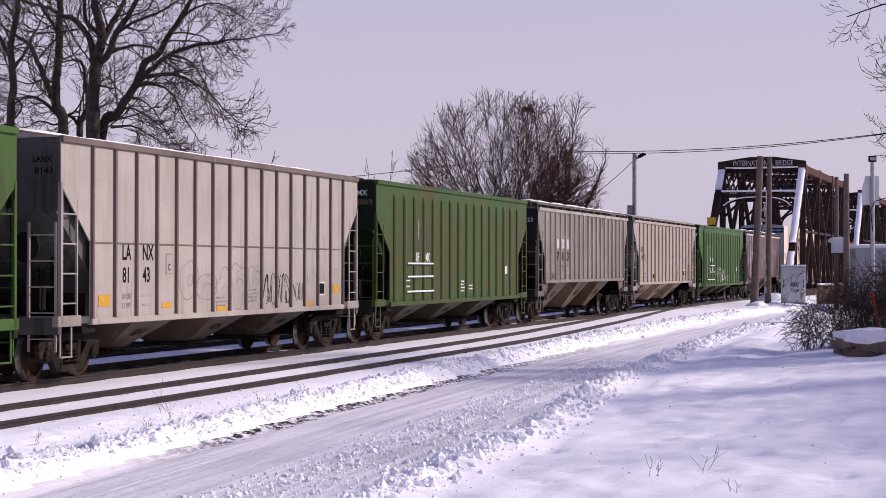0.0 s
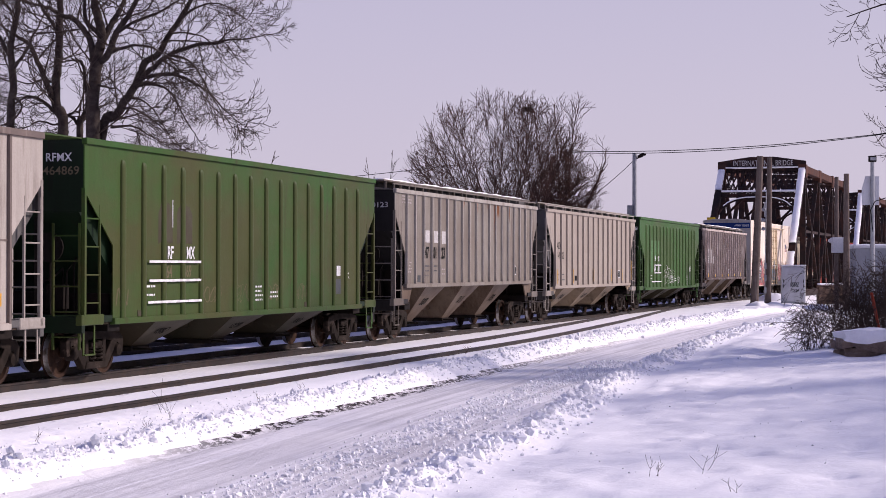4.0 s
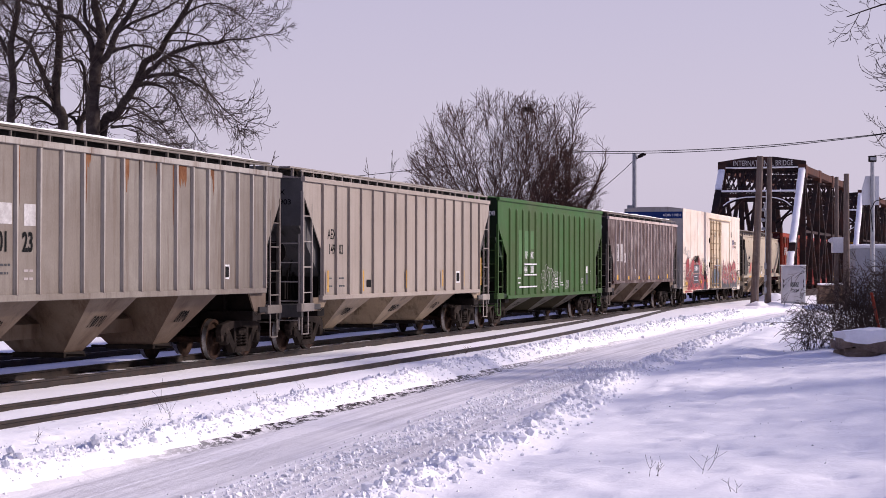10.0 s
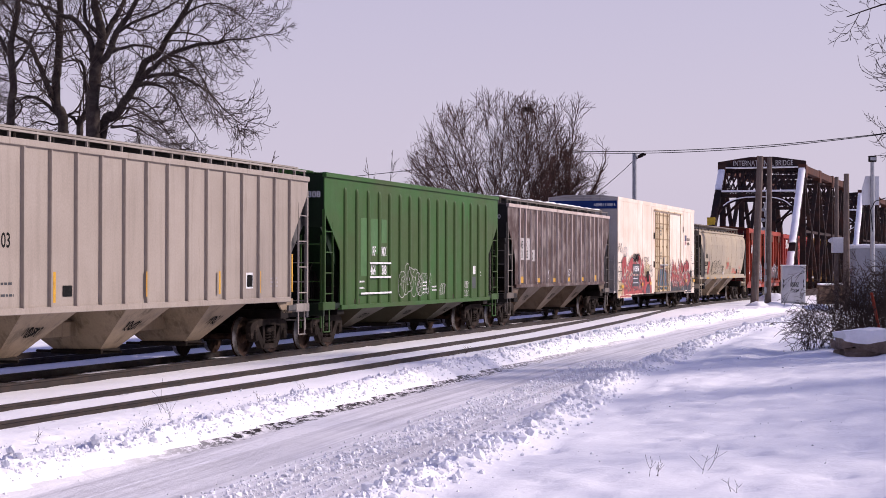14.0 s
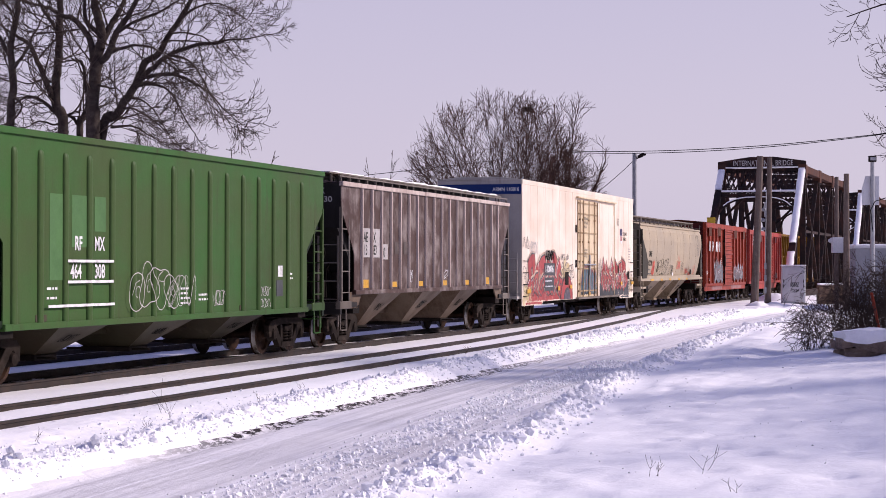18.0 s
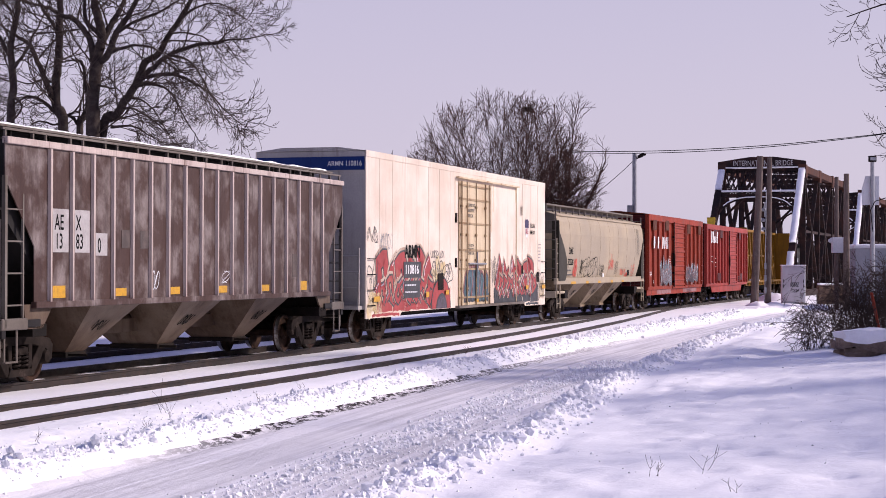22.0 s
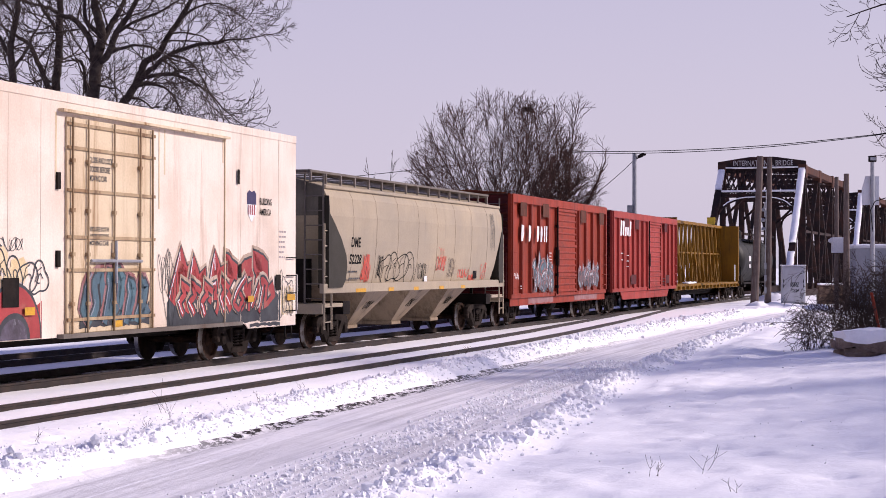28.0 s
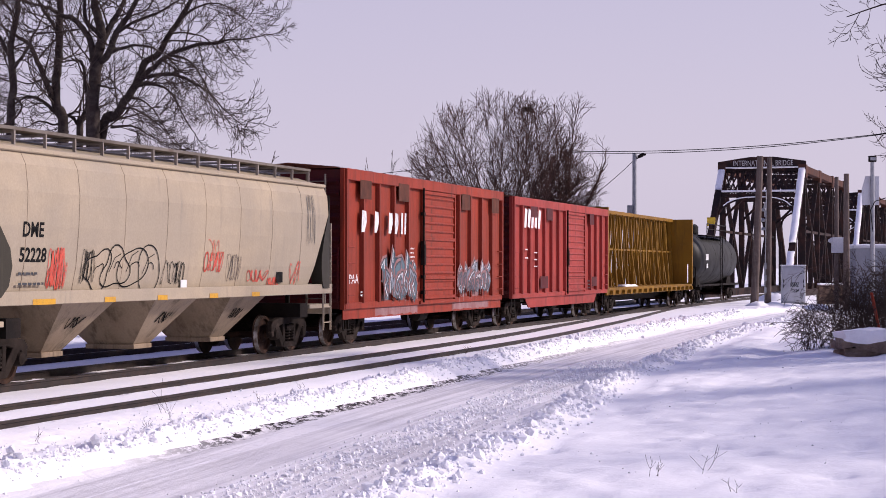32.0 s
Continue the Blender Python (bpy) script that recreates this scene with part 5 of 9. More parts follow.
def centrebeam(s, L, top, deck, tc):
    car = thing("centrebeam_flatcar", Matrix(), "empty yellow centrebeam flatcar with end bulkheads", "flatcar", "train")
    CARS.append((car, s, tc))
    h, y = L / 2, 1.45
    for e in (-1, 1):
        bm = bmesh.new()
        box(bm, *sorted((e * (h - 0.02), e * (h - 0.16))), -y, y, deck, top)
        bulk = part("bulkhead", bm, P_YELLOW11, car, "yellow bulkhead streaked with dirt", bevel=0.015)
        bm = bmesh.new()
        for i in range(6):
            z = deck + 0.35 + i * (top - deck - 0.5) / 5
            box(bm, *sorted((e * (h - 0.16), e * (h - 0.19))), -y + 0.05, y - 0.05, z, z + 0.05)
        for w in (-y, y):
            beam(bm, (e * (h - 0.09), w, deck), (e * (h - 0.09), w, top), 0.2, 0.1)
        part("bulkhead_frame", bm, P_YELLOW11, bulk)
    bm = bmesh.new()
    box(bm, -h, h, -y, y, deck - 0.06, deck)
    part("deck", bm, P_YELLOW11, car)
    for e in (-1, 1):
        bm = bmesh.new()
        box(bm, -h, h, *sorted((e * (y - 0.1), e * y)), deck - 0.32, deck - 0.06)
        part("side_sill", bm, P_YELLOW11, car, bevel=0.01)
    bm = bmesh.new()
    box(bm, -h + 0.1, h - 0.1, -0.42, 0.42, top - 0.16, top + 0.02)
    part("top_chord", bm, P_YELLOW11, car, bevel=0.02)
    n = 16
    for i in range(n + 1):
        x = -h + 0.25 + (L - 0.5) * i / n
        bm = bmesh.new()
        for w in (-0.2, 0.2):
            beam(bm, (x, w * 1.9, deck), (x, w, top - 0.15), 0.12, 0.14)
        part("post", bm, P_YELLOW11, car)
        if i < n:
            bm = bmesh.new()
            x1 = x + (L - 0.5) / n
            a, b = (deck + 0.05, top - 0.2) if i % 2 else (top - 0.2, deck + 0.05)
            beam(bm, (x, 0, a), (x1, 0, b), 0.09, 0.1)
            part("diagonal", bm, P_YELLOW11, car)
            bm = bmesh.new()
            beam(bm, (x, -0.3, deck + 1.75), (x1, -0.3, deck + 1.75), 0.06, 0.08)
            part("strut", bm, P_YELLOW11, car)
    # winches and hooks along the deck edge
    bm = bmesh.new()
    lathe(bm, [(-y - 0.16, 0.05), (-y - 0.15, 0.10), (-y - 0.02, 0.10), (-y + 0.0, 0.05)], "y", 10)
    winch = finish(bm, "winch", P_YELLOW11)
    for i in range(17):
        o = part("winch", winch, P_YELLOW11, car)
        o.location = (-h + 0.7 + (L - 1.4) * i / 16, 0, deck - 0.2)
    bm = bmesh.new()
    box(bm, -h - 0.1, h + 0.1, -0.25, 0.25, 0.55, 1.0)
    prism(bm, [(-6.5, deck - 0.3), (6.5, deck - 0.3), (5.0, 0.52), (-5.0, 0.52)], -0.5, 0.5)
    for e in (-1, 1):
        box(bm, *sorted((e * (tc / 2 - 0.3), e * (tc / 2 + 0.3))), -1.3, 1.3, 0.78, 0.98)
    part("underframe", bm, UNDER, car)
    snow_strip(car, -h + 5, -h + 8, -1.3, -0.8, deck, 0.1, 5)
    add_truck(car, -tc / 2)
    add_truck(car, tc / 2)
    add_draft(car, h, L / 2 + 0.6)
    return car


c11 = centrebeam(223.8, 22.0, 4.72, 1.18, 17.6)


def tank_car(s, L, tc):
    car = thing("tank_car", Matrix(), "dark grey tank car with a platform round its dome", "tank car", "train")
    CARS.append((car, s, tc))
    h, r, zc = L / 2, 1.5, 2.58
    bm = bmesh.new()
    lathe(bm, [(-h, 0.3), (-h + 0.12, 0.85), (-h + 0.36, 1.25), (-h + 0.7, 1.45), (-h + 0.95, r), (h - 0.95, r), (h - 0.7, 1.45), (h - 0.36, 1.25), (h - 0.12, 0.85), (h, 0.3)], "x", 40, (0, 0, zc))
    part("shell", bm, P_TANK12, car, smooth=True)
    bm = bmesh.new()
    for x in (-4.6, -1.6, 1.6, 4.6):
        lathe(bm, [(x - 0.03, r + 0.008), (x + 0.03, r + 0.008)], "x", 40, (0, 0, zc))
    part("weld_band", bm, P_TANK12, car, smooth=True)
    bm = bmesh.new()
    lathe(bm, [(zc + r - 0.1, 0.55), (zc + r + 0.42, 0.55), (zc + r + 0.55, 0.4)], "z", 20, (-2.2, 0, 0))
    part("dome", bm, P_TANK12, car, smooth=True)
    bm = bmesh.new()
    for w in (-1, 1):
        box(bm, -3.6, 3.6, *sorted((w * 0.75, w * 1.3)), zc + r - 0.16, zc + r - 0.11)
        for x in (-3.5, -1.2, 1.2, 3.5):
            beam(bm, (x, w * 1.28, zc + r - 0.4), (x, w * 1.28, zc + r + 0.55), 0.05, 0.05)
        for z in (0.25, 0.55):
            beam(bm, (-3.5, w * 1.28, zc + r + z), (3.5, w * 1.28, zc + r + z), 0.05, 0.05)
    part("platform", bm, UNDER, car)
    bm = bmesh.new()
    for e in (-1, 1):
        box(bm, *sorted((e * (h - 2.6), e * (h + 0.5))), -1.4, 1.4, 0.98, 1.1)
        prism(bm, [(e * (h - 2.8), 1.0), (e * (h - 0.9), 1.0), (e * (h - 1.1), 1.75), (e * (h - 2.4), 1.45)], -1.1, 1.1)
        box(bm, *sorted((e * (tc / 2 - 0.3), e * (tc / 2 + 0.3))), -1.4, 1.4, 0.8, 1.0)
        box(bm, *sorted((e * (h - 2.8), e * (h + 0.5))), -0.22, 0.22, 0.7, 1.0)
        for w in (-1.38, 1.38):
            beam(bm, (e * (h + 0.45), w, 1.1), (e * (h + 0.45), w, 2.1), 0.05, 0.05)
        beam(bm, (e * (h + 0.45), -1.38, 2.1), (e * (h + 0.45), 1.38, 2.1), 0.05, 0.05)
    for w in (-1, 1):
        beam(bm, (-h, w * 1.46, 1.06), (h, w * 1.46, 1.06), 0.06, 0.12)
    part("underframe", bm, UNDER, car)
    bm = bmesh.new()
    ladder(bm, -0.3, 0.3, -1.58, 0.5, zc + r - 0.1, 9)
    part("ladder", bm, UNDER, car)
    plates(car, [(-5.2, 2.5, 0.9, 0.35), (-5.0, 2.05, 0.5, 0.25)], -1.505, LETTER_WHITE)
    add_truck(car, -tc / 2)
    add_truck(car, tc / 2)
    add_draft(car, h + 0.5, L / 2 + 1.2)
    return car


c12 = tank_car(244.3, 15.0, 12.6)


# ---- markings and graffiti on the cars ----
G_RED = material("graffiti_red", (0.38, 0.052, 0.05), 0.5, second=(0.29, 0.04, 0.038), amount=0.55, size=1.8, third=(0.36, 0.12, 0.085), amount3=0.35, stretch=(1.5, 1.5, 2), streak=(0.16, 0.03, 0.03), amount4=0.4)
G_DARK = material("graffiti_dark", (0.05, 0.055, 0.06), 0.5, second=(0.03, 0.03, 0.035), amount=0.5, size=2.0)
G_GREY = material("graffiti_grey", (0.22, 0.25, 0.29), 0.5, second=(0.14, 0.17, 0.22), amount=0.5, size=2.0)
G_WHITE = material("graffiti_white", (0.68, 0.69, 0.72), 0.5, second=(0.5, 0.52, 0.56), amount=0.5, size=3.0)
G_CREAM = material("graffiti_cream", (0.62, 0.48, 0.26), 0.5, second=(0.66, 0.56, 0.38), amount=0.5, size=2.0)
G_TEAL = material("graffiti_teal", (0.08, 0.15, 0.18), 0.5, second=(0.05, 0.08, 0.11), amount=0.5, size=2.0)
G_ORANGE = material("graffiti_orange_red", (0.62, 0.10, 0.06), 0.5, second=(0.5, 0.08, 0.06), amount=0.4, size=3.0)
G_TAN = material("graffiti_tan", (0.40, 0.29, 0.21), 0.6, second=(0.52, 0.42, 0.33), amount=0.5, size=1.5, third=(0.22, 0.10, 0.07), amount3=0.4, stretch=(3, 3, 1))
G_RUSTPATCH = material("rust_brown_patch", (0.12, 0.045, 0.03), 0.8, second=(0.08, 0.035, 0.025), amount=0.5, size=2.5, streak=(0.05, 0.025, 0.02))
G_PLUM = material("graffiti_plum", (0.12, 0.10, 0.14), 0.5, second=(0.05, 0.04, 0.05), amount=0.6, size=2.5, third=(0.30, 0.30, 0.34), amount3=0.3, stretch=(5, 5, 2))
G_MIST = material("graffiti_mist", (0.24, 0.11, 0.11), 0.6, second=(0.30, 0.17, 0.17), amount=0.5, size=2.0, third=(0.2, 0.06, 0.05), amount3=0.5, stretch=(4, 4, 0.7))
G_FAINT = material("faint_line", (0.33, 0.29, 0.28), 0.6, second=(0.38, 0.34, 0.33), amount=0.5, size=3.0)
G_SMUDGE = material("smudged_line", (0.22, 0.19, 0.18), 0.7, second=(0.32, 0.28, 0.27), amount=0.5, size=4.0)
G_PALEGREEN = material("pale_green_patch", (0.062, 0.155, 0.045), 0.6, second=(0.05, 0.13, 0.038), amount=0.5, size=1.5)
G_BROWNPATCH = material("brown_patch", (0.06, 0.05, 0.035), 0.7, second=(0.075, 0.07, 0.045), amount=0.5, size=1.5)
RUST = material("rust_stain", (0.14, 0.055, 0.025), 0.85, second=(0.22, 0.11, 0.055), amount=0.5, size=3.0, third=(0.09, 0.04, 0.02), amount3=0.3, stretch=(6, 6, 0.6))
FADED_TEXT = material("faded_letters", (0.16, 0.13, 0.08), 0.7, second=(0.12, 0.1, 0.06), amount=0.5, size=4.0)
G_SOOT = material("soot_patch", (0.09, 0.075, 0.07), 0.7, second=(0.14, 0.11, 0.10), amount=0.5, size=3.0)
G_NAVY = material("emblem_navy", (0.035, 0.028, 0.085), 0.5, second=(0.05, 0.04, 0.10), amount=0.4, size=5.0)
G_CHALK = material("chalky_white", (0.55, 0.54, 0.53), 0.7, second=(0.40, 0.38, 0.37), amount=0.6, size=5.0, streak=(0.2, 0.17, 0.15), amount4=0.5)
PATCH_GREY = material("grey_patch", (0.42, 0.40, 0.39), 0.6, second=(0.34, 0.31, 0.30), amount=0.5, size=2.5)


def jagged(car, x0, x1, z0, z1, y, mat, seed, teeth=14, depth=0.25, name="graffiti", label="sprayed graffiti", skew=0.0):
    """A flat field of paint with a spiky upper edge."""
    rnd = random.Random(seed)
    bm = bmesh.new()
    lo, hi = [], []
    for i in range(teeth * 2 + 1):
        t = i / (teeth * 2)
        x = x0 + (x1 - x0) * t
        top = z1 - (z1 - z0) * depth * (rnd.random() if i % 2 else rnd.random() * 0.35) - (z1 - z0) * 0.25 * (abs(2 * t - 1) ** 4)
        lo.append(bm.verts.new((x, y, z0 + 0.05 * rnd.random() * (i not in (0, teeth * 2)))))
        hi.append(bm.verts.new((x + skew * rnd.uniform(-0.1, 0.1), y, top)))
    for i in range(teeth * 2):
        bm.faces.new((lo[i], lo[i + 1], hi[i + 1], hi[i]))
    return part(name, bm, mat, car, label)


GLYPHS = (
    ((0, 0), (0.3, 0.7), (0.1, 1.0), (0.6, 0.85), (0.45, 0.1), (1.0, 0.35)),
    ((0.1, 0.2), (0.5, 1.1), (0.55, 0.4), (0.9, 0.9), (0.75, 0.0)),
    ((0, 0.8), (0.5, 1.0), (0.35, 0.5), (0.8, 0.6), (0.5, 0.0)),
    ((0.9, 1.05), (0.4, 0.75), (0.15, 0.3), (0.6, 0.05), (0.9, 0.4), (0.55, 0.6)),
    ((0.0, 0.1), (0.35, 0.35), (0.2, 0.9), (0.75, 1.05), (0.85, 0.5), (1.1, 0.05)),
    ((0.5, 0.0), (0.1, 0.45), (0.55, 0.7), (0.25, 1.1), (0.95, 0.8)),
)


def letters(car, x0, x1, z0, z1, y, n, fill, edge, shine, seed, name="graffiti", fat=0.30):
    """A row of fat interlocking sprayed shapes with dark edges and pale shines."""
    rnd = random.Random(seed)
    w = (x1 - x0) / n
    for i in range(n):
        fills, edges, shines, glow = bmesh.new(), bmesh.new(), bmesh.new(), bmesh.new()
        g = GLYPHS[rnd.randrange(len(GLYPHS))]
        ox, oz = x0 + w * i - w * 0.1, z0 + rnd.uniform(0, 0.1) * (z1 - z0)
        sx, sz, lean = w * rnd.uniform(1.0, 1.3), (z1 - z0) * rnd.uniform(0.78, 1.0), rnd.uniform(-0.25, 0.35) * w
        pts = []
        for (a, b), (c, d) in zip(g, g[1:]):
            for k in range(4):
                t = k / 4
                u, v = a + (c - a) * t, b + (d - b) * t
                pts.append((ox + u * sx + lean * v + rnd.uniform(-0.02, 0.02), oz + v * sz + rnd.uniform(-0.02, 0.02)))
        pts.append((ox + g[-1][0] * sx + lean * g[-1][1], oz + g[-1][1] * sz))
        f = fat * rnd.uniform(0.85, 1.15) * (z1 - z0) / 1.5
        yy = y - 0.0024 * (i % 3)
        stroke(glow, [(px - 0.02, pz + 0.04) for px, pz in pts], f + 0.19, yy + 0.0012)
        stroke(edges, pts, f + 0.11, yy)
        stroke(fills, pts, f, yy - 0.0008)
        stroke(shines, [(px - f * 0.33, pz + f * 0.2) for px, pz in pts[:rnd.randint(4, 8)]], 0.035, yy - 0.0016)
        a = part(name, fills, fill, car, "sprayed graffiti lettering")
        part("graffiti_edge", edges, edge, a)
        part("graffiti_shine", shines, shine, a)
        part("graffiti_glow", glow, G_TAN if fill is G_RED else G_MIST, a)


def bubbles(car, x0, z0, w, h, n, mat, y, seed, width=0.03):
    """Outlined fat sprayed shapes, one overlapping the next, with small inner loops."""
    rnd = random.Random(seed)
    bm = bmesh.new()
    for i in range(n):
        cx, cz = x0 + w * (i + 0.5) / n, z0 + h * rnd.uniform(0.42, 0.58)
        rx, rz, lean = w / n * rnd.uniform(0.55, 0.8), h * rnd.uniform(0.36, 0.54), rnd.uniform(-0.3, 0.4)
        lobes, ph = rnd.choice((2, 3, 3)), rnd.uniform(0, math.tau)
        loop = []
        for k in range(29):
            t = math.tau * k / 28
            q = 1 + 0.22 * math.sin(lobes * t + ph)
            loop.append((cx + rx * q * math.cos(t) + lean * rz * math.sin(t) * 0.5, cz + rz * q * math.sin(t)))
        stroke(bm, loop, width, y - 0.0008 * i)
        stroke(bm, [(cx + (px - cx) * 0.3 + rx * 0.1, cz + (pz - cz) * 0.28) for px, pz in loop[:rnd.choice((15, 22, 29))]], width * 0.8, y - 0.0008 * i)
        if rnd.random() < 0.6:
            stroke(bm, [(cx - rx * 0.5, cz - rz * 0.2), (cx - rx * 0.15, cz + rz * 0.55), (cx + rx * 0.3, cz + rz * 0.75)], width * 0.7, y - 0.0008 * i)
    return part("graffiti", bm, mat, car, "outlined sprayed graffiti")


SY = -1.557
# car 1: grey-white
for w_, x_, z_ in (("LA", -5.63, 2.23), ("NX", -4.75, 2.23), ("81", -5.61, 1.79), ("43", -4.73, 1.79)):
    write(w_, x_, z_, 0.30, c1, LETTER_BLACK, SY, squeeze=0.8, bold=0.035)
write("LANX", -8.06, 3.98, 0.12, c1, LETTER_BLACK, -0.98, end=True, width=0.40)
write("8143", -8.06, 3.77, 0.12, c1, LETTER_BLACK, -1.02, end=True, width=0.37)
for w_, x_, z_ in (("LD LMT", -5.62, 1.47), ("LT WT", -5.62, 1.29)):
    write(w_, x_, z_, 0.11, c1, G_SMUDGE, SY - 0.004, squeeze=0.8)
write("C", -3.6, 2.02, 0.14, c1, LETTER_BLACK, SY - 0.008)
plates(c1, [(-6.6, 1.34, 0.46, 0.22), (-3.86, 1.26, 0.46, 0.11), (-1.14, 1.13, 0.56, 0.11), (4.25, 1.14, 0.5, 0.11), (6.15, 1.42, 0.5, 0.22)], SY, MARK_ORANGE, "reflective_plate")
plates(c1, [(5.15, 1.38, 0.42, 0.34)], SY, LETTER_WHITE, "inspection_panel")
plates(c1, [(5.19, 1.42, 0.34, 0.26)], SY - 0.005, LETTER_BLACK, "inspection_panel")
plates(c1, [(4.35, 1.62, 0.28, 0.36)], SY, G_FAINT, "card_holder")
for i_, x_ in enumerate((-2.85, -1.95, -1.05, -0.2, 0.72)):
    bubbles(c1, x_, 1.22, 0.62, 1.05 - 0.12 * (i_ % 3), 1, G_SMUDGE, SY - 0.002, 70 + i_, 0.02)
plates(c1, [(-3.68, 1.94, 0.3, 0.42)], SY + 0.001, G_SMUDGE, "stencil_frame")
plates(c1, [(-3.66, 1.96, 0.26, 0.38)], SY - 0.002, P_WHITE1, "stencil_field")
tag_paint(c1, 1.52, 1.2, 0.75, 0.75, 3, LETTER_BLACK, SY, 75, 0.04)
tag_paint(c1, 2.42, 1.2, 0.75, 0.75, 3, LETTER_BLACK, SY, 76, 0.04)
tag_paint(c1, 3.4, 1.25, 0.6, 0.5, 3, G_DARK, SY, 77, 0.03)
small_print(c1, -4.74, 1.5, 0.5, 1, G_FAINT, SY, 2)
small_print(c1, -4.74, 1.32, 0.5, 1, G_FAINT, SY, 3)
small_print(c1, -1.14, 1.4, 0.6, 3, G_SMUDGE, SY, 4)
small_print(c1, 0.6, 1.55, 0.6, 4, G_SMUDGE, SY, 5)
small_print(c1, 6.1, 2.0, 0.5, 3, G_FAINT, SY, 6)
bm = bmesh.new()
box(bm, -6.85, 6.85, -1.572, -1.552, 2.53, 2.555)
part("weld_seam", bm, P_RIB1, c1)
# car 2: olive
for car_, pale in ((c2, False), (c5, True)):
    m_ = LETTER_WHITE
    ty_ = SY - 0.008
    write("RF", -4.76 if not pale else -4.68, 2.26 if not pale else 2.40, 0.26, car_, m_, ty_, squeeze=0.75, bold=0.03)
    write("MX", -3.84 if not pale else -3.91, 2.26 if not pale else 2.40, 0.26, car_, m_, ty_, squeeze=0.75, bold=0.03)
    plates(car_, [(-5.7 if not pale else -5.04, 2.17, 2.47 if not pale else 1.8, 0.05), (-5.7 if not pale else -5.04, 1.79, 2.47 if not pale else 1.8, 0.05), (-5.75, 1.36, 2.55, 0.05)], SY - 0.062, m_, "white_bar")
    small_print(car_, -5.7, 1.68, 0.5, 2, m_, SY, 8, 0.17)
    small_print(car_, -0.1, 1.62, 0.5, 4, m_, SY, 9, 0.1)
    small_print(car_, 0.8, 1.48, 0.5, 2, m_, SY, 10, 0.1)
    small_print(car_, 5.9, 1.9, 0.4, 2, m_, SY, 11, 0.1)
    plates(car_, [(5.3, 1.86, 0.28, 0.26)], SY, LETTER_WHITE, "card_holder")
    plates(car_, [(5.2, 1.4, 0.4, 0.38)], SY, G_DARK, "inspection_panel")
    plates(car_, [(-6.1, 1.12, 0.4, 0.12), (3.0, 1.12, 0.35, 0.12)], SY, G_BROWNPATCH, "reflective_plate")
write("464", -4.93, 1.87, 0.26, c2, FADED_TEXT, SY, squeeze=0.75)
write("869", -3.98, 1.88, 0.26, c2, FADED_TEXT, SY, squeeze=0.75)
write("464", -4.84, 1.88, 0.27, c5, LETTER_WHITE, SY - 0.008, squeeze=0.75, bold=0.03)
write("308", -3.91, 1.88, 0.27, c5, LETTER_WHITE, SY - 0.008, squeeze=0.75, bold=0.03)
write("RFMX", -8.31, 4.05, 0.16, c2, LETTER_WHITE, -0.75, end=True, width=0.55)
write("464869", -8.31, 3.8, 0.16, c2, FADED_TEXT, -0.7, end=True, width=0.75)
write("464308", -8.36, 3.85, 0.16, c5, LETTER_WHITE, -0.75, end=True, width=0.7)
jagged(c2, -5.17, -4.5, 2.55, 3.4, SY + 0.0005, G_BROWNPATCH, 3, 5, 0.1, "paint_patch", "brown overpainted patch")
jagged(c2, -4.3, -3.54, 2.55, 3.4, SY + 0.0005, G_BROWNPATCH, 4, 5, 0.1, "paint_patch", "brown overpainted patch")
plates(c2, [(-4.52, 2.9, 0.03, 0.55)], SY - 0.002, LETTER_WHITE, "white_bar")
plates(c5, [(-5.6, 1.85, 0.5, 1.55), (-4.78, 2.45, 0.6, 0.95), (-3.9, 2.75, 0.45, 0.65)], SY + 0.003, G_PALEGREEN, "paint_patch")
bubbles(c5, -2.5, 1.25, 2.1, 0.8, 4, G_CHALK, SY - 0.062, 55, 0.018)
tag_paint(c5, -0.75, 1.25, 1.2, 0.7, 3, G_CHALK, SY - 0.062, 56, 0.022)
tag_paint(c5, 1.5, 1.25, 0.75, 0.35, 4, G_CHALK, SY - 0.01, 57, 0.022)
tag_paint(c5, 4.2, 1.15, 0.6, 0.22, 4, G_CHALK, SY - 0.01, 58, 0.022)
tag_paint(c5, 4.2, 1.42, 0.6, 0.22, 4, G_CHALK, SY - 0.01, 59, 0.022)
for k_, (x_, w_) in enumerate(((-7.0, 0.8), (-3.0, 1.6), (-1.2, 1.4), (0.6, 1.5), (2.4, 1.2))):
    tag_paint(c2, x_, 1.3, w_ * 0.6, 0.4, 3, FADED_TEXT, SY, 60 + k_, 0.03)
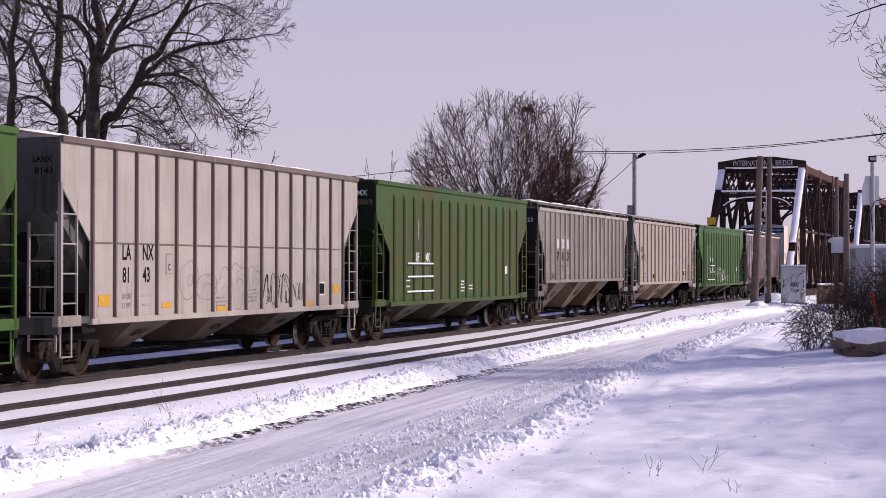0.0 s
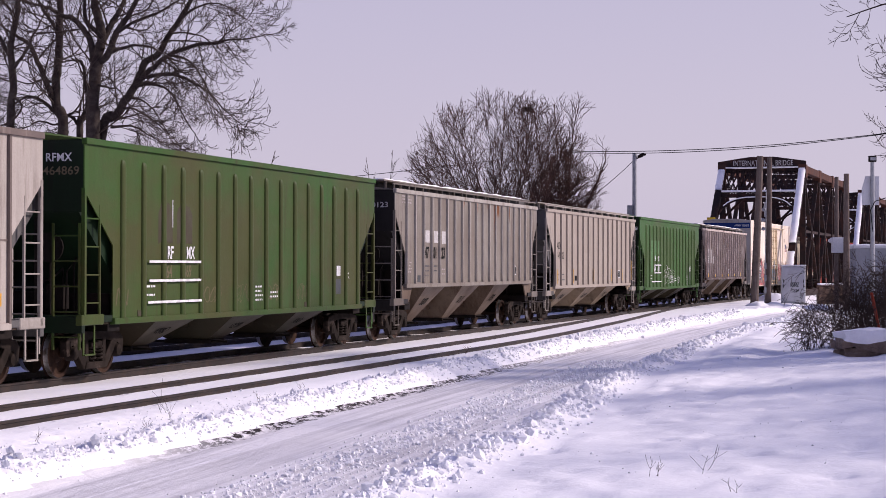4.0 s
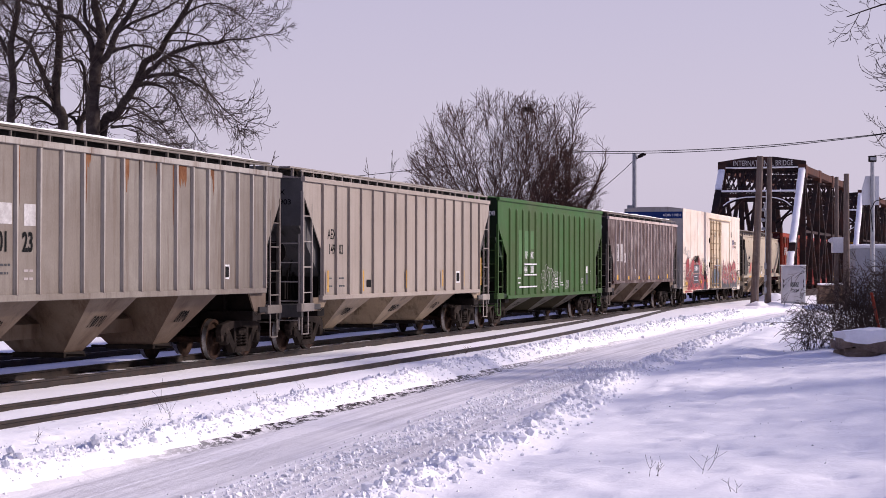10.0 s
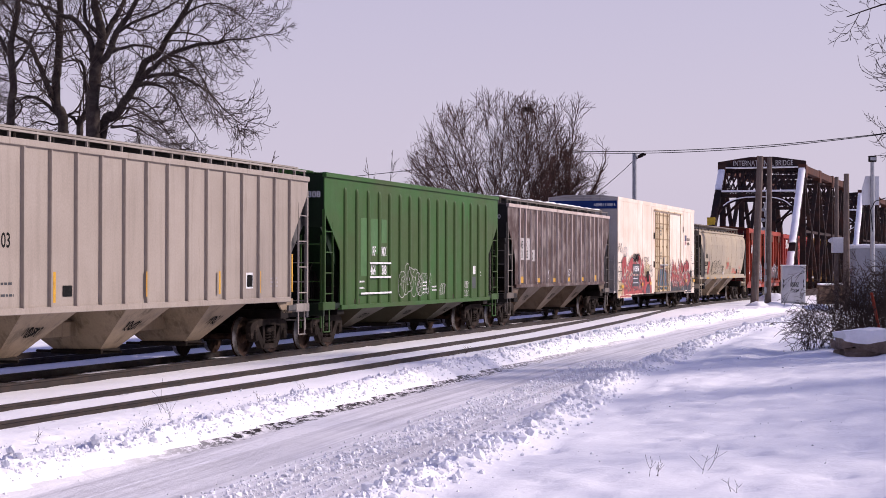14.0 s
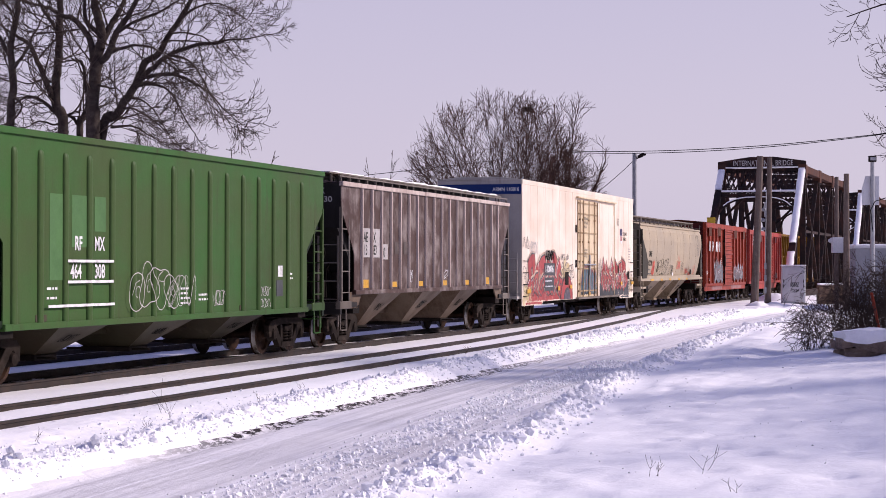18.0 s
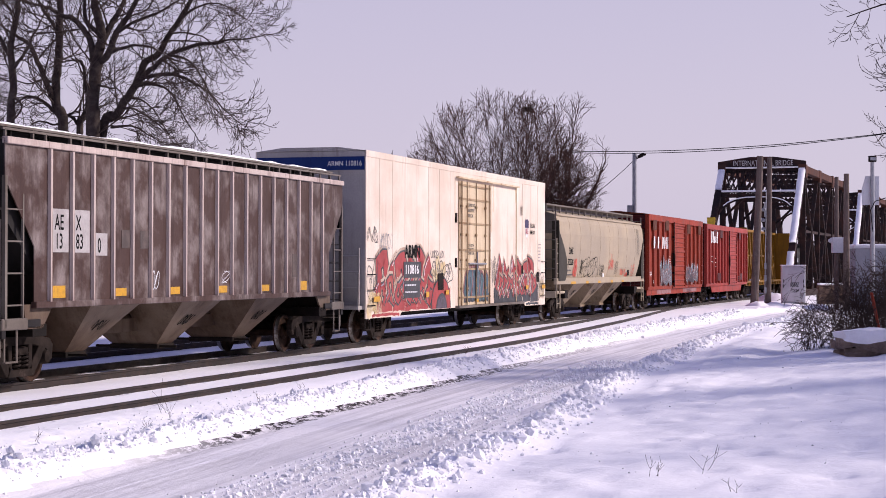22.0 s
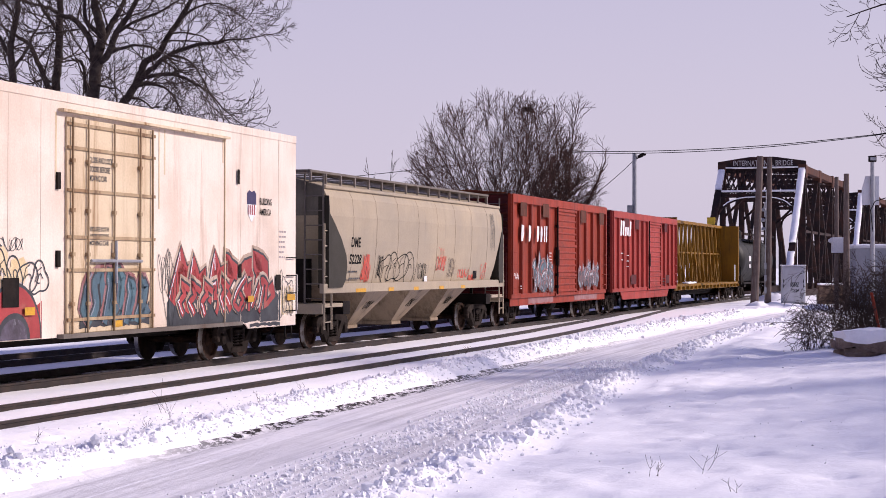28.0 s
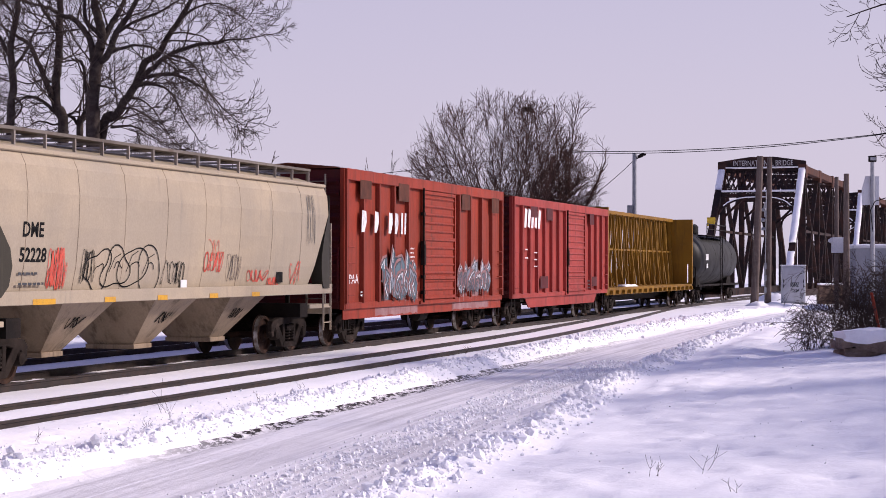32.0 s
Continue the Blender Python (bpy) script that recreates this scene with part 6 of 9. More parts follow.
# car 3: rust streaks, numbers over white patches
for w_, x_ in (("47", -5.45), ("01", -4.62), ("23", -3.78)):
    write(w_, x_, 2.36, 0.34, c3, LETTER_BLACK, SY - 0.006, squeeze=0.8, bold=0.045)
plates(c3, [(-5.4, 2.82, 0.42, 0.36), (-4.55, 2.82, 0.42, 0.36), (-3.72, 2.8, 0.4, 0.38)], SY + 0.001, G_CHALK, "white_patch")
write("470123", -8.26, 3.78, 0.15, c3, G_CHALK, -0.6, end=True, width=0.75)
rr = random.Random(9)
for x_, len_, w_ in ((-4.85, 0.62, 0.16), (-4.0, 0.25, 0.1), (-1.5, 1.1, 0.09), (-1.42, 0.3, 0.16), (0.1, 0.7, 0.22), (0.75, 0.75, 0.22), (1.5, 0.4, 0.1), (2.55, 0.6, 0.42), (3.2, 0.35, 0.18), (4.05, 0.3, 0.3), (4.3, 0.7, 0.09), (-4.8, 1.4, 0.05), (-3.9, 1.2, 0.04), (2.3, 1.5, 0.05)):
    bm = bmesh.new()
    n_ = 7
    lo_ = [bm.verts.new((x_ + w_ * i_ / n_, SY - 0.001, 4.18 - len_ * rr.uniform(0.35, 1.0) * (0.5 if i_ in (0, n_) else 1))) for i_ in range(n_ + 1)]
    hi_ = [bm.verts.new((x_ + w_ * i_ / n_, SY - 0.001, 4.185)) for i_ in range(n_ + 1)]
    for i_ in range(n_):
        bm.faces.new((lo_[i_], lo_[i_ + 1], hi_[i_ + 1], hi_[i_]))
    part("rust_streak", bm, RUST, c3, "brown rust streak")
small_print(c3, -7.6, 4.1, 0.9, 3, G_FAINT, SY, 21, 0.09)
small_print(c3, -7.1, 2.2, 0.4, 4, G_FAINT, SY, 22, 0.09)
small_print(c3, -5.4, 2.1, 0.4, 3, G_DARK, SY, 23, 0.14)
small_print(c3, -4.55, 2.1, 0.4, 2, G_DARK, SY, 24, 0.14)
small_print(c3, -3.72, 2.0, 0.4, 2, G_FAINT, SY, 25, 0.14)
plates(c3, [(4.82, 1.82, 0.4, 0.32)], SY, LETTER_WHITE, "inspection_panel")
plates(c3, [(4.86, 1.86, 0.32, 0.24)], SY - 0.005, LETTER_BLACK, "inspection_panel")
plates(c3, [(-6.15, 1.65, 0.28, 0.2)], SY, G_DARK, "card_holder")
# car 4
write("AEX", -6.84, 2.80, 0.26, c4, LETTER_BLACK, SY, width=0.62)
write("149", -6.78, 2.42, 0.26, c4, LETTER_BLACK, SY, width=0.48)
write("03", -6.0, 2.42, 0.26, c4, LETTER_BLACK, SY, width=0.3)
write("AEX", -8.56, 3.86, 0.13, c4, LETTER_BLACK, -0.72, end=True, width=0.36)
write("14903", -8.56, 3.62, 0.13, c4, LETTER_BLACK, -0.72, end=True, width=0.52)
plates(c4, [(-7.0, 1.45, 0.09, 0.55), (-4.3, 1.45, 0.09, 0.55), (-0.55, 1.5, 0.09, 0.5), (3.0, 1.5, 0.09, 0.5), (5.3, 1.5, 0.09, 0.5), (7.3, 1.5, 0.09, 0.9)], SY - 0.055, MARK_ORANGE, "reflective_plate")
plates(c4, [(4.65, 1.6, 0.4, 0.36)], SY, LETTER_WHITE, "inspection_panel")
plates(c4, [(4.69, 1.64, 0.32, 0.27), (-3.85, 1.55, 0.35, 0.2)], SY - 0.005, LETTER_BLACK, "inspection_panel")
small_print(c4, -6.8, 1.78, 0.4, 2, G_DARK, SY, 31, 0.2)
small_print(c4, -6.0, 1.78, 0.5, 2, G_DARK, SY, 32, 0.2)
small_print(c4, 6.1, 1.8, 0.5, 3, G_FAINT, SY, 33, 0.09)
# car 6
plates(c6, [(-6.84, 2.35, 0.62, 0.78), (-6.03, 2.35, 0.62, 0.78), (-5.2, 2.3, 0.5, 0.42)], SY, PATCH_GREY, "paint_patch")
for w_, x_, z_ in (("AE", -6.74, 2.76), ("X", -5.95, 2.76), ("13", -6.72, 2.42), ("83", -5.95, 2.42), ("0", -5.1, 2.36)):
    write(w_, x_, z_, 0.28, c6, LETTER_BLACK, SY - 0.006, squeeze=0.75)
write("AEX", -8.46, 4.0, 0.15, c6, G_CHALK, -0.7, end=True, width=0.4)
write("13830", -8.46, 3.78, 0.15, c6, G_CHALK, -0.7, end=True, width=0.6)
plates(c6, [(-6.84 + 0.8135 * k_, 1.53, 0.5, 0.22 if k_ in (0, 15) else 0.15) for k_ in (0, 3, 6, 9, 12, 15)], SY - 0.003, MARK_ORANGE, "reflective_plate")
tag_paint(c6, -2.85, 1.6, 0.4, 0.45, 2, G_WHITE, SY, 61, 0.03)
tag_paint(c6, 0.75, 1.72, 0.35, 0.3, 1, G_WHITE, SY, 62, 0.03)
plates(c6, [(-4.1, 2.45, 0.5, 0.35), (-3.3, 2.45, 0.5, 0.35), (4.9, 1.85, 0.35, 0.55)], SY, G_SOOT, "paint_patch")
# refrigerator car
RY = -1.6
write("ARMN", -6.78, 2.36, 0.38, c7, LETTER_BLACK, RY - 0.014, width=1.4, bold=0.03)
plates(c7, [(-6.9, 1.78, 1.65, 0.46), (-6.85, 1.2, 1.5, 0.5)], RY - 0.012, G_DARK, "black_panel")
write("110816", -6.8, 1.9, 0.26, c7, LETTER_WHITE, RY - 0.020, width=1.3, bold=0.03)
small_print(c7, -6.75, 1.55, 1.2, 2, G_WHITE, RY - 0.017, 41, 0.2)
write("ARMN 110816", -10.112, 4.81, 0.14, c7, LETTER_WHITE, -0.5, end=True, width=0.98)
letters(c7, -9.2, -4.0, 1.05, 2.35, RY - 0.001, 6, G_RED, G_DARK, G_WHITE, 101, fat=0.52)
letters(c7, -8.9, -4.3, 1.05, 1.75, RY - 0.0095, 8, G_RED, G_DARK, G_GREY, 115, fat=0.34)
letters(c7, 3.1, 8.6, 1.1, 2.25, RY - 0.001, 6, G_RED, G_DARK, G_WHITE, 102, fat=0.46)
letters(c7, 3.4, 8.4, 1.05, 1.8, RY - 0.0095, 9, G_RED, G_DARK, G_WHITE, 116, fat=0.26)
jagged(c7, -9.4, -2.2, 0.825, 1.75, RY + 0.003, G_RED, 103, 20, 0.5)
jagged(c7, -9.6, -7.25, 0.705, 0.83, RY + 0.0035, G_RED, 113, 8, 0.3)
jagged(c7, 2.9, 9.1, 0.825, 1.75, RY + 0.003, G_DARK, 104, 18, 0.5)
jagged(c7, 7.25, 9.1, 0.705, 0.83, RY + 0.0035, G_DARK, 114, 8, 0.3)
# red dome with dark arcs at the end of the lettering
for k_, (rx_, rz_, m_) in enumerate(((1.12, 0.98, G_DARK), (1.06, 0.92, G_RED), (0.62, 0.46, G_DARK), (0.5, 0.36, G_PLUM))):
    bm = bmesh.new()
    bm.faces.new([bm.verts.new((-3.15 + rx_ * math.cos(a_) * (1.0 if math.cos(a_) < 0 else 0.82), RY - 0.015 - 0.001 * k_, 0.84 + rz_ * math.sin(a_))) for a_ in np.linspace(math.pi, 0, 17)])
    part("graffiti", bm, m_, c7, "sprayed dome shape")
bubbles(c7, -4.2, 1.55, 2.1, 0.75, 5, G_DARK, RY - 0.006, 117, 0.03)
bubbles(c7, -9.95, 0.85, 0.75, 1.5, 2, G_DARK, RY - 0.006, 118, 0.025)
bubbles(c7, 2.75, 1.0, 0.5, 1.3, 2, G_DARK, RY - 0.006, 119, 0.02)
bubbles(c7, 8.9, 0.95, 1.0, 0.95, 3, G_DARK, RY - 0.006, 120, 0.02)
for i_ in range(9):
    rnd_ = random.Random(200 + i_)
    bm = bmesh.new()
    cx_, cz_ = (-4.0 + i_ * 0.22, rnd_.uniform(1.8, 2.35)) if i_ < 6 else (-9.85 + (i_ - 6) * 0.2, rnd_.uniform(0.9, 1.6))
    blob(bm, cx_, cz_, 0.2, 0.22, RY - 0.001 - 0.0005 * i_, rnd_, 7, 0.12)
    part("graffiti", bm, G_CREAM, c7, "cream sprayed bubble")
tag_paint(c7, -10.0, 2.75, 0.8, 0.45, 4, G_DARK, RY, 105, 0.025)
tag_paint(c7, -9.0, 2.55, 1.1, 0.5, 6, G_GREY, RY, 106, 0.025)
tag_paint(c7, -4.3, 2.35, 1.4, 0.25, 7, G_DARK, RY, 107, 0.02)
tag_paint(c7, -9.9, 0.8, 1.0, 0.6, 5, G_CREAM, RY - 0.01, 108, 0.05)
tag_paint(c7, 9.2, 0.9, 0.7, 0.8, 4, G_CREAM, RY, 109, 0.04)
tag_paint(c7, 2.5, 1.5, 0.5, 0.9, 3, G_DARK, RY, 110, 0.02)
jagged(c7, -0.9, 2.0, 0.95, 1.7, RY - 0.048, G_DARK, 111, 9, 0.8)
letters(c7, -0.8, 1.9, 0.98, 1.95, RY - 0.052, 6, G_TEAL, G_DARK, G_GREY, 112)
plates(c7, [(-9.6, 1.15, 0.5, 0.14), (-4.9, 1.2, 0.3, 0.16), (-2.9, 1.25, 0.35, 0.14), (7.0, 1.3, 0.35, 0.14), (9.4, 1.3, 0.5, 0.14), (0.4, 0.95, 0.4, 0.12)], RY - 0.058, MARK_ORANGE, "reflective_plate")
plates(c7, [(-3.6, 1.4, 0.55, 0.5), (6.46, 3.93, 0.12, 0.32), (6.55, 1.85, 0.14, 0.3), (8.75, 1.55, 0.3, 0.36)], RY - 0.03, UNDER, "vent_panel")
bm = bmesh.new()
prism(bm, [(7.07, 3.5), (7.07, 3.75), (7.2, 3.82), (7.34, 3.78), (7.48, 3.82), (7.6, 3.75), (7.6, 3.5)], RY - 0.006, RY)
part("emblem_top", bm, G_NAVY, c7, "dark blue head of a shield emblem")
bm = bmesh.new()
prism(bm, [(7.08, 3.5), (7.59, 3.5), (7.56, 3.28), (7.34, 3.1), (7.11, 3.28)], RY - 0.005, RY)
part("emblem_field", bm, LETTER_WHITE, c7, "striped red field of a shield emblem")
plates(c7, [(7.14 + i_ * 0.11, 3.27, 0.05, 0.22) for i_ in range(4)], RY - 0.006, G_RED, "emblem_stripe")
write("BUILDING", 7.8, 3.52, 0.15, c7, LETTER_BLACK, RY - 0.014, width=0.72)
write("AMERICA", 7.8, 3.28, 0.15, c7, LETTER_BLACK, RY - 0.014, width=0.68)
for i_, w_ in enumerate(("CLOSE AND LOCK", "DOORS BEFORE", "MOVING CAR")):
    write(w_, -0.55, 4.02 - i_ * 0.17, 0.11, c7, G_DARK, RY - 0.05, width=0.95 - 0.12 * i_)
for i_, w_ in enumerate(("SECURE BOTH", "HASPS BEFORE", "MOVING CAR")):
    write(w_, -0.55, 2.75 - i_ * 0.13, 0.085, c7, G_DARK, RY - 0.05, width=0.8)
small_print(c7, 9.0, 2.9, 0.5, 6, G_FAINT, RY, 42, 0.12)
# light dirt streaks below the door's rail
for i_, (x_, l_) in enumerate(((2.5, 1.6), (2.75, 0.9), (-1.75, 1.2), (5.7, 0.5))):
    bm = bmesh.new()
    box(bm, x_, x_ + 0.06, RY - 0.001, RY + 0.004, 4.85 - l_, 4.85)
    part("rust_streak", bm, P_DOOR7, c7)


# beige car: markings follow the bowed side
def bow(z):
    return float(np.interp(z, (1.6, 2.1, 2.8, 3.4, 3.87, 4.15), (1.40, 1.50, 1.56, 1.58, 1.53, 1.40)))


def drape(ob, off=0.012):
    for v in ob.data.vertices:
        v.co.y = -bow(v.co.z) - off + (v.co.y + 1.6) * 0.5
    return ob


for w_, x_, z_, h_, k_ in (("DME", -6.75, 2.62, 0.26, 0.75), ("52228", -6.8, 2.18, 0.25, 0.95)):
    ob_ = write(w_, x_, z_, h_, c8, LETTER_BLACK, 0, width=k_, bold=0.04)
    lean_ = math.atan2(bow(z_ + h_) - bow(z_), h_)
    ob_.matrix_basis = Matrix.Translation((x_, -bow(z_) - 0.005, z_)) @ Matrix.Rotation(lean_, 4, "X") @ Matrix.Translation((-x_, 0, -z_)) @ ob_.matrix_basis
write("DME", -8.53, 4.02, 0.12, c8, LETTER_BLACK, -0.15, end=True, width=0.32)
write("52228", -8.53, 3.83, 0.12, c8, LETTER_BLACK, -0.15, end=True, width=0.48)
drape(bubbles(c8, -4.2, 1.66, 2.9, 0.86, 4, LETTER_BLACK, -1.6, 121, 0.026))
for x_, z_, w_, h_, n_, m_, sd_, k_ in ((-5.75, 1.66, 0.62, 0.8, 6, G_ORANGE, 120, 0.045), (-5.75, 1.7, 0.66, 0.5, 5, G_ORANGE, 140, 0.03), (-4.5, 1.75, 0.5, 0.7, 4, LETTER_BLACK, 122, 0.03), (-1.0, 1.72, 1.0, 0.5, 6, LETTER_BLACK, 123, 0.028), (1.0, 1.95, 0.95, 0.5, 6, G_ORANGE, 124, 0.04), (1.15, 2.2, 0.5, 0.5, 2, G_ORANGE, 141, 0.03), (2.2, 1.75, 0.75, 0.65, 5, G_SOOT, 125, 0.026), (3.45, 1.75, 1.2, 0.28, 5, G_ORANGE, 126, 0.05), (4.7, 1.65, 0.7, 0.2, 6, G_ORANGE, 127, 0.04), (6.0, 1.65, 0.7, 0.6, 3, G_ORANGE, 128, 0.04), (7.0, 2.6, 0.5, 1.3, 3, G_DARK, 129, 0.03)):
    drape(tag_paint(c8, x_, z_, w_, h_, n_, m_, -1.6, sd_, k_))
plates(c8, [(-6.4, 1.42, 0.8, 0.1), (-3.7, 1.42, 0.45, 0.1), (-1.4, 1.42, 0.45, 0.1), (1.15, 1.42, 0.45, 0.1), (3.5, 1.42, 0.45, 0.1)], -1.566, MARK_ORANGE, "reflective_plate")
plates(c8, [(5.2, 1.72, 0.4, 0.3)], -1.47, LETTER_BLACK, "inspection_panel")
plates(c8, [(-0.1, 1.62, 0.3, 0.2)], -1.46, LETTER_WHITE, "white_patch")
small_print(c8, -6.8, 1.95, 0.9, 2, G_DARK, -1.5, 51, 0.18)
# dark rounded plate painted as the shaded recess at the beige car's corners
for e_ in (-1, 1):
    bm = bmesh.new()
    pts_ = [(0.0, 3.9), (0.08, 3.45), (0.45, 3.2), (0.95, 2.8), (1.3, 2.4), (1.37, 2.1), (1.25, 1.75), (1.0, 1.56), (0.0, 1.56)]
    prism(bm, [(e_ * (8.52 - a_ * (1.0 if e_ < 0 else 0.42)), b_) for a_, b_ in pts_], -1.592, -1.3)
    part("end_cover", bm, P_RECESS8, c8, "dark curved plate standing in for the shaded corner recess")

# red boxcars
BY = -1.533
for x_, w_ in ((-6.75, 0.42), (-5.7, 0.36), (-4.5, 0.36), (-3.95, 0.32), (-3.4, 0.14), (-3.1, 0.14)):
    bm = bmesh.new()
    prism(bm, [(x_, 3.02), (x_ + w_ * 0.55, 3.02), (x_ + w_, 3.3), (x_ + w_ * 0.9, 3.58), (x_ + w_ * 0.15, 3.6), (x_ + w_ * 0.05, 3.3)] if w_ > 0.3 else [(x_, 3.02), (x_ + w_, 3.02), (x_ + w_ * 1.3, 3.62), (x_ + w_ * 0.3, 3.62)], BY - 0.116, BY - 0.112)
    part("emblem", bm, LETTER_WHITE, c9, "plain white painted shape")
plates(c9, [(-6.85, 3.9, 0.9, 0.5), (-3.6, 3.95, 0.95, 0.5), (2.76, 3.9, 0.95, 0.5), (6.3, 3.9, 0.9, 0.5)], BY - 0.114, G_RUSTPATCH, "patch_plate")
write("PAA", -7.42, 1.66, 0.24, c9, LETTER_WHITE, BY - 0.004, width=0.75)
letters(c9, -4.9, -1.9, 1.15, 2.35, BY - 0.115, 6, G_TEAL, G_DARK, G_WHITE, 131, fat=0.26)
letters(c9, -4.8, -1.9, 1.25, 2.0, BY - 0.123, 7, G_GREY, G_DARK, G_WHITE, 135, fat=0.13)
letters(c9, 2.4, 6.0, 1.3, 2.2, BY - 0.115, 6, G_GREY, G_DARK, G_WHITE, 132, fat=0.28)
letters(c9, 2.5, 5.9, 1.3, 1.9, BY - 0.123, 8, G_PLUM, G_DARK, G_WHITE, 136, fat=0.14)
jagged(c9, -5.3, -1.5, 0.74, 1.55, BY - 0.001, G_MIST, 133, 12, 0.7)
jagged(c9, 2.1, 6.3, 0.74, 1.5, BY - 0.001, G_MIST, 134, 14, 0.7)
rd_ = random.Random(15)
for x_ in [-4.8 + 0.16 * i_ for i_ in range(20)] + [2.4 + 0.22 * i_ for i_ in range(16)]:
    bm = bmesh.new()
    z_ = rd_.uniform(1.3, 1.6)
    prism(bm, [(x_, z_), (x_ + rd_.uniform(0.015, 0.045), z_), (x_ + 0.012, z_ - rd_.uniform(0.2, 0.45))], BY - 0.0752, BY - 0.0745)
    part("paint_drip", bm, PATCH_GREY, c9)
small_print(c9, -5.2, 1.68, 0.9, 1, LETTER_WHITE, BY - 0.074, 62)
small_print(c9, -6.7, 1.4, 0.4, 2, LETTER_WHITE, BY - 0.074, 63)
small_print(c9, -2.4, 2.6, 0.4, 5, LETTER_WHITE, BY - 0.074, 64, 0.12)
for i_ in range(5):
    bm = bmesh.new()
    prism(bm, [(-6.6 + i_ * 0.5, 3.5 + 0.06 * (i_ % 2)), (-6.3 + i_ * 0.5, 3.5), (-6.12 + i_ * 0.5, 4.15), (-6.45 + i_ * 0.5, 4.2)], BY - 0.116, BY - 0.112)
    part("emblem", bm, LETTER_WHITE, c10, "plain white painted shape")
plates(c10, [(-5.6, 3.9, 0.95, 0.4), (-3.2, 3.85, 0.9, 0.45), (-4.2, 1.3, 1.2, 0.45), (4.2, 3.85, 0.8, 0.45), (4.6, 1.3, 0.9, 0.4)], BY - 0.114, P_RED_SHADE_PATCH, "patch_plate")
small_print(c10, -6.3, 2.7, 0.5, 2, LETTER_WHITE, BY - 0.074, 65, 0.3)
small_print(c10, -5.0, 2.6, 0.7, 3, LETTER_WHITE, BY - 0.074, 66, 0.25)
small_print(c10, 3.9, 1.5, 0.7, 3, G_DARK, BY - 0.074, 67, 0.14)
# straps hanging on the centrebeam car
rs_ = random.Random(5)
for i_ in range(14):
    bm = bmesh.new()
    x_ = -9.6 + i_ * 1.35
    pts_ = [(x_, -0.44, 4.6), (x_ + rs_.uniform(-0.2, 0.2), -0.5, 3.4), (x_ + rs_.uniform(-0.5, 0.5), -0.6, 2.3), (x_ + rs_.uniform(-0.4, 0.4), -0.8, 1.2)]
    pipe(bm, pts_, 0.03, 5)
    part("tie_down_cable", bm, P_YELLOW11, c11)
plates(c11, [(9.4, 1.25, 0.3, 1.0)], -1.46, LETTER_WHITE, "white_plate")


# rungs, posts and covers as pieces of their own
def split_loose(ob, name):
    me = ob.data
    near = [[] for _ in me.vertices]
    for e in me.edges:
        a, b = e.vertices
        near[a].append(b)
        near[b].append(a)
    mark = [-1] * len(near)
    n = 0
    for i in range(len(near)):
        if mark[i] < 0:
            stack, mark[i] = [i], n
            while stack:
                for j in near[stack.pop()]:
                    if mark[j] < 0:
                        mark[j] = n
                        stack.append(j)
            n += 1
    if n < 2:
        return
    islands = [([], [], {}) for _ in range(n)]
    for v in me.vertices:
        co, _, new_index = islands[mark[v.index]]
        new_index[v.index] = len(co)
        co.append(tuple(v.co))
    for p in me.polygons:
        co, faces, new_index = islands[mark[p.vertices[0]]]
        faces.append(tuple(new_index[v] for v in p.vertices))
    mat = me.materials[0]
    round_ = me.polygons[0].use_smooth
    for k, (co, faces, _) in enumerate(islands):
        piece = raw(name, co, faces, mat, round_)
        if k == 0:
            ob.data = piece
        else:
            part(name, piece, mat, ob)


PIECES = {"ladder": "rung", "end_ladder": "rung", "roof_rail": "rail_post", "roof_hatch": "hatch_cover", "sill_step": "step_strap", "small_print": "print_bar", "weld_seam": "seam", "underframe": "frame_member", "end_panel": "corrugation", "door_post": "post_piece"}
for car_, s_, tc_ in CARS:
    for ob_ in list(car_.children):
        key_ = ob_.name.split(".")[0]
        if key_ in PIECES and ob_.type == "MESH":
            split_loose(ob_, PIECES[key_])


# ---- truss bridge ----
def laced(bm, p, q, w, d, pitch=0.45, leaf=0.07):
    """A built-up member: two leaves joined by zigzag lacing on both faces. w across the bridge, d along the other way."""
    p, q = Vector(p), Vector(q)
    ax = (q - p).normalized()
    side = Vector((0, 1, 0))
    other = ax.cross(side).normalized()
    for e in (-1, 1):
        o = other * (d / 2 - leaf / 2) * e
        bar(bm, p + o, q + o, side, w, leaf)
    n = max(2, round((q - p).length / pitch))
    for i in range(n):
        a = p + (q - p) * (i / n)
        b = p + (q - p) * ((i + 1) / n)
        k = 1 if i % 2 else -1
        for f in (-1, 1):
            o = side * f * (w / 2 - 0.01)
            bar(bm, a + o + other * k * (d / 2 - 0.05), b + o - other * k * (d / 2 - 0.05), side, 0.015, 0.07)


def bar(bm, p, q, side, w, t):
    """A bar whose width w lies along side."""
    d = (q - p).normalized()
    up = d.cross(side).normalized()
    v = []
    for o in (p, q):
        for i, j in ((-1, -1), (1, -1), (1, 1), (-1, 1)):
            v.append(bm.verts.new(o + side * w / 2 * i + up * t / 2 * j))
    for f in ((3, 2, 1, 0), (4, 5, 6, 7), (0, 1, 5, 4), (1, 2, 6, 5), (2, 3, 7, 6), (3, 0, 4, 7)):
        bm.faces.new([v[i] for i in f])


PANEL, PANELS, TOP, HALF = 9.5, 5, 9.75, 3.08
SPAN = PANEL * PANELS
S_BRIDGE = 132.3


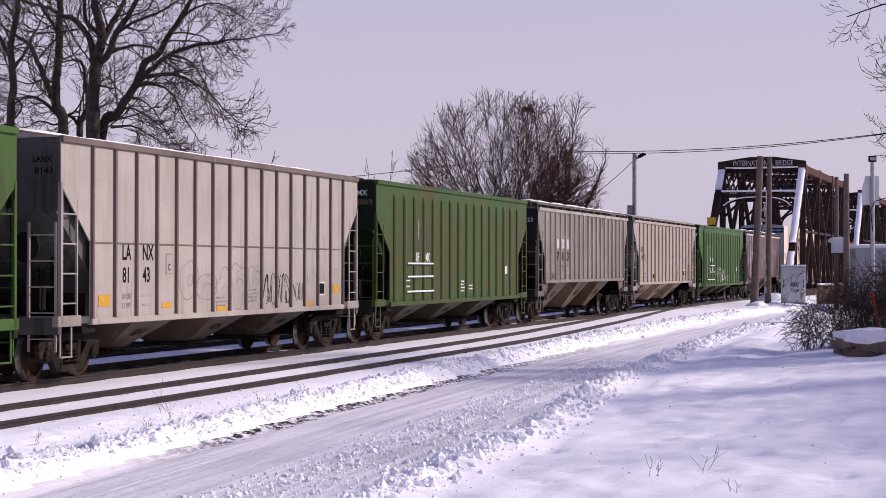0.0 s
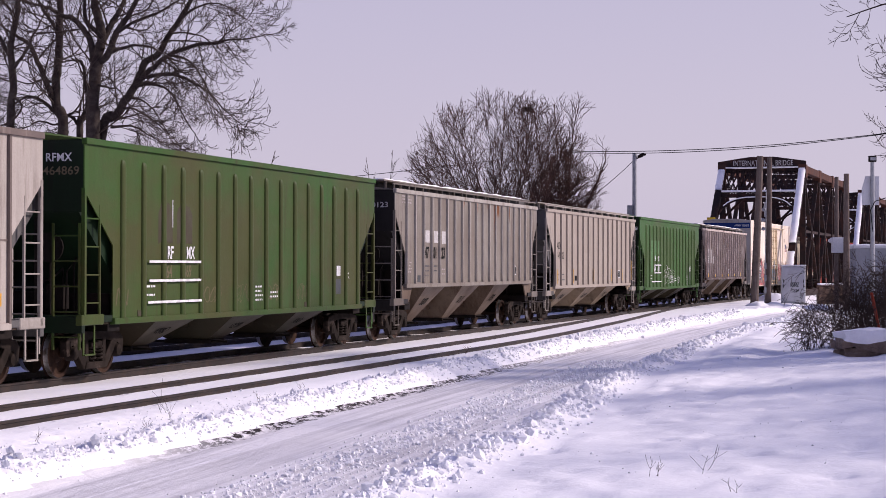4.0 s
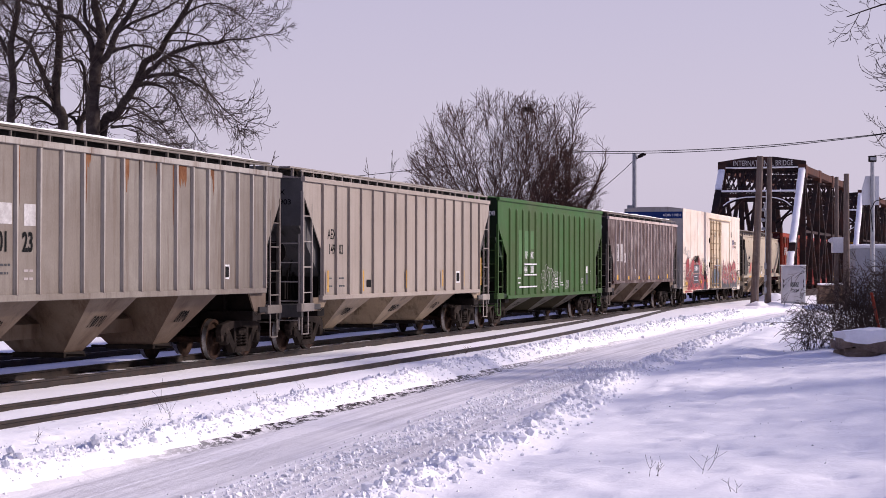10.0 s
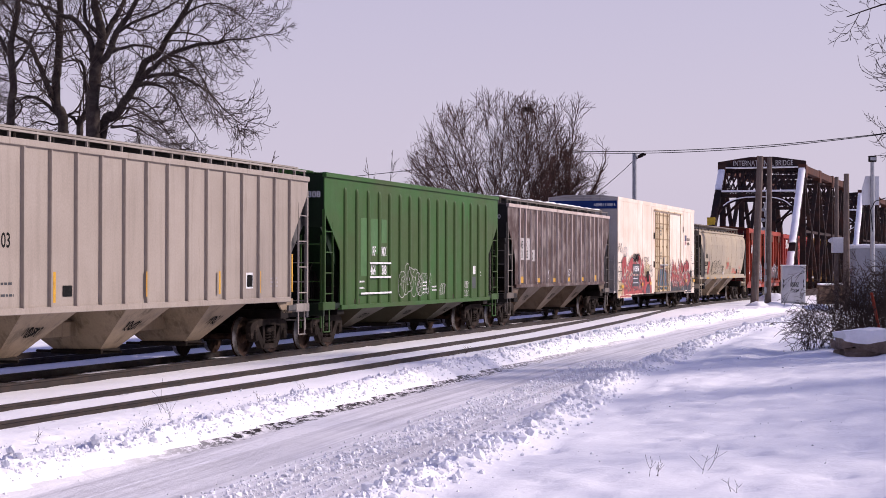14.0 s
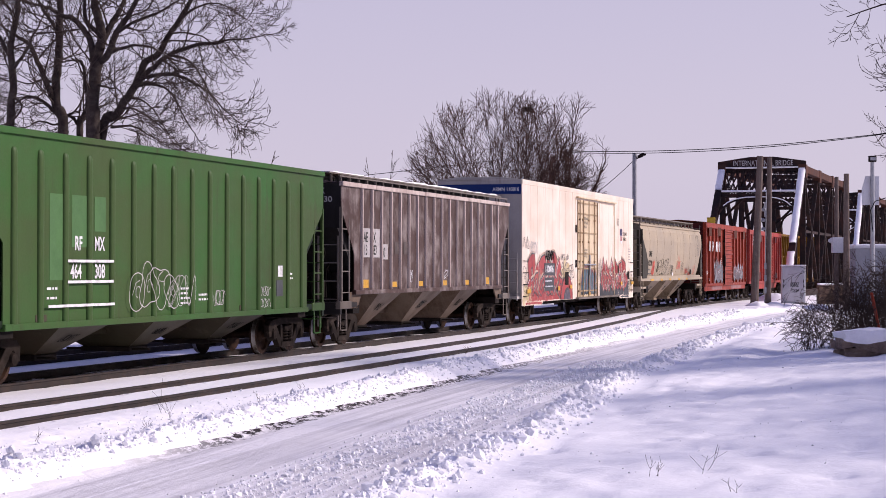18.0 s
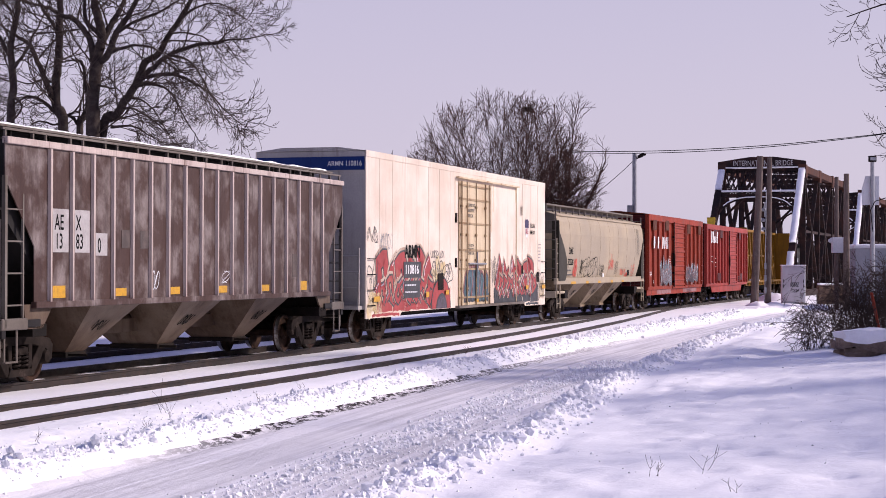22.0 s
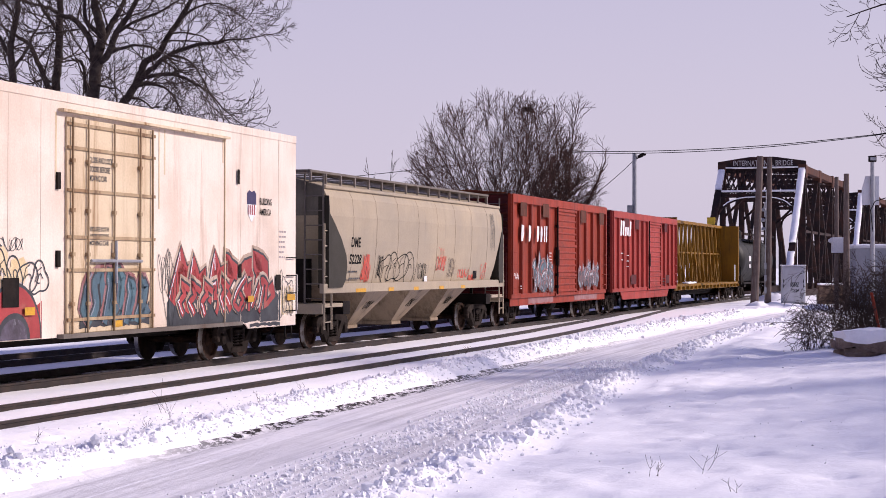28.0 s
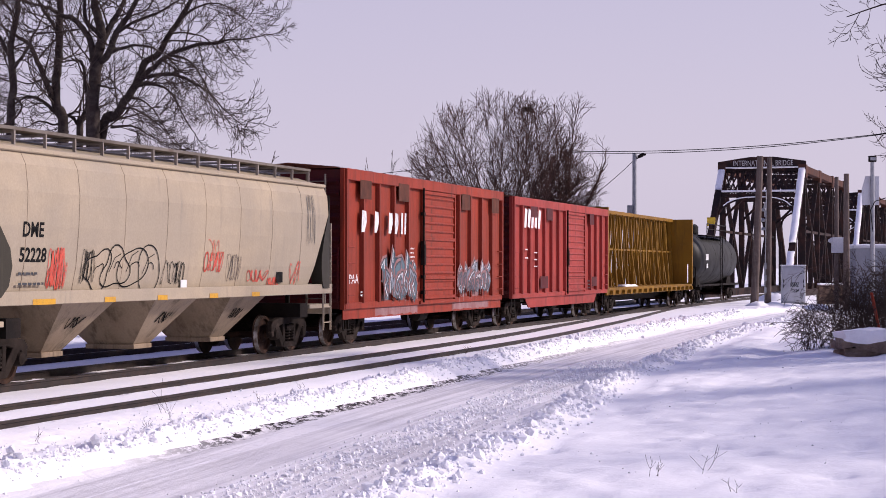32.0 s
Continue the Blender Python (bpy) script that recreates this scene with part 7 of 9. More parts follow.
def bridge_span(m, named):
    br = thing("truss_bridge", m, "dark steel truss railway bridge span with snowy end posts", "bridge")
    for w in (-1, 1):
        y = HALF * w
        for e in (0, 1):
            x0 = 0 if e == 0 else SPAN
            x1 = PANEL if e == 0 else SPAN - PANEL
            bm = bmesh.new()
            bar(bm, Vector((x0, y, 0.2)), Vector((x1, y, TOP)), Vector((0, 1, 0)), 0.5, 0.5)
            part("end_post", bm, BRIDGE_STEEL, br, bevel=0.02)
        bm = bmesh.new()
        beam(bm, (PANEL - 0.2, y, TOP - 0.1), (SPAN - PANEL + 0.2, y, TOP - 0.1), 0.52, 0.55)
        chord = part("top_chord", bm, BRIDGE_RUST, br, "rust-brown top chord", bevel=0.02)
        for i in range(1, PANELS):
            bm = bmesh.new()
            box(bm, i * PANEL - 0.5, i * PANEL + 0.5, y - 0.3, y + 0.3, TOP - 0.75, TOP + 0.24)
            part("gusset_plate", bm, BRIDGE_RUST, chord)
        bm = bmesh.new()
        beam(bm, (-0.4, y, 0.1), (SPAN + 0.4, y, 0.1), 0.45, 0.6)
        part("bottom_chord", bm, BRIDGE_STEEL, br, bevel=0.02)
        for i in range(1, PANELS):
            bm = bmesh.new()
            laced(bm, (i * PANEL, y, 0.4), (i * PANEL, y, TOP - 0.35), 0.42, 0.40)
            part("vertical_post", bm, BRIDGE_STEEL, br)
        for i in range(1, PANELS - 1):
            x0, x1 = i * PANEL, (i + 1) * PANEL
            for a, b in (((x0, TOP - 0.3), (x1, 0.3)), ((x0, 0.3), (x1, TOP - 0.3))):
                bm = bmesh.new()
                laced(bm, (a[0], y, a[1]), (b[0], y, b[1]), 0.3, 0.26, 0.5, 0.05)
                part("diagonal", bm, BRIDGE_STEEL, br)
            bm = bmesh.new()
            laced(bm, ((x0 + x1) / 2, y, 0.4), ((x0 + x1) / 2, y, TOP / 2), 0.3, 0.3)
            part("sub_post", bm, BRIDGE_STEEL, br)
            bm = bmesh.new()
            beam(bm, (x0, y, TOP / 2), (x1, y, TOP / 2), 0.2, 0.2)
            part("mid_strut", bm, BRIDGE_STEEL, br)
        for i in (0, PANELS - 1):
            bm = bmesh.new()
            xm = (i + 0.5) * PANEL
            laced(bm, (xm, y, 0.3), (xm, y, TOP / 2 - 0.1), 0.3, 0.26)
            part("sub_post", bm, BRIDGE_STEEL, br)
    # lattice portals in the plane of the end posts
    for e in (0, 1):
        def P(k, y, off=0.0):
            x = PANEL * k + off if e == 0 else SPAN - PANEL * k - off
            return Vector((x, y, 0.2 + (TOP - 0.2) * k))
        inner = HALF - 0.2
        bm = bmesh.new()
        bar(bm, P(0.985, -inner), P(0.985, inner), Vector((0, 0, 1)), 0.24, 0.22)
        portal = part("portal_brace", bm, BRIDGE_STEEL, br)
        bm = bmesh.new()
        bar(bm, P(0.775, -inner), P(0.775, inner), Vector((0, 0, 1)), 0.24, 0.22)
        part("lower_strut", bm, BRIDGE_STEEL, portal)
        n = 14
        for i in range(n - 1):
            y0, y1 = -inner + 2 * inner * i / n, -inner + 2 * inner * (i + 2) / n
            for a, b in ((0.78, 0.98), (0.98, 0.78)):
                for f in (0, 0.5):
                    bm = bmesh.new()
                    tube(bm, P(a, y0 + f * (y1 - y0) * 0.5), P(b, y1 - (1 - f) * (y1 - y0) * 0.5 * (0 if f == 0 else 1)), 0.05, n=4)
                    part("lattice_bar", bm, BRIDGE_STEEL, portal)
        bm = bmesh.new()
        pts = []
        for i in range(17):
            t = math.pi * i / 16
            c, s_ = math.cos(t), math.sin(t)
            yy = -inner * (abs(c) ** 0.7) * (1 if c > 0 else -1)
            pts.append(P(0.56 + 0.19 * s_ ** 0.8, yy))
        pipe(bm, pts, 0.10)
        part("arch_brace", bm, BRIDGE_STEEL, portal)
        bm = bmesh.new()
        pipe(bm, [a + Vector((-0.07, 0, 0.09)) for a in pts[3:-3]], 0.045)
        part("snow_cover", bm, SNOW_CAP, portal, "thin arc of snow")
        bm = bmesh.new()
        p, q = P(0.79, -inner), P(0.79, inner)
        box(bm, p.x - 0.16, p.x + 0.16, -inner, inner, p.z + 0.09, p.z + 0.24)
        part("snow_cover", bm, SNOW_CAP, portal, "line of snow", bevel=0.03)
    # sway frames inside and top lateral bracing
    for i in range(1, PANELS):
        x = i * PANEL
        bm = bmesh.new()
        beam(bm, (x, -HALF, TOP - 0.2), (x, HALF, TOP - 0.2), 0.3, 0.3)
        beam(bm, (x, -HALF, 7.6), (x, HALF, 7.6), 0.22, 0.22)
        n = 6
        for j in range(n):
            y0, y1 = -HALF + 2 * HALF * j / n, -HALF + 2 * HALF * (j + 1) / n
            tube(bm, (x, y0, 7.6), (x, y1, TOP - 0.2), 0.055, n=4)
            tube(bm, (x, y1, 7.6), (x, y0, TOP - 0.2), 0.055, n=4)
        for w in (-1, 1):
            tube(bm, (x, w * HALF, 5.9), (x, w * 1.3, 7.6), 0.1, n=6)
        part("sway_frame", bm, BRIDGE_STEEL, br)
    for i in range(1, PANELS - 1):
        for a in (-1, 1):
            bm = bmesh.new()
            laced(bm, (i * PANEL, -HALF * a, TOP - 0.05), ((i + 1) * PANEL, HALF * a, TOP - 0.05), 0.25, 0.2, 0.6, 0.05)
            part("lateral_brace", bm, BRIDGE_STEEL, br)
    bm = bmesh.new()
    for y in (-1.0, 1.0):
        beam(bm, (0, y, -0.55), (SPAN, y, -0.55), 0.3, 0.55)
    for i in range(PANELS + 1):
        beam(bm, (i * PANEL, -HALF, -0.55), (i * PANEL, HALF, -0.55), 0.4, 0.6)
    for i in range(80):
        x = SPAN * (i + 0.5) / 80
        box(bm, x - 0.12, x + 0.12, -1.5, 1.5, -0.275, -0.19)
    part("deck", bm, TIE, br)
    # snow plastered on the faces of the end posts
    for y, k0, k1 in (((-HALF), 0.37, 0.985), (-HALF, 0.02, 0.30), (HALF, 0.80, 0.97)) if named else ((-HALF, 0.2, 0.98),):
        verts, faces = [], []
        n = 14
        d = Vector((PANEL, 0, TOP - 0.2)).normalized()
        up = Vector((-d.z, 0, d.x))
        rnd = random.Random(int(k0 * 100))
        for i in range(n + 1):
            k = k0 + (k1 - k0) * i / n
            c = Vector((PANEL * k, y, 0.2 + (TOP - 0.2) * k)) + up * 0.25
            a, b, t = -0.27 + rnd.uniform(-0.02, 0.03), 0.27 + rnd.uniform(-0.02, 0.03), 0.14 + rnd.uniform(-0.04, 0.03)
            if i in (0, n):
                t *= 0.4
            for yy, tt in ((a, 0.0), (a + 0.06, t), (b - 0.06, t), (b, 0.0)):
                verts.append(c + Vector((0, yy, 0)) + up * tt)
        for i in range(n):
            for j in range(3):
                faces.append((i * 4 + j, i * 4 + j + 1, (i + 1) * 4 + j + 1, (i + 1) * 4 + j))
        faces += [(0, 1, 2, 3), (n * 4 + 3, n * 4 + 2, n * 4 + 1, n * 4)]
        part("snow_cover", raw("snow_cover", verts, faces, SNOW_CAP, True), SNOW_CAP, br, "white snow plastered on the inclined end post")
    if named:
        bm = bmesh.new()
        hw = HALF + 0.3
        prism(bm, [(-hw, TOP + 0.02), (hw, TOP + 0.02), (hw, TOP + 0.5), (1.9, TOP + 0.72), (0.9, TOP + 0.86), (-0.9, TOP + 0.86), (-1.9, TOP + 0.72), (-hw, TOP + 0.5)], PANEL - 0.45, PANEL - 0.35, "x")
        sign = part("name_board", bm, BRIDGE_STEEL, br, "black name board with white letters")
        bm = bmesh.new()
        beam(bm, (PANEL - 0.47, -hw, TOP + 0.04), (PANEL - 0.47, hw, TOP + 0.04), 0.05, 0.10)
        part("board_trim", bm, LETTER_WHITE, sign)
        w = write("INTERNATIONAL BRIDGE", PANEL - 0.462, TOP + 0.17, 0.44, sign, G_CHALK, 2.2, bold=0.0, end=True, width=4.6)
        bm = bmesh.new()
        c = Vector((PANEL * 0.55, HALF + 0.1, 5.5))
        box(bm, c.x - 0.5, c.x - 0.3, c.y - 0.3, c.y + 0.3, 5.2, 5.85)
        part("signal_box", bm, YELLOW, br, "yellow box on the end post", bevel=0.02)
    return br


ang = 90 - math.degrees(heading(200))
bridge_a = bridge_span(Matrix.Translation(on_track(S_BRIDGE, -0.5)) @ pose(0, 0, 0, 0, 0, ang), True)
bridge_b = bridge_span(Matrix.Translation(on_track(S_BRIDGE + SPAN + 0.9, -0.5)) @ pose(0, 0, 0, 0, 0, ang), False)
bridge_c = copy_thing(bridge_b, Matrix.Translation(on_track(S_BRIDGE + 2 * (SPAN + 0.9), -0.5)) @ pose(0, 0, 0, 0, 0, ang))
# abutment under the first shoe, and timber wall beside it
CONCRETE = material("old_concrete", (0.32, 0.30, 0.29), 0.9, second=(0.22, 0.2, 0.19), amount=0.5, size=1.5, bump=0.01)
OLD_TIMBER = material("old_timber", (0.13, 0.085, 0.065), 0.9, second=(0.08, 0.055, 0.045), amount=0.5, size=2.0, third=(0.19, 0.14, 0.11), amount3=0.35, stretch=(0.8, 0.8, 9), bump=0.01, random_tone=0.25)
bm = bmesh.new()
box(bm, -0.7, 0.8, -4.4, 4.4, -1.2, -0.21)
abut = solid("bridge_abutment", bm, CONCRETE, "low concrete abutment under the bridge end", "abutment", bevel=0.04)
abut.matrix_world = Matrix.Translation(on_track(S_BRIDGE + 0.1, -0.5)) @ pose(0, 0, 0, 0, 0, ang)


# ---- trees ----
class Wood:
    """Collects tapered branch segments and turns them into meshes."""

    def __init__(self, seed, least=0.006, curl=0.0):
        self.rnd = random.Random(seed)
        self.curl = curl
        self.least = least
        self.thick, self.thin = [], []

    def seg(self, p, q, r0, r1):
        (self.thick if r0 > 0.045 else self.thin).append((p, q + (q - p).normalized() * r1 * 0.35 if r0 > 0.045 else q, r0, r1))

    def limb(self, pts, r0, r1, kids=0, kid_len=2.0, kid_from=0.2, droop=0.0, depth=2, spread=0.9, fork=4):
        """A main limb along given places; side shoots grow from it."""
        pts = [Vector(p) for p in pts]
        fine = []
        n = len(pts)
        for i in range(n - 1):
            a, b, c, d = pts[max(i - 1, 0)], pts[i], pts[i + 1], pts[min(i + 2, n - 1)]
            for k in range(5):
                t = k / 5
                fine.append(0.5 * ((2 * b) + (c - a) * t + (2 * a - 5 * b + 4 * c - d) * t * t + (3 * b - a - 3 * c + d) * t ** 3))
        fine.append(pts[-1])
        m = len(fine) - 1
        for i in range(m):
            fine[i + 1] = fine[i + 1] + Vector([self.rnd.uniform(-1, 1) for _ in range(3)]) * min(r0 * 0.25, 0.02)
        for i in range(m):
            self.seg(fine[i], fine[i + 1], r0 + (r1 - r0) * i / m, r0 + (r1 - r0) * (i + 1) / m)
        for j in range(kids):
            t = kid_from + (1 - kid_from) * (j + self.rnd.random()) / kids
            i = min(int(t * m), m - 1)
            p, d = fine[i], (fine[i + 1] - fine[i]).normalized()
            out = Vector([self.rnd.gauss(0, 1) for _ in range(3)])
            out = (out - d * out.dot(d)).normalized()
            dr = (d * (1.1 - spread * 0.5) + out * spread).normalized()
            r = (r0 + (r1 - r0) * t) * 0.5
            self.twig(p, dr, kid_len * (1.1 - 0.4 * t) * self.rnd.uniform(0.55, 1.25), min(r * 0.9, 0.038), depth, droop, fork)

    def twig(self, p, d, length, r, depth, droop=0.0, fork=4):
        """A curved shoot that sags, lifts its tip again and bears finer shoots on alternate sides."""
        n = 4 + (depth > 0) * 2 + (length > 1.0) * 2
        step = length / n
        nodes = []
        bend = Vector([self.rnd.gauss(0, 0.055) for _ in range(3)])
        lift = droop * (2.6 if self.curl else 0.4) + (0.05 if self.curl else 0.0)
        r_end = max(r * 0.42, self.least)
        for i in range(n):
            t = (i + 1) / n
            d = (d + bend + Vector([self.rnd.gauss(0, 0.075) for _ in range(3)]) + Vector((0, 0, lift * t * t - droop * (1 - t)))).normalized()
            q = p + d * step
            r1 = r + (r_end - r) / (n - i)
            self.seg(p, q, r, r1)
            p, r = q, r1
            nodes.append((p, d, t, r))
        if depth:
            kids = fork + (length > 1.2) * 2
            turn = self.rnd.uniform(0, math.tau)
            for k in range(kids):
                t = 0.15 + 0.8 * (k + self.rnd.uniform(0.2, 0.8)) / kids
                p0, d0, _, rr = nodes[min(int(t * n), n - 1)]
                u = d0.cross(Vector((0, 0, 1)) if abs(d0.z) < 0.9 else Vector((1, 0, 0))).normalized()
                v = d0.cross(u)
                a = turn + math.pi * k + self.rnd.gauss(0, 0.6)
                out = u * math.cos(a) + v * math.sin(a)
                self.twig(p0, (d0 + out * self.rnd.uniform(0.55, 1.0)).normalized(), length * (0.72 - 0.34 * t) * self.rnd.uniform(0.7, 1.3), max(rr * 0.65, self.least), depth - 1, droop * self.rnd.uniform(0.6, 1.2), fork)

    def mesh(self, segs, sides, name, mat):
        a = np.array([[*p, *q, r0, r1] for p, q, r0, r1 in segs])
        p, q, r0, r1 = a[:, 0:3], a[:, 3:6], a[:, 6], a[:, 7]
        d = q - p
        d /= np.linalg.norm(d, axis=1)[:, None] + 1e-9
        ref = np.where(np.abs(d[:, 2:3]) < 0.8, np.array([[0, 0, 1.0]]), np.array([[1.0, 0, 0]]))
        u = np.cross(d, ref)
        u /= np.linalg.norm(u, axis=1)[:, None]
        v = np.cross(d, u)
        rings = []
        for c, r in ((p, r0), (q, r1)):
            for k in range(sides):
                t = math.tau * k / sides
                rings.append(c + (u * math.cos(t) + v * math.sin(t)) * r[:, None])
        co = np.stack(rings, axis=1).reshape(-1, 3)
        base = np.arange(len(segs)) * 2 * sides
        f = []
        for k in range(sides):
            k1 = (k + 1) % sides
            f.append(np.stack([base + k, base + k1, base + sides + k1, base + sides + k], axis=1))
        me = raw(name, co.tolist(), np.concatenate(f).tolist(), mat, True)
        return me

    def plant(self, name, label, category, base, bark, twig_mat, group=""):
        tree = thing(name, Matrix.Translation(base), label, category, group)
        move = Matrix.Translation(-Vector(base))
        for key, segs, sides, mat in (("trunk", self.thick, 8, bark), ("crown", self.thin, 3, twig_mat)):
            if segs:
                me = self.mesh(segs, sides, key, mat)
                me.transform(move)
                part(key, me, mat, tree)
        return tree


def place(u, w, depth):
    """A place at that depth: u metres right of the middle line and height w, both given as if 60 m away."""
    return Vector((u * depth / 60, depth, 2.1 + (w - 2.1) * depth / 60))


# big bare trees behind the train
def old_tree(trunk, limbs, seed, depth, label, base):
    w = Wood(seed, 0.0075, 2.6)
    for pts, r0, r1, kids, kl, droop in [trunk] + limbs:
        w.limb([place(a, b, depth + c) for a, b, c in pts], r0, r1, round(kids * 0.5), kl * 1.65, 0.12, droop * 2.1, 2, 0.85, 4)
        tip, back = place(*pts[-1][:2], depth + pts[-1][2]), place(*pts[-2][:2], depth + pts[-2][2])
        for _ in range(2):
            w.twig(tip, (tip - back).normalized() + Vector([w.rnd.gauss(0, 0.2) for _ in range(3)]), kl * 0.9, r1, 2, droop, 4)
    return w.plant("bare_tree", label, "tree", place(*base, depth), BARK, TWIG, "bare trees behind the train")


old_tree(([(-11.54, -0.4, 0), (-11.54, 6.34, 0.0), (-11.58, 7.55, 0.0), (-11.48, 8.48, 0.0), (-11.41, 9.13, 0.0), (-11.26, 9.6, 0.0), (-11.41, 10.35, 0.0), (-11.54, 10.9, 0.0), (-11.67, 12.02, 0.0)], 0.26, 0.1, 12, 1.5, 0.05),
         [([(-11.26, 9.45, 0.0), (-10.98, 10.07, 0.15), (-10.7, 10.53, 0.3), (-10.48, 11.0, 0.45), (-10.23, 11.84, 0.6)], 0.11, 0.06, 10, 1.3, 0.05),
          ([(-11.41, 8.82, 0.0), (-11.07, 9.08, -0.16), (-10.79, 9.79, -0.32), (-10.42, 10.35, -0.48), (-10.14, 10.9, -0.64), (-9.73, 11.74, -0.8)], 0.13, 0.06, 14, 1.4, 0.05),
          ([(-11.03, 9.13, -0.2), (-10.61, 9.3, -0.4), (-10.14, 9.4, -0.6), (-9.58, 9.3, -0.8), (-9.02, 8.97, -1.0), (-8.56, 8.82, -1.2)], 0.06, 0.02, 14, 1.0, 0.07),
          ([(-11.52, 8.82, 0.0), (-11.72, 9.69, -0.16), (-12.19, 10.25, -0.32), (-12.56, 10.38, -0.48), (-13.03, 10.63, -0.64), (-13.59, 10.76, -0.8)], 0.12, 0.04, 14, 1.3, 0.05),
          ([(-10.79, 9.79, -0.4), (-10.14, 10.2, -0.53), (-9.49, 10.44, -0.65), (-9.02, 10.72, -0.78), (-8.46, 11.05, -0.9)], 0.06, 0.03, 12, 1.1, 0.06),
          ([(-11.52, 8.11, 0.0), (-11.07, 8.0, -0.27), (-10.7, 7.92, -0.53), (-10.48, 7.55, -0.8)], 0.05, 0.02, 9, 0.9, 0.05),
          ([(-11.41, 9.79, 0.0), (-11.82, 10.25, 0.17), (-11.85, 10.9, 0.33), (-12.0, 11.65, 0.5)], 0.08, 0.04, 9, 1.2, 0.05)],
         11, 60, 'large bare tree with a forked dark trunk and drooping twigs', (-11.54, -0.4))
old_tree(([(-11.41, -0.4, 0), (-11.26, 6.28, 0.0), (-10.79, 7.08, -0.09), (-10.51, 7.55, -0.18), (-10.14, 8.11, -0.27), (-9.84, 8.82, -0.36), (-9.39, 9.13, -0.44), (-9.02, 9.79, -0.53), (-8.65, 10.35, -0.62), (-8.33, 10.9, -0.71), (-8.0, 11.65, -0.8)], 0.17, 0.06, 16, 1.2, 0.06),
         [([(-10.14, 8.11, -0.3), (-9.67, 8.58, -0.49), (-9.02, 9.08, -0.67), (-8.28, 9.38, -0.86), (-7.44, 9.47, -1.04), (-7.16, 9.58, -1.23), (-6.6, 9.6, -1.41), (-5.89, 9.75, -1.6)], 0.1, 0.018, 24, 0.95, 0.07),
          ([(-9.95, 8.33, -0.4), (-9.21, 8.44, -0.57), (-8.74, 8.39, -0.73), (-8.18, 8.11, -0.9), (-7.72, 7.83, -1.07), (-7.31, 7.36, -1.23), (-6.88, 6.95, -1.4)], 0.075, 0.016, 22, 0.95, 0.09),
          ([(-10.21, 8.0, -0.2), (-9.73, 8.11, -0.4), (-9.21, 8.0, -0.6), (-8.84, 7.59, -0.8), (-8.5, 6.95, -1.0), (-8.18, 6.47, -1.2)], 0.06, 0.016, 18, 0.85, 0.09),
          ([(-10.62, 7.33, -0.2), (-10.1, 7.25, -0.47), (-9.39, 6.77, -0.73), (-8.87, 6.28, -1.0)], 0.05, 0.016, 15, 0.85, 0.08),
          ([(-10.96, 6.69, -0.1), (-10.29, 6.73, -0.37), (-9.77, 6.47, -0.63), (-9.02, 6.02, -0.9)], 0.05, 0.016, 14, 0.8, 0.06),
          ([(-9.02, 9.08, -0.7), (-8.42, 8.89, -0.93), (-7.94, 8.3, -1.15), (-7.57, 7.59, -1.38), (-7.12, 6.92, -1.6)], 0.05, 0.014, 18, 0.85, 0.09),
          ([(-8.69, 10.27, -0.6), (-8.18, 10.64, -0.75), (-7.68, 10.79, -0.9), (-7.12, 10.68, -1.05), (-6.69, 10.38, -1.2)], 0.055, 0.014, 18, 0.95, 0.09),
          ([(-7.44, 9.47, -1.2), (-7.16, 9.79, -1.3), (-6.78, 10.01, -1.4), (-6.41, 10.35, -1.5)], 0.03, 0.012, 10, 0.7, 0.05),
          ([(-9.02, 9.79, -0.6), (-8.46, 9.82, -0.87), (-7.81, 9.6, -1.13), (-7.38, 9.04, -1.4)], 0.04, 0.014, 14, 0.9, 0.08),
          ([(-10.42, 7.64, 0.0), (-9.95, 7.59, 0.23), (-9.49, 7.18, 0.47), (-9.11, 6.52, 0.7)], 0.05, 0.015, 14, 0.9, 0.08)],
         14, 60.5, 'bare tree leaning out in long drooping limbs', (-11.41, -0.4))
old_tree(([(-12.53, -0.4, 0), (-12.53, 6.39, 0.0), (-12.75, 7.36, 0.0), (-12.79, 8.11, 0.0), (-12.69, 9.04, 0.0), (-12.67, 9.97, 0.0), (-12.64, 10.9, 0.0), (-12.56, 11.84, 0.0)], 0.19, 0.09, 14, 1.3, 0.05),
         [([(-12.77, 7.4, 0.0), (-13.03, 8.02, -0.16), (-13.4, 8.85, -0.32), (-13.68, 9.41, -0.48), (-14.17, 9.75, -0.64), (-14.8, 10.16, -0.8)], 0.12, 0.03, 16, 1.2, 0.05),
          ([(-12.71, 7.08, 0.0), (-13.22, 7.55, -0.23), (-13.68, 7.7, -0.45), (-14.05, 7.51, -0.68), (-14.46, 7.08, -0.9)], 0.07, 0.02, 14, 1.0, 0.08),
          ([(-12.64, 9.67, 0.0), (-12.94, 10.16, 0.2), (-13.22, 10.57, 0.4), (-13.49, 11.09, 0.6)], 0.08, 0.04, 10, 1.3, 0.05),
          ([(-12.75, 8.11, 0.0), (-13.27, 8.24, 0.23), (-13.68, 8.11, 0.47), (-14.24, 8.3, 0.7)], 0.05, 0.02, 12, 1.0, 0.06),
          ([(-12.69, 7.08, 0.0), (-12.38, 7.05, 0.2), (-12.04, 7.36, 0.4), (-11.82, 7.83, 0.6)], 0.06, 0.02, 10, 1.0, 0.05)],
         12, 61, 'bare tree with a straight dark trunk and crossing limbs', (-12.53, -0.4))
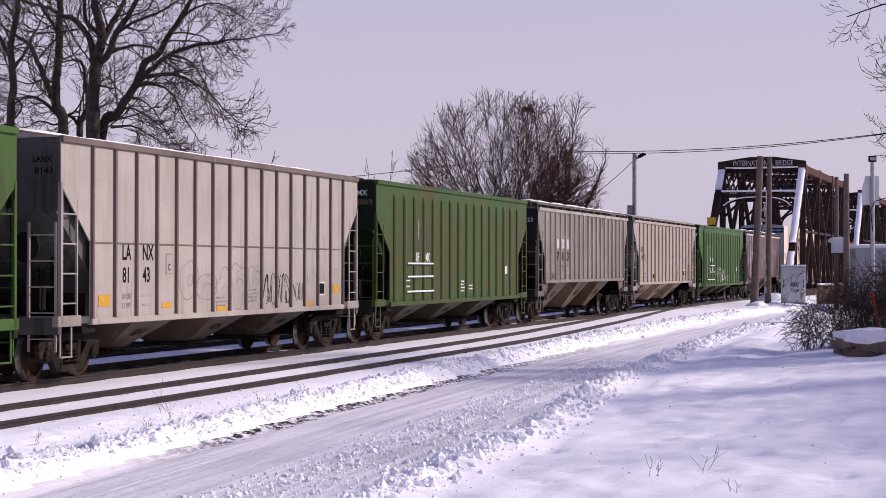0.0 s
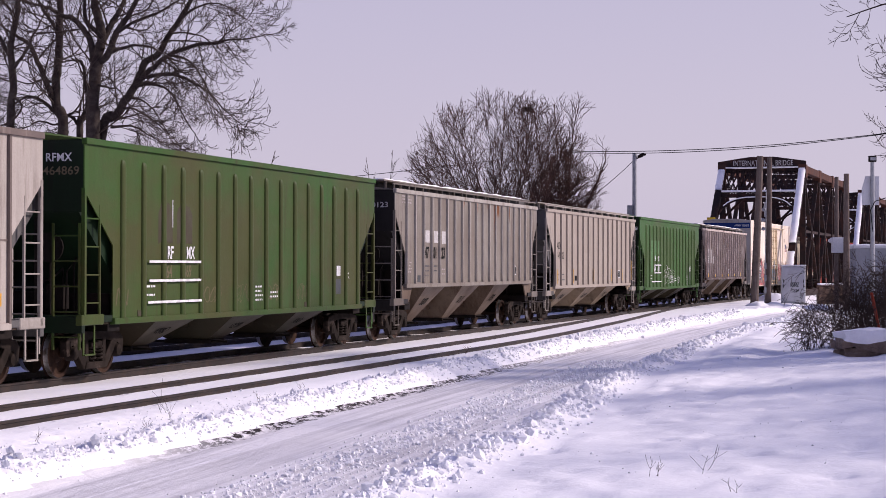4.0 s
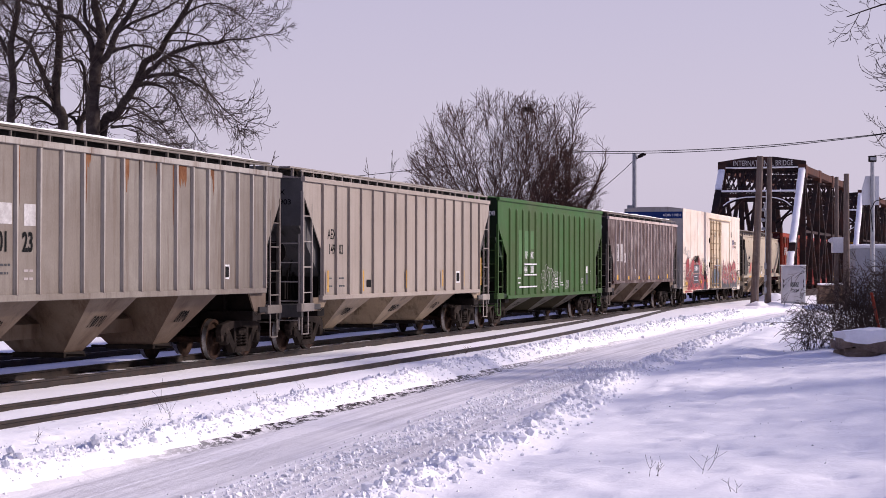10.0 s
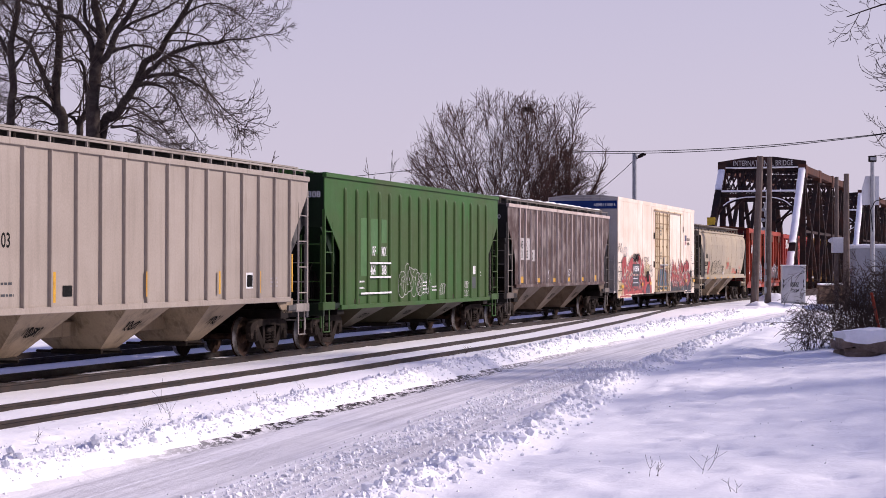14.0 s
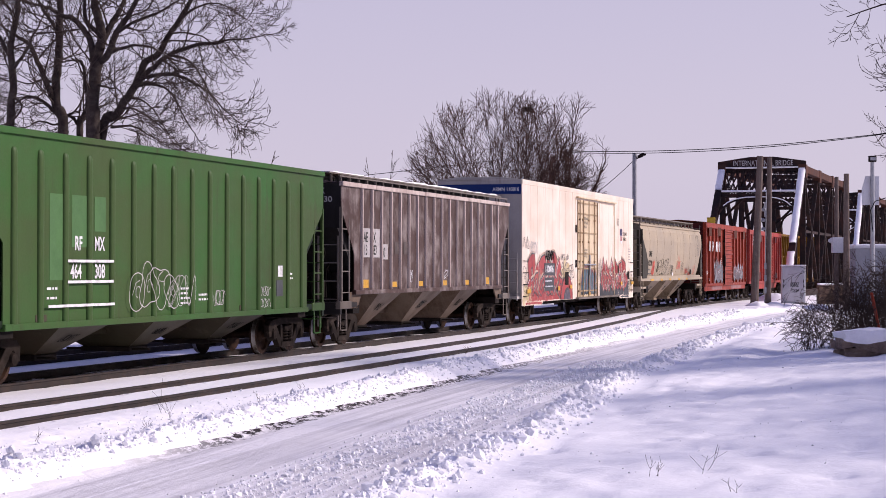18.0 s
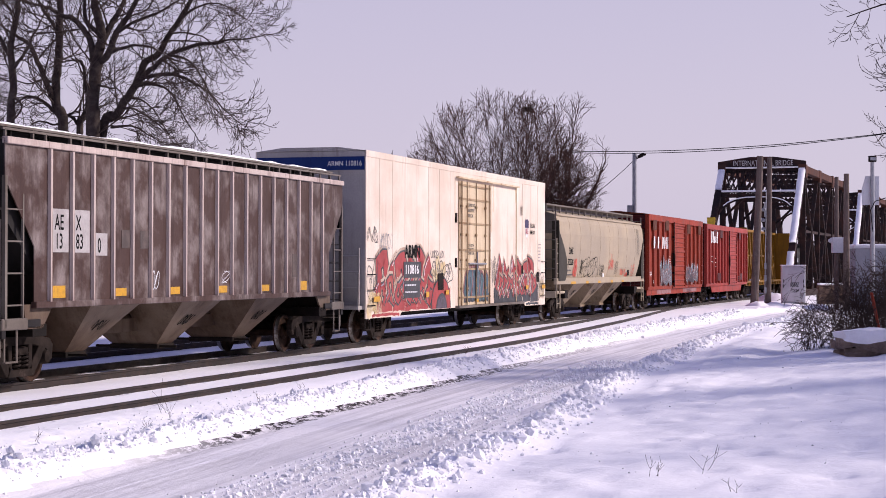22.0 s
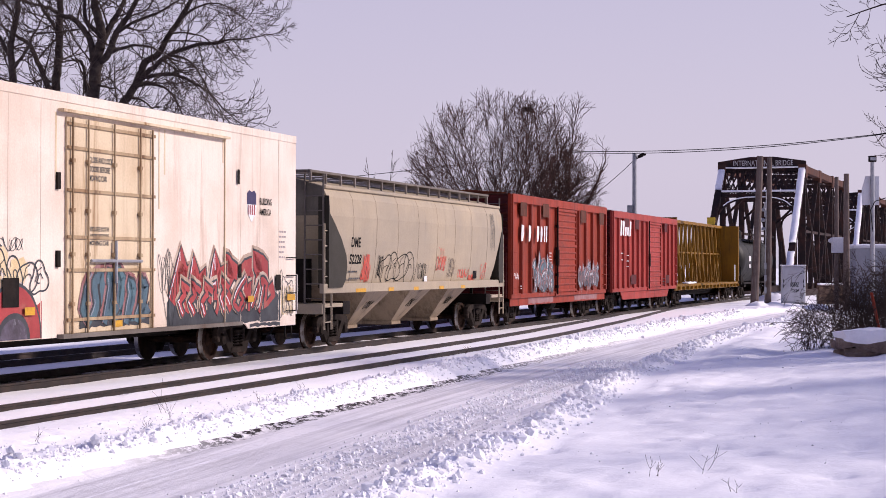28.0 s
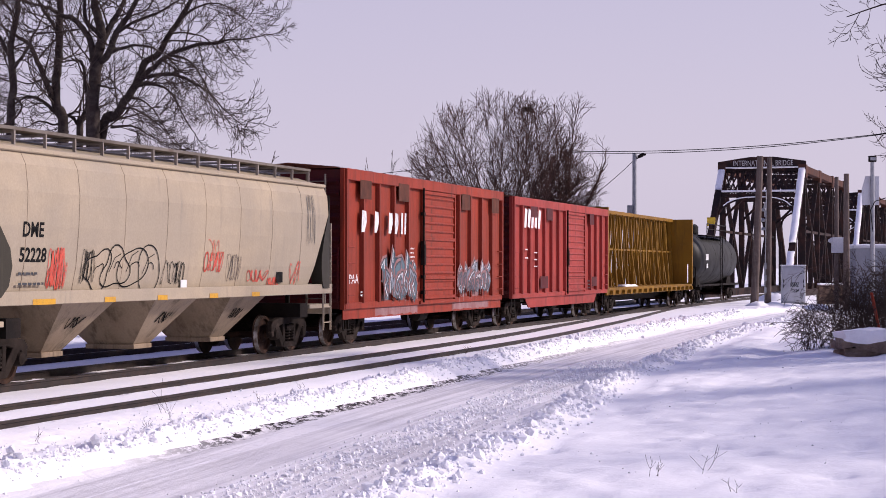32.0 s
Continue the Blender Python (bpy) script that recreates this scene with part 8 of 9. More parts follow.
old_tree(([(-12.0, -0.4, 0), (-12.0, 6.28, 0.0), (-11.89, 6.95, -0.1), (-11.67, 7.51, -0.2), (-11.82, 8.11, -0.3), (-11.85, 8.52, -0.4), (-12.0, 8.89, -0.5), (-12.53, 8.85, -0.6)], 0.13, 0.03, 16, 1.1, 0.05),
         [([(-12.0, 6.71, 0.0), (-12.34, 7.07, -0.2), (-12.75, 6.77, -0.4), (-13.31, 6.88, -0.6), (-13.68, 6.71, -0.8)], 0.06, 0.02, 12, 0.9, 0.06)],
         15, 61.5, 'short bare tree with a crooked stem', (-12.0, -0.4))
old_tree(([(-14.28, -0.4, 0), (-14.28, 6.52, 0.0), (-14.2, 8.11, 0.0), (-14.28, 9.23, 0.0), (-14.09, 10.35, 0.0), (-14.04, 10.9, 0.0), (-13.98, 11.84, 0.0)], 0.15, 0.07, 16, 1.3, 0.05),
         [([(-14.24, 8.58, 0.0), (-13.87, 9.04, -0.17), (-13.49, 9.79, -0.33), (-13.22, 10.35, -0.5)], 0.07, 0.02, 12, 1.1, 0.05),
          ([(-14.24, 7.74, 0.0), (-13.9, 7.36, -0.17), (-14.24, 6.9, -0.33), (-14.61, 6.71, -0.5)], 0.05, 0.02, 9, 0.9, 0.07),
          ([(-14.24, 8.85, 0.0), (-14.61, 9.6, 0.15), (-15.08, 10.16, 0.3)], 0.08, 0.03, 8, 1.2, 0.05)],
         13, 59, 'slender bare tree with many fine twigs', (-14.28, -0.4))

# many-stemmed trees farther off
def shrub_tree(seed, stems, base, dome, label, mat, kids=13, thick=0.085, fork=5, depth=2, root=4.2, fan=1.5):
    """Stems rise from one foot and fan out from a low fork; their shoots bend upwards and end on a dome.
    dome: (middle x, middle z, half width, half height); root: height of the fork; fan: widest lean, in radians."""
    w = Wood(seed, 0.0105)
    b = Vector(base)
    mid = Vector((dome[0], b.y, dome[1]))
    rx, ry, rz = dome[2], dome[2] * 0.9, dome[3]

    def inside(p):
        q = p - mid
        return (q.x / rx) ** 2 + (q.y / ry) ** 2 + (min(q.z, 0) / (rz * 3) + max(q.z, 0) / rz) ** 2

    def shoot(p, d, length, r, left, up):
        n = 5 if left else 4
        edge = w.rnd.uniform(0.78, 1.08)
        nodes = []
        for i in range(n):
            d = (d + Vector([w.rnd.gauss(0, 0.085) for _ in range(3)]) + Vector((0, 0, up))).normalized()
            q = p + d * length / n
            r1 = max(r * 0.83, w.least)
            w.seg(p, q, r, r1)
            p, r = q, r1
            nodes.append((p, d, r))
            if inside(p) > edge:
                break
        if left:
            turn = w.rnd.uniform(0, math.tau)
            for k in range(fork):
                i = int((k + w.rnd.random()) / fork * n)
                if i >= len(nodes) or inside(nodes[i][0]) > 0.97:
                    continue
                p0, d0, rr = nodes[i]
                u = d0.cross(Vector((0, 1, 0.01))).normalized()
                v = d0.cross(u)
                a = turn + 2.4 * k
                out = u * math.cos(a) + v * math.sin(a)
                shoot(p0, (d0 + out * w.rnd.uniform(0.4, 0.75)).normalized(), length * w.rnd.uniform(0.45, 0.7), max(rr * 0.75, w.least), left - 1, up + 0.01)

    for i in range(stems):
        a = ((i + 0.5) / stems * 2 - 1 + w.rnd.uniform(-0.05, 0.05)) * fan
        tilt = w.rnd.uniform(-0.35, 0.35)
        foot = b + Vector((0.5 * math.sin(a), w.rnd.uniform(-0.3, 0.3), 0))
        fork_z = max(0.4, root * (0.55 + 0.45 * abs(math.sin(a))) + w.rnd.uniform(-0.5, 0.3))
        d = Vector((math.sin(a) * 0.3, tilt * 0.2, 1)).normalized()
        p = foot + d * fork_z
        w.seg(foot, p, thick, thick * 0.85)
        lean = Vector((math.sin(a) * math.cos(tilt * 0.6), math.sin(tilt), math.cos(a) * 0.9 + 0.12)).normalized()
        r = thick * 0.85
        path = []
        for k in range(28):
            d = (d.lerp(lean, 0.3) + Vector([w.rnd.gauss(0, 0.045) for _ in range(3)])).normalized()
            q = p + d * 0.42
            r1 = max(r * 0.945, 0.014)
            w.seg(p, q, r, r1)
            p, r = q, r1
            path.append((p, d, r))
            if inside(p) > 0.82 and k > 4:
                break
        n = max(3, round(kids * len(path) / 20))
        for j in range(n):
            t = 0.22 + 0.78 * ((j + w.rnd.random()) / n) ** 0.9
            p0, d0, rr = path[min(int(t * len(path)), len(path) - 1)]
            out = Vector([w.rnd.gauss(0, 1) for _ in range(3)])
            out = (out - d0 * out.dot(d0)).normalized()
            shoot(p0, (d0 + out * w.rnd.uniform(0.3, 0.7)).normalized(), rz * w.rnd.uniform(0.2, 0.4), rr * 0.6, depth, 0.008)
    return w.plant("bare_tree", label, "tree", b, mat, mat, "bare trees behind the train")


shrub_tree(21, 26, (3.5, 112, -0.4), (3.4, 7.1, 5.9, 6.0), "many-stemmed bare tree with reddish upright twigs", TWIG_RED, kids=19, thick=0.09, fork=4)
shrub_tree(22, 9, (7.3, 113, -0.4), (7.5, 8.9, 2.75, 4.9), "slender bare tree with upright reddish twigs", TWIG_RED, kids=11, thick=0.12, root=4.0, fan=0.7)
shrub_tree(27, 11, (5.3, 111.5, -0.4), (5.2, 7.4, 2.9, 5.5), "bare tree of crowded reddish stems", TWIG_RED, kids=15, thick=0.08, root=3.4, fan=0.75)
shrub_tree(23, 9, (-0.2, 110, -0.4), (-0.4, 4.9, 2.4, 2.2), "low bare bush of reddish stems", TWIG_RED, kids=8, thick=0.05, root=3.0, fan=1.3)
shrub_tree(24, 6, (-3.25, 96, -0.4), (-3.25, 6.3, 1.5, 2.1), "thin bare sapling behind the train", TWIG, kids=7, fork=3, thick=0.035, root=4.6, fan=0.8, depth=1)
shrub_tree(25, 6, (-6.1, 57, -0.4), (-6.1, 4.7, 1.2, 1.55), "thin bare sapling behind the train", TWIG, kids=6, fork=3, thick=0.025, root=3.4, fan=0.9, depth=1)
shrub_tree(26, 5, (9.3, 108, -0.4), (9.3, 4.6, 1.3, 1.9), "thin bare sapling behind the train", TWIG, kids=6, fork=3, thick=0.03, root=2.2, fan=0.8, depth=1)

# field trees: one reaching into view, one unseen, added to shade the snow
def field_tree(seed, base, height, r, label, reach=(), limbs=9, dense=1.0):
    w = Wood(seed, 0.006, 2.6)
    b = Vector(base)
    w.limb([b, b + Vector((0.1, 0, height * 0.3)), b + Vector((-0.1, 0.2, height * 0.6)), b + Vector((0, 0, height))], r, 0.08, 8, 3.0, 0.35, 0.02, 3)
    for i in range(limbs):
        a = math.tau * i / limbs + w.rnd.uniform(-0.3, 0.3)
        o = Vector((math.cos(a), math.sin(a), 0))
        z0 = height * w.rnd.uniform(0.28, 0.62)
        k = height * w.rnd.uniform(0.32, 0.42)
        p = b + Vector((0, 0, z0))
        w.limb([p, p + o * k * 0.35 + Vector((0, 0, k * 0.3)), p + o * k * 0.75 + Vector((0, 0, k * 0.42)), p + o * k + Vector((0, 0, k * 0.25))], r * 0.45, 0.03, round(11 * dense), 2.4, 0.2, 0.10, 3)
    for pts, kids, kl in reach:
        w.limb(pts, 0.05, 0.012, kids, kl, 0.3, 0.16, 2, 0.9, 3)
    return w.plant("bare_tree", label, "tree", b, BARK, TWIG, "bare trees beside the field")


field_tree(31, (17.4, 46, -0.3), 14, 0.34, "large bare tree with drooping twigs beside the field",
           [([(17, 46, 7.6), (13.4, 45.5, 9.0), (11.2, 45.2, 8.7), (10.0, 45, 8.3)], 16, 1.0), ([(17, 46, 6.5), (13.5, 45, 7.7), (11.7, 45, 7.4), (10.9, 45, 6.9)], 14, 0.7), ([(17, 46, 5.4), (13.5, 45, 6.6), (11.8, 45, 6.1), (10.95, 45, 5.4)], 14, 0.6)])
# stands out of view, added only for its shade on the snow
field_tree(32, (24.0, 33, -0.2), 13, 0.26, "unseen bare tree with curling twigs added for shade")

# added far row of unseen tall bare trees, placed to half shade the snow
shade_tree = field_tree(33, (30.0, 9.0, -0.4), 19, 0.26, "unseen tall bare tree added to shade the field", limbs=8, dense=0.9)
for i in range(1, 20):
    y = 9.0 + 2.8 * i
    copy_thing(shade_tree, pose(0.226 * y + (20.0, 29.5, 24.5, 33.0)[i % 4], y, -0.4 - 0.6 * (i * 3 % 4) - (2.0, 0.0, 1.0, 0.0)[i % 4], 0, 0, 67 * i))

# brambles by the ledge
def bramble(seed, base, n, reach, height, label):
    w = Wood(seed)
    b = Vector(base)
    for i in range(n):
        a = w.rnd.uniform(0, math.tau)
        o = Vector((math.cos(a), math.sin(a) * 0.7, 0)) * reach * w.rnd.uniform(0.3, 1.0)
        f = b + Vector((w.rnd.uniform(-0.5, 0.5) * reach, w.rnd.uniform(-0.5, 0.5), 0))
        hgt = height * w.rnd.uniform(0.35, 1.0)
        w.limb([f, f + o * 0.3 + Vector((0, 0, hgt * 0.7)), f + o * 0.75 + Vector((0, 0, hgt)), f + o * 1.1 + Vector((0, 0, hgt * w.rnd.uniform(0.45, 0.9)))], 0.011, 0.004, 6, 0.6, 0.2, 0.04, 1)
    return w.plant("bramble_bush", label, "bush", b, BARK, TWIG)


bramble(41, (11.6, 48.0, -0.3), 120, 1.8, 2.5, "tangle of dark leafless brambles on the snow")
bramble(42, (10.2, 47.2, -0.3), 44, 1.8, 1.5, "low leafless brambles on the snow")


# bird's nest in the crown
w = Wood(61, 0.012)
for i in range(150):
    a = w.rnd.uniform(0, math.tau)
    c = Vector((5.15, 111.6, 11.75)) + Vector((math.cos(a) * 0.14, math.sin(a) * 0.14, w.rnd.uniform(-0.13, 0.13)))
    w.twig(c, Vector((-math.sin(a), math.cos(a), w.rnd.uniform(-0.4, 0.4))).normalized(), 0.34, 0.014, 0)
w.plant("bird_nest", "round twig nest high in the bare tree", "nest", (5.15, 111.6, 11.6), TWIG, TWIG)


# ---- poles, cables, cabinets ----
def wood_pole(name, x, y, z0, z1, r, label, lean=(0, 0)):
    bm = bmesh.new()
    n = 8
    for i in range(n):
        a, b = i / n, (i + 1) / n
        tube(bm, (lean[0] * a, lean[1] * a, z0 + (z1 - z0) * a), (lean[0] * b, lean[1] * b, z0 + (z1 - z0) * b), r * (1 - 0.25 * a), r * (1 - 0.25 * b), 12)
    bmesh.ops.remove_doubles(bm, verts=bm.verts, dist=0.001)
    pole = thing(name, Matrix.Translation((x, y, 0)), label, "utility pole", "wooden poles by the bridge")
    part("shaft", bm, POLE_WOOD, pole, smooth=True)
    return pole


def snow_foot(x, y, r, h, seed, label="small heap of snow at a pole's foot"):
    verts, faces = [], []
    n, m = 18, 5
    for j in range(m + 1):
        t = j / m
        for i in range(n):
            a = math.tau * i / n
            k = r * (1 - t) * (1 + 0.25 * hum(math.cos(a) * 1.5 + seed, math.sin(a) * 1.5, t))
            verts.append((x + k * math.cos(a), y + k * math.sin(a), -0.32 + (h + 0.12) * (1 - (1 - t) ** 2) * (1 + 0.1 * hum(a, seed, t))))
    for j in range(m):
        for i in range(n):
            faces.append((j * n + i, j * n + (i + 1) % n, (j + 1) * n + (i + 1) % n, (j + 1) * n + i))
    tagged(new("snow_mound", raw("snow_mound", verts, faces, SNOW, True)), label, "snow mound")


p1 = wood_pole("utility_pole", 17.78, 104.0, -0.4, 8.45, 0.235, "thick weathered wooden pole leaning slightly", (0.36, 0))
p2 = wood_pole("utility_pole", 18.66, 104.5, -0.4, 8.40, 0.19, "weathered wooden pole with fittings", (0.10, 0))
bm = bmesh.new()
for z in (0.6, 1.3, 2.0, 5.0, 5.5):
    box(bm, -0.24, -0.12, -0.26, -0.12, z, z + 0.35)
tube(bm, (-0.22, -0.2, 0), (-0.12, -0.2, 6.5), 0.03, n=6)
part("conduit", bm, GALV, p2)
bm = bmesh.new()
for z in (4.2, 4.7, 5.3):
    lathe(bm, [(z, 0.02), (z + 0.04, 0.13), (z + 0.16, 0.10), (z + 0.22, 0.02)], "z", 12, (-0.28, -0.1, 0))
part("insulator", bm, GALV, p2)
p3 = wood_pole("utility_pole", 23.15, 107.0, -0.4, 7.42, 0.15, "slim weathered wooden pole carrying a grey box")
bm = bmesh.new()
box(bm, -0.35, 0.45, -0.5, -0.15, 2.95, 3.85)
prism(bm, [(-0.35, 3.5), (-0.55, 3.6), (-0.55, 3.72), (-0.35, 3.85)], -0.45, -0.2)
part("equipment_box", bm, CABINET_GREY, p3, "grey steel box", bevel=0.02)
p4 = wood_pole("utility_pole", 22.4, 101.0, -0.4, 7.3, 0.19, "weathered wooden pole by the brambles")
snow_foot(17.9, 103.6, 0.9, 0.35, 1)
snow_foot(18.9, 104.2, 1.0, 0.3, 2)
snow_foot(21.6, 118.5, 1.6, 0.6, 3, "heap of snow beside the cabinet")

# signal cabinet
cab = thing("signal_cabinet", Matrix.Translation((21.55, 112.0, -0.25)) @ pose(0, 0, 0, 0, 0, -8), "tall light grey steel signal cabinet with scribbles", "cabinet")
bm = bmesh.new()
box(bm, -0.72, 0.72, -0.6, 0.6, 0.12, 2.42)
part("body", bm, CABINET_GREY, cab, bevel=0.03)
bm = bmesh.new()
box(bm, -0.65, 0.65, -0.63, -0.604, 0.25, 2.3)
door = part("door", bm, CABINET_GREY, cab, bevel=0.01)
bm = bmesh.new()
for x in (-0.62, 0.58):
    for z in (1.1, 1.4):
        box(bm, x, x + 0.05, -0.66, -0.631, z, z + 0.2)
part("hinge", bm, UNDER, door)
bm = bmesh.new()
rnd = random.Random(4)
for line in scrawl(-0.2, 1.15, 0.5, 0.28, 4, rnd) + scrawl(-0.1, 0.8, 0.4, 0.2, 3, rnd):
    stroke(bm, line, 0.03, -0.634)
part("scribble", bm, LETTER_BLACK, door)
bm = bmesh.new()
box(bm, -0.76, 0.76, -0.64, 0.64, 2.42, 2.5)
part("snow_cover", bm, SNOW_CAP, cab, bevel=0.03)
bm = bmesh.new()
box(bm, -0.8, 0.8, -0.7, 0.7, -0.2, 0.12)
part("plinth", bm, CONCRETE, cab)

# timber wall by the abutment
wall = thing("timber_wall", Matrix.Translation((23.4, 113.5, -0.3)) @ pose(0, 0, 0, 0, 0, 28), "low retaining wall of brown timbers capped with snow", "retaining wall")
bm = bmesh.new()
box(bm, 0, 3.2, -0.12, 0.12, 0, 0.25)
timber = finish(bm, "timber", OLD_TIMBER, 0.02)
for i in range(5):
    o = part("timber", timber, OLD_TIMBER, wall)
    o.location = (random.uniform(-0.05, 0.05), random.uniform(-0.02, 0.02), i * 0.255)
bm = bmesh.new()
box(bm, 0, 3.15, -0.14, 0.16, 1.28, 1.40)
part("snow_cover", bm, SNOW_CAP, wall, bevel=0.05)

# grey shed behind the brambles
SHED = material("shed_grey", (0.30, 0.31, 0.34), 0.8, second=(0.24, 0.25, 0.28), amount=0.5, size=0.8, third=(0.2, 0.2, 0.22), amount3=0.3, stretch=(3, 3, 0.4), bump=0.005)
shed = thing("equipment_shed", Matrix.Translation((23.8, 105.0, -0.35)) @ pose(0, 0, 0, 0, 0, -4), "flat-roofed grey equipment shed with snow on its roof", "shed")
bm = bmesh.new()
box(bm, 0, 7, 0, 4.5, 0, 3.55)
part("wall", bm, SHED, shed, bevel=0.02)
bm = bmesh.new()
box(bm, -0.08, 7.08, -0.08, 4.58, 3.55, 3.66)
part("roof", bm, CABINET_GREY, shed, bevel=0.01)
bm = bmesh.new()
box(bm, 0.0, 7.0, 0.0, 4.5, 3.66, 3.80)
part("snow_cover", bm, SNOW_CAP, shed, bevel=0.05)
bm = bmesh.new()
for i in range(1, 6):
    box(bm, i * 1.17 - 0.012, i * 1.17 + 0.012, -0.02, 0.0, 0.05, 3.5)
part("panel_joint", bm, CABINET_GREY, shed)

# light mast over the shed
mast = thing("light_mast", Matrix.Translation((23.75, 100.6, -0.35)), "steel light mast with a floodlight and a grey sign panel", "light mast")
bm = bmesh.new()
tube(bm, (0, 0, 0), (0, 0, 8.3), 0.13, 0.11, 12)
part("shaft", bm, GALV, mast, smooth=True)
bm = bmesh.new()
box(bm, -0.19, 0.19, -0.2, 0.2, 8.28, 8.62)
lamp = part("lamp_head", bm, UNDER, mast, bevel=0.03)
bm = bmesh.new()
box(bm, -0.16, 0.16, -0.215, -0.2, 8.36, 8.54)
part("lens", bm, GALV, lamp)
bm = bmesh.new()
prism(bm, [(-0.55, 5.9), (-0.55, 6.8), (-0.35, 7.5), (0.4, 7.5), (0.4, 5.9)], 0.14, 0.19)
part("sign_panel", bm, CABINET_GREY, mast)
bm = bmesh.new()
pts = [(0, -0.1, 4.4), (-0.15, -0.2, 5.6), (0.1, -0.2, 6.1), (0.9, -0.2, 6.35)]
for p, q in zip(pts, pts[1:]):
    tube(bm, p, q, 0.025, n=6)
part("cable", bm, LETTER_BLACK, mast)

# lamp post beyond the train
post = thing("lamp_post", Matrix.Translation((12.42, 118, -0.4)), "grey steel lamp post with a floodlight and a box", "lamp post")
bm = bmesh.new()
tube(bm, (0, 0, 0), (0, 0, 9.85), 0.165, 0.14, 12)
part("shaft", bm, GALV, post, smooth=True)
bm = bmesh.new()
tube(bm, (0, 0, 9.5), (0.55, -0.1, 9.68), 0.04, n=6)
prism(bm, [(0.2, 9.58), (0.72, 9.74), (0.72, 9.84), (0.45, 9.86), (0.2, 9.74)], -0.25, 0.12)
part("lamp_head", bm, UNDER, post)
bm = bmesh.new()
box(bm, -0.48, -0.14, -0.15, 0.15, 5.85, 6.5)
part("equipment_box", bm, GALV, post, bevel=0.02)


def cable(points, r, label):
    cu = bpy.data.curves.new("overhead_cable", "CURVE")
    cu.dimensions, cu.bevel_depth, cu.bevel_resolution, cu.resolution_u = "3D", r, 2, 6
    sp = cu.splines.new("POLY")
    a, c, sag = points
    n = 40
    sp.points.add(n)
    for i in range(n + 1):
        t = i / n
        p = Vector(a).lerp(Vector(c), t)
        p.z -= sag * 4 * t * (1 - t)
        sp.points[i].co = (*p, 1)
    cu.materials.append(LETTER_BLACK)
    tagged(new("overhead_cable", cu), label, "cable")


p5 = wood_pole("utility_pole", 7.82, 116.0, -0.4, 9.6, 0.11, "wooden cable pole standing among bare branches")
cable(((-11.5, 118, 7.4), (7.82, 116, 9.5), 0.12), 0.02, "thin black overhead cable sagging above the train")
cable(((7.82, 116, 9.5), (26.0, 100, 9.7), 0.42), 0.022, "thin black overhead cable sagging above the train")
cable(((7.82, 116, 9.4), (26.0, 100, 9.69), 0.48), 0.02, "thin black overhead cable sagging above the train")
cable(((12.35, 118, 9.0), (6.0, 121, 4.6), 0.5), 0.02, "thin cable hanging from the lamp post")

# stone ledge under snow, with a red marker board
STONE = material("ledge_stone", (0.22, 0.165, 0.13), 0.9, second=(0.12, 0.09, 0.075), amount=0.5, size=2.5, third=(0.24, 0.21, 0.19), amount3=0.3, stretch=(2, 2, 6), bump=0.03, bump_size=7.0)


def lumpy_box(bm, x0, x1, y0, y1, z0, z1, seed, amp, nx=16, nz=4):
    """A rough block: its faces pushed in and out."""
    verts = {}

    def v(i, j, k):
        key = (i, j, k)
        if key not in verts:
            x, y, z = x0 + (x1 - x0) * i / nx, y0 + (y1 - y0) * j / 4, z0 + (z1 - z0) * k / nz
            o = Vector((hum(x * 2 + seed, y * 2, z * 4), hum(x * 2, y * 2 + seed, z * 4 + 5), hum(x * 1.2 + 9, y * 1.5, z * 2 + seed))) * amp
            verts[key] = bm.verts.new(Vector((x, y, z)) + o)
        return verts[key]
    for i in range(nx):
        for k in range(nz):
            for j in (0, 4):
                bm.faces.new((v(i, j, k), v(i + 1, j, k), v(i + 1, j, k + 1), v(i, j, k + 1)))
        for j in range(4):
            for k in (0, nz):
                bm.faces.new((v(i, j, k), v(i + 1, j, k), v(i + 1, j + 1, k), v(i, j + 1, k)))
    for j in range(4):
        for k in range(nz):
            for i in (0, nx):
                bm.faces.new((v(i, j, k), v(i, j + 1, k), v(i, j + 1, k + 1), v(i, j, k + 1)))


ledge = thing("stone_ledge", Matrix.Translation((9.5, 43.2, -0.16)), "rough dark stone ledge under a thick cap of snow", "stone ledge")
bm = bmesh.new()
lumpy_box(bm, 0.05, 4.5, 0, 1.1, -0.1, 0.33, 3, 0.09)
part("lower_stone", bm, STONE, ledge)
bm = bmesh.new()
lumpy_box(bm, -0.05, 4.5, -0.08, 1.1, 0.30, 0.56, 8, 0.09, nz=3)
part("upper_stone", bm, STONE, ledge)
bm = bmesh.new()
lumpy_box(bm, 0.0, 4.5, -0.12, 1.15, 0.50, 0.74, 5, 0.10, nz=3)
part("snow_cover", bm, SNOW_CAP, ledge, "thick smooth cap of snow", smooth=True)
RED_BOARD = material("red_board", (0.34, 0.06, 0.035), 0.7, second=(0.24, 0.05, 0.03), amount=0.5, size=4.0)
bm = bmesh.new()
beam(bm, (0.22, 0, 0), (-0.16, 0, 1.75), 0.16, 0.05)
solid("marker_board", bm, RED_BOARD, "red wooden marker board leaning in the brambles", "marker", bevel=0.01).matrix_world = Matrix.Translation((11.2, 46.9, -0.3))


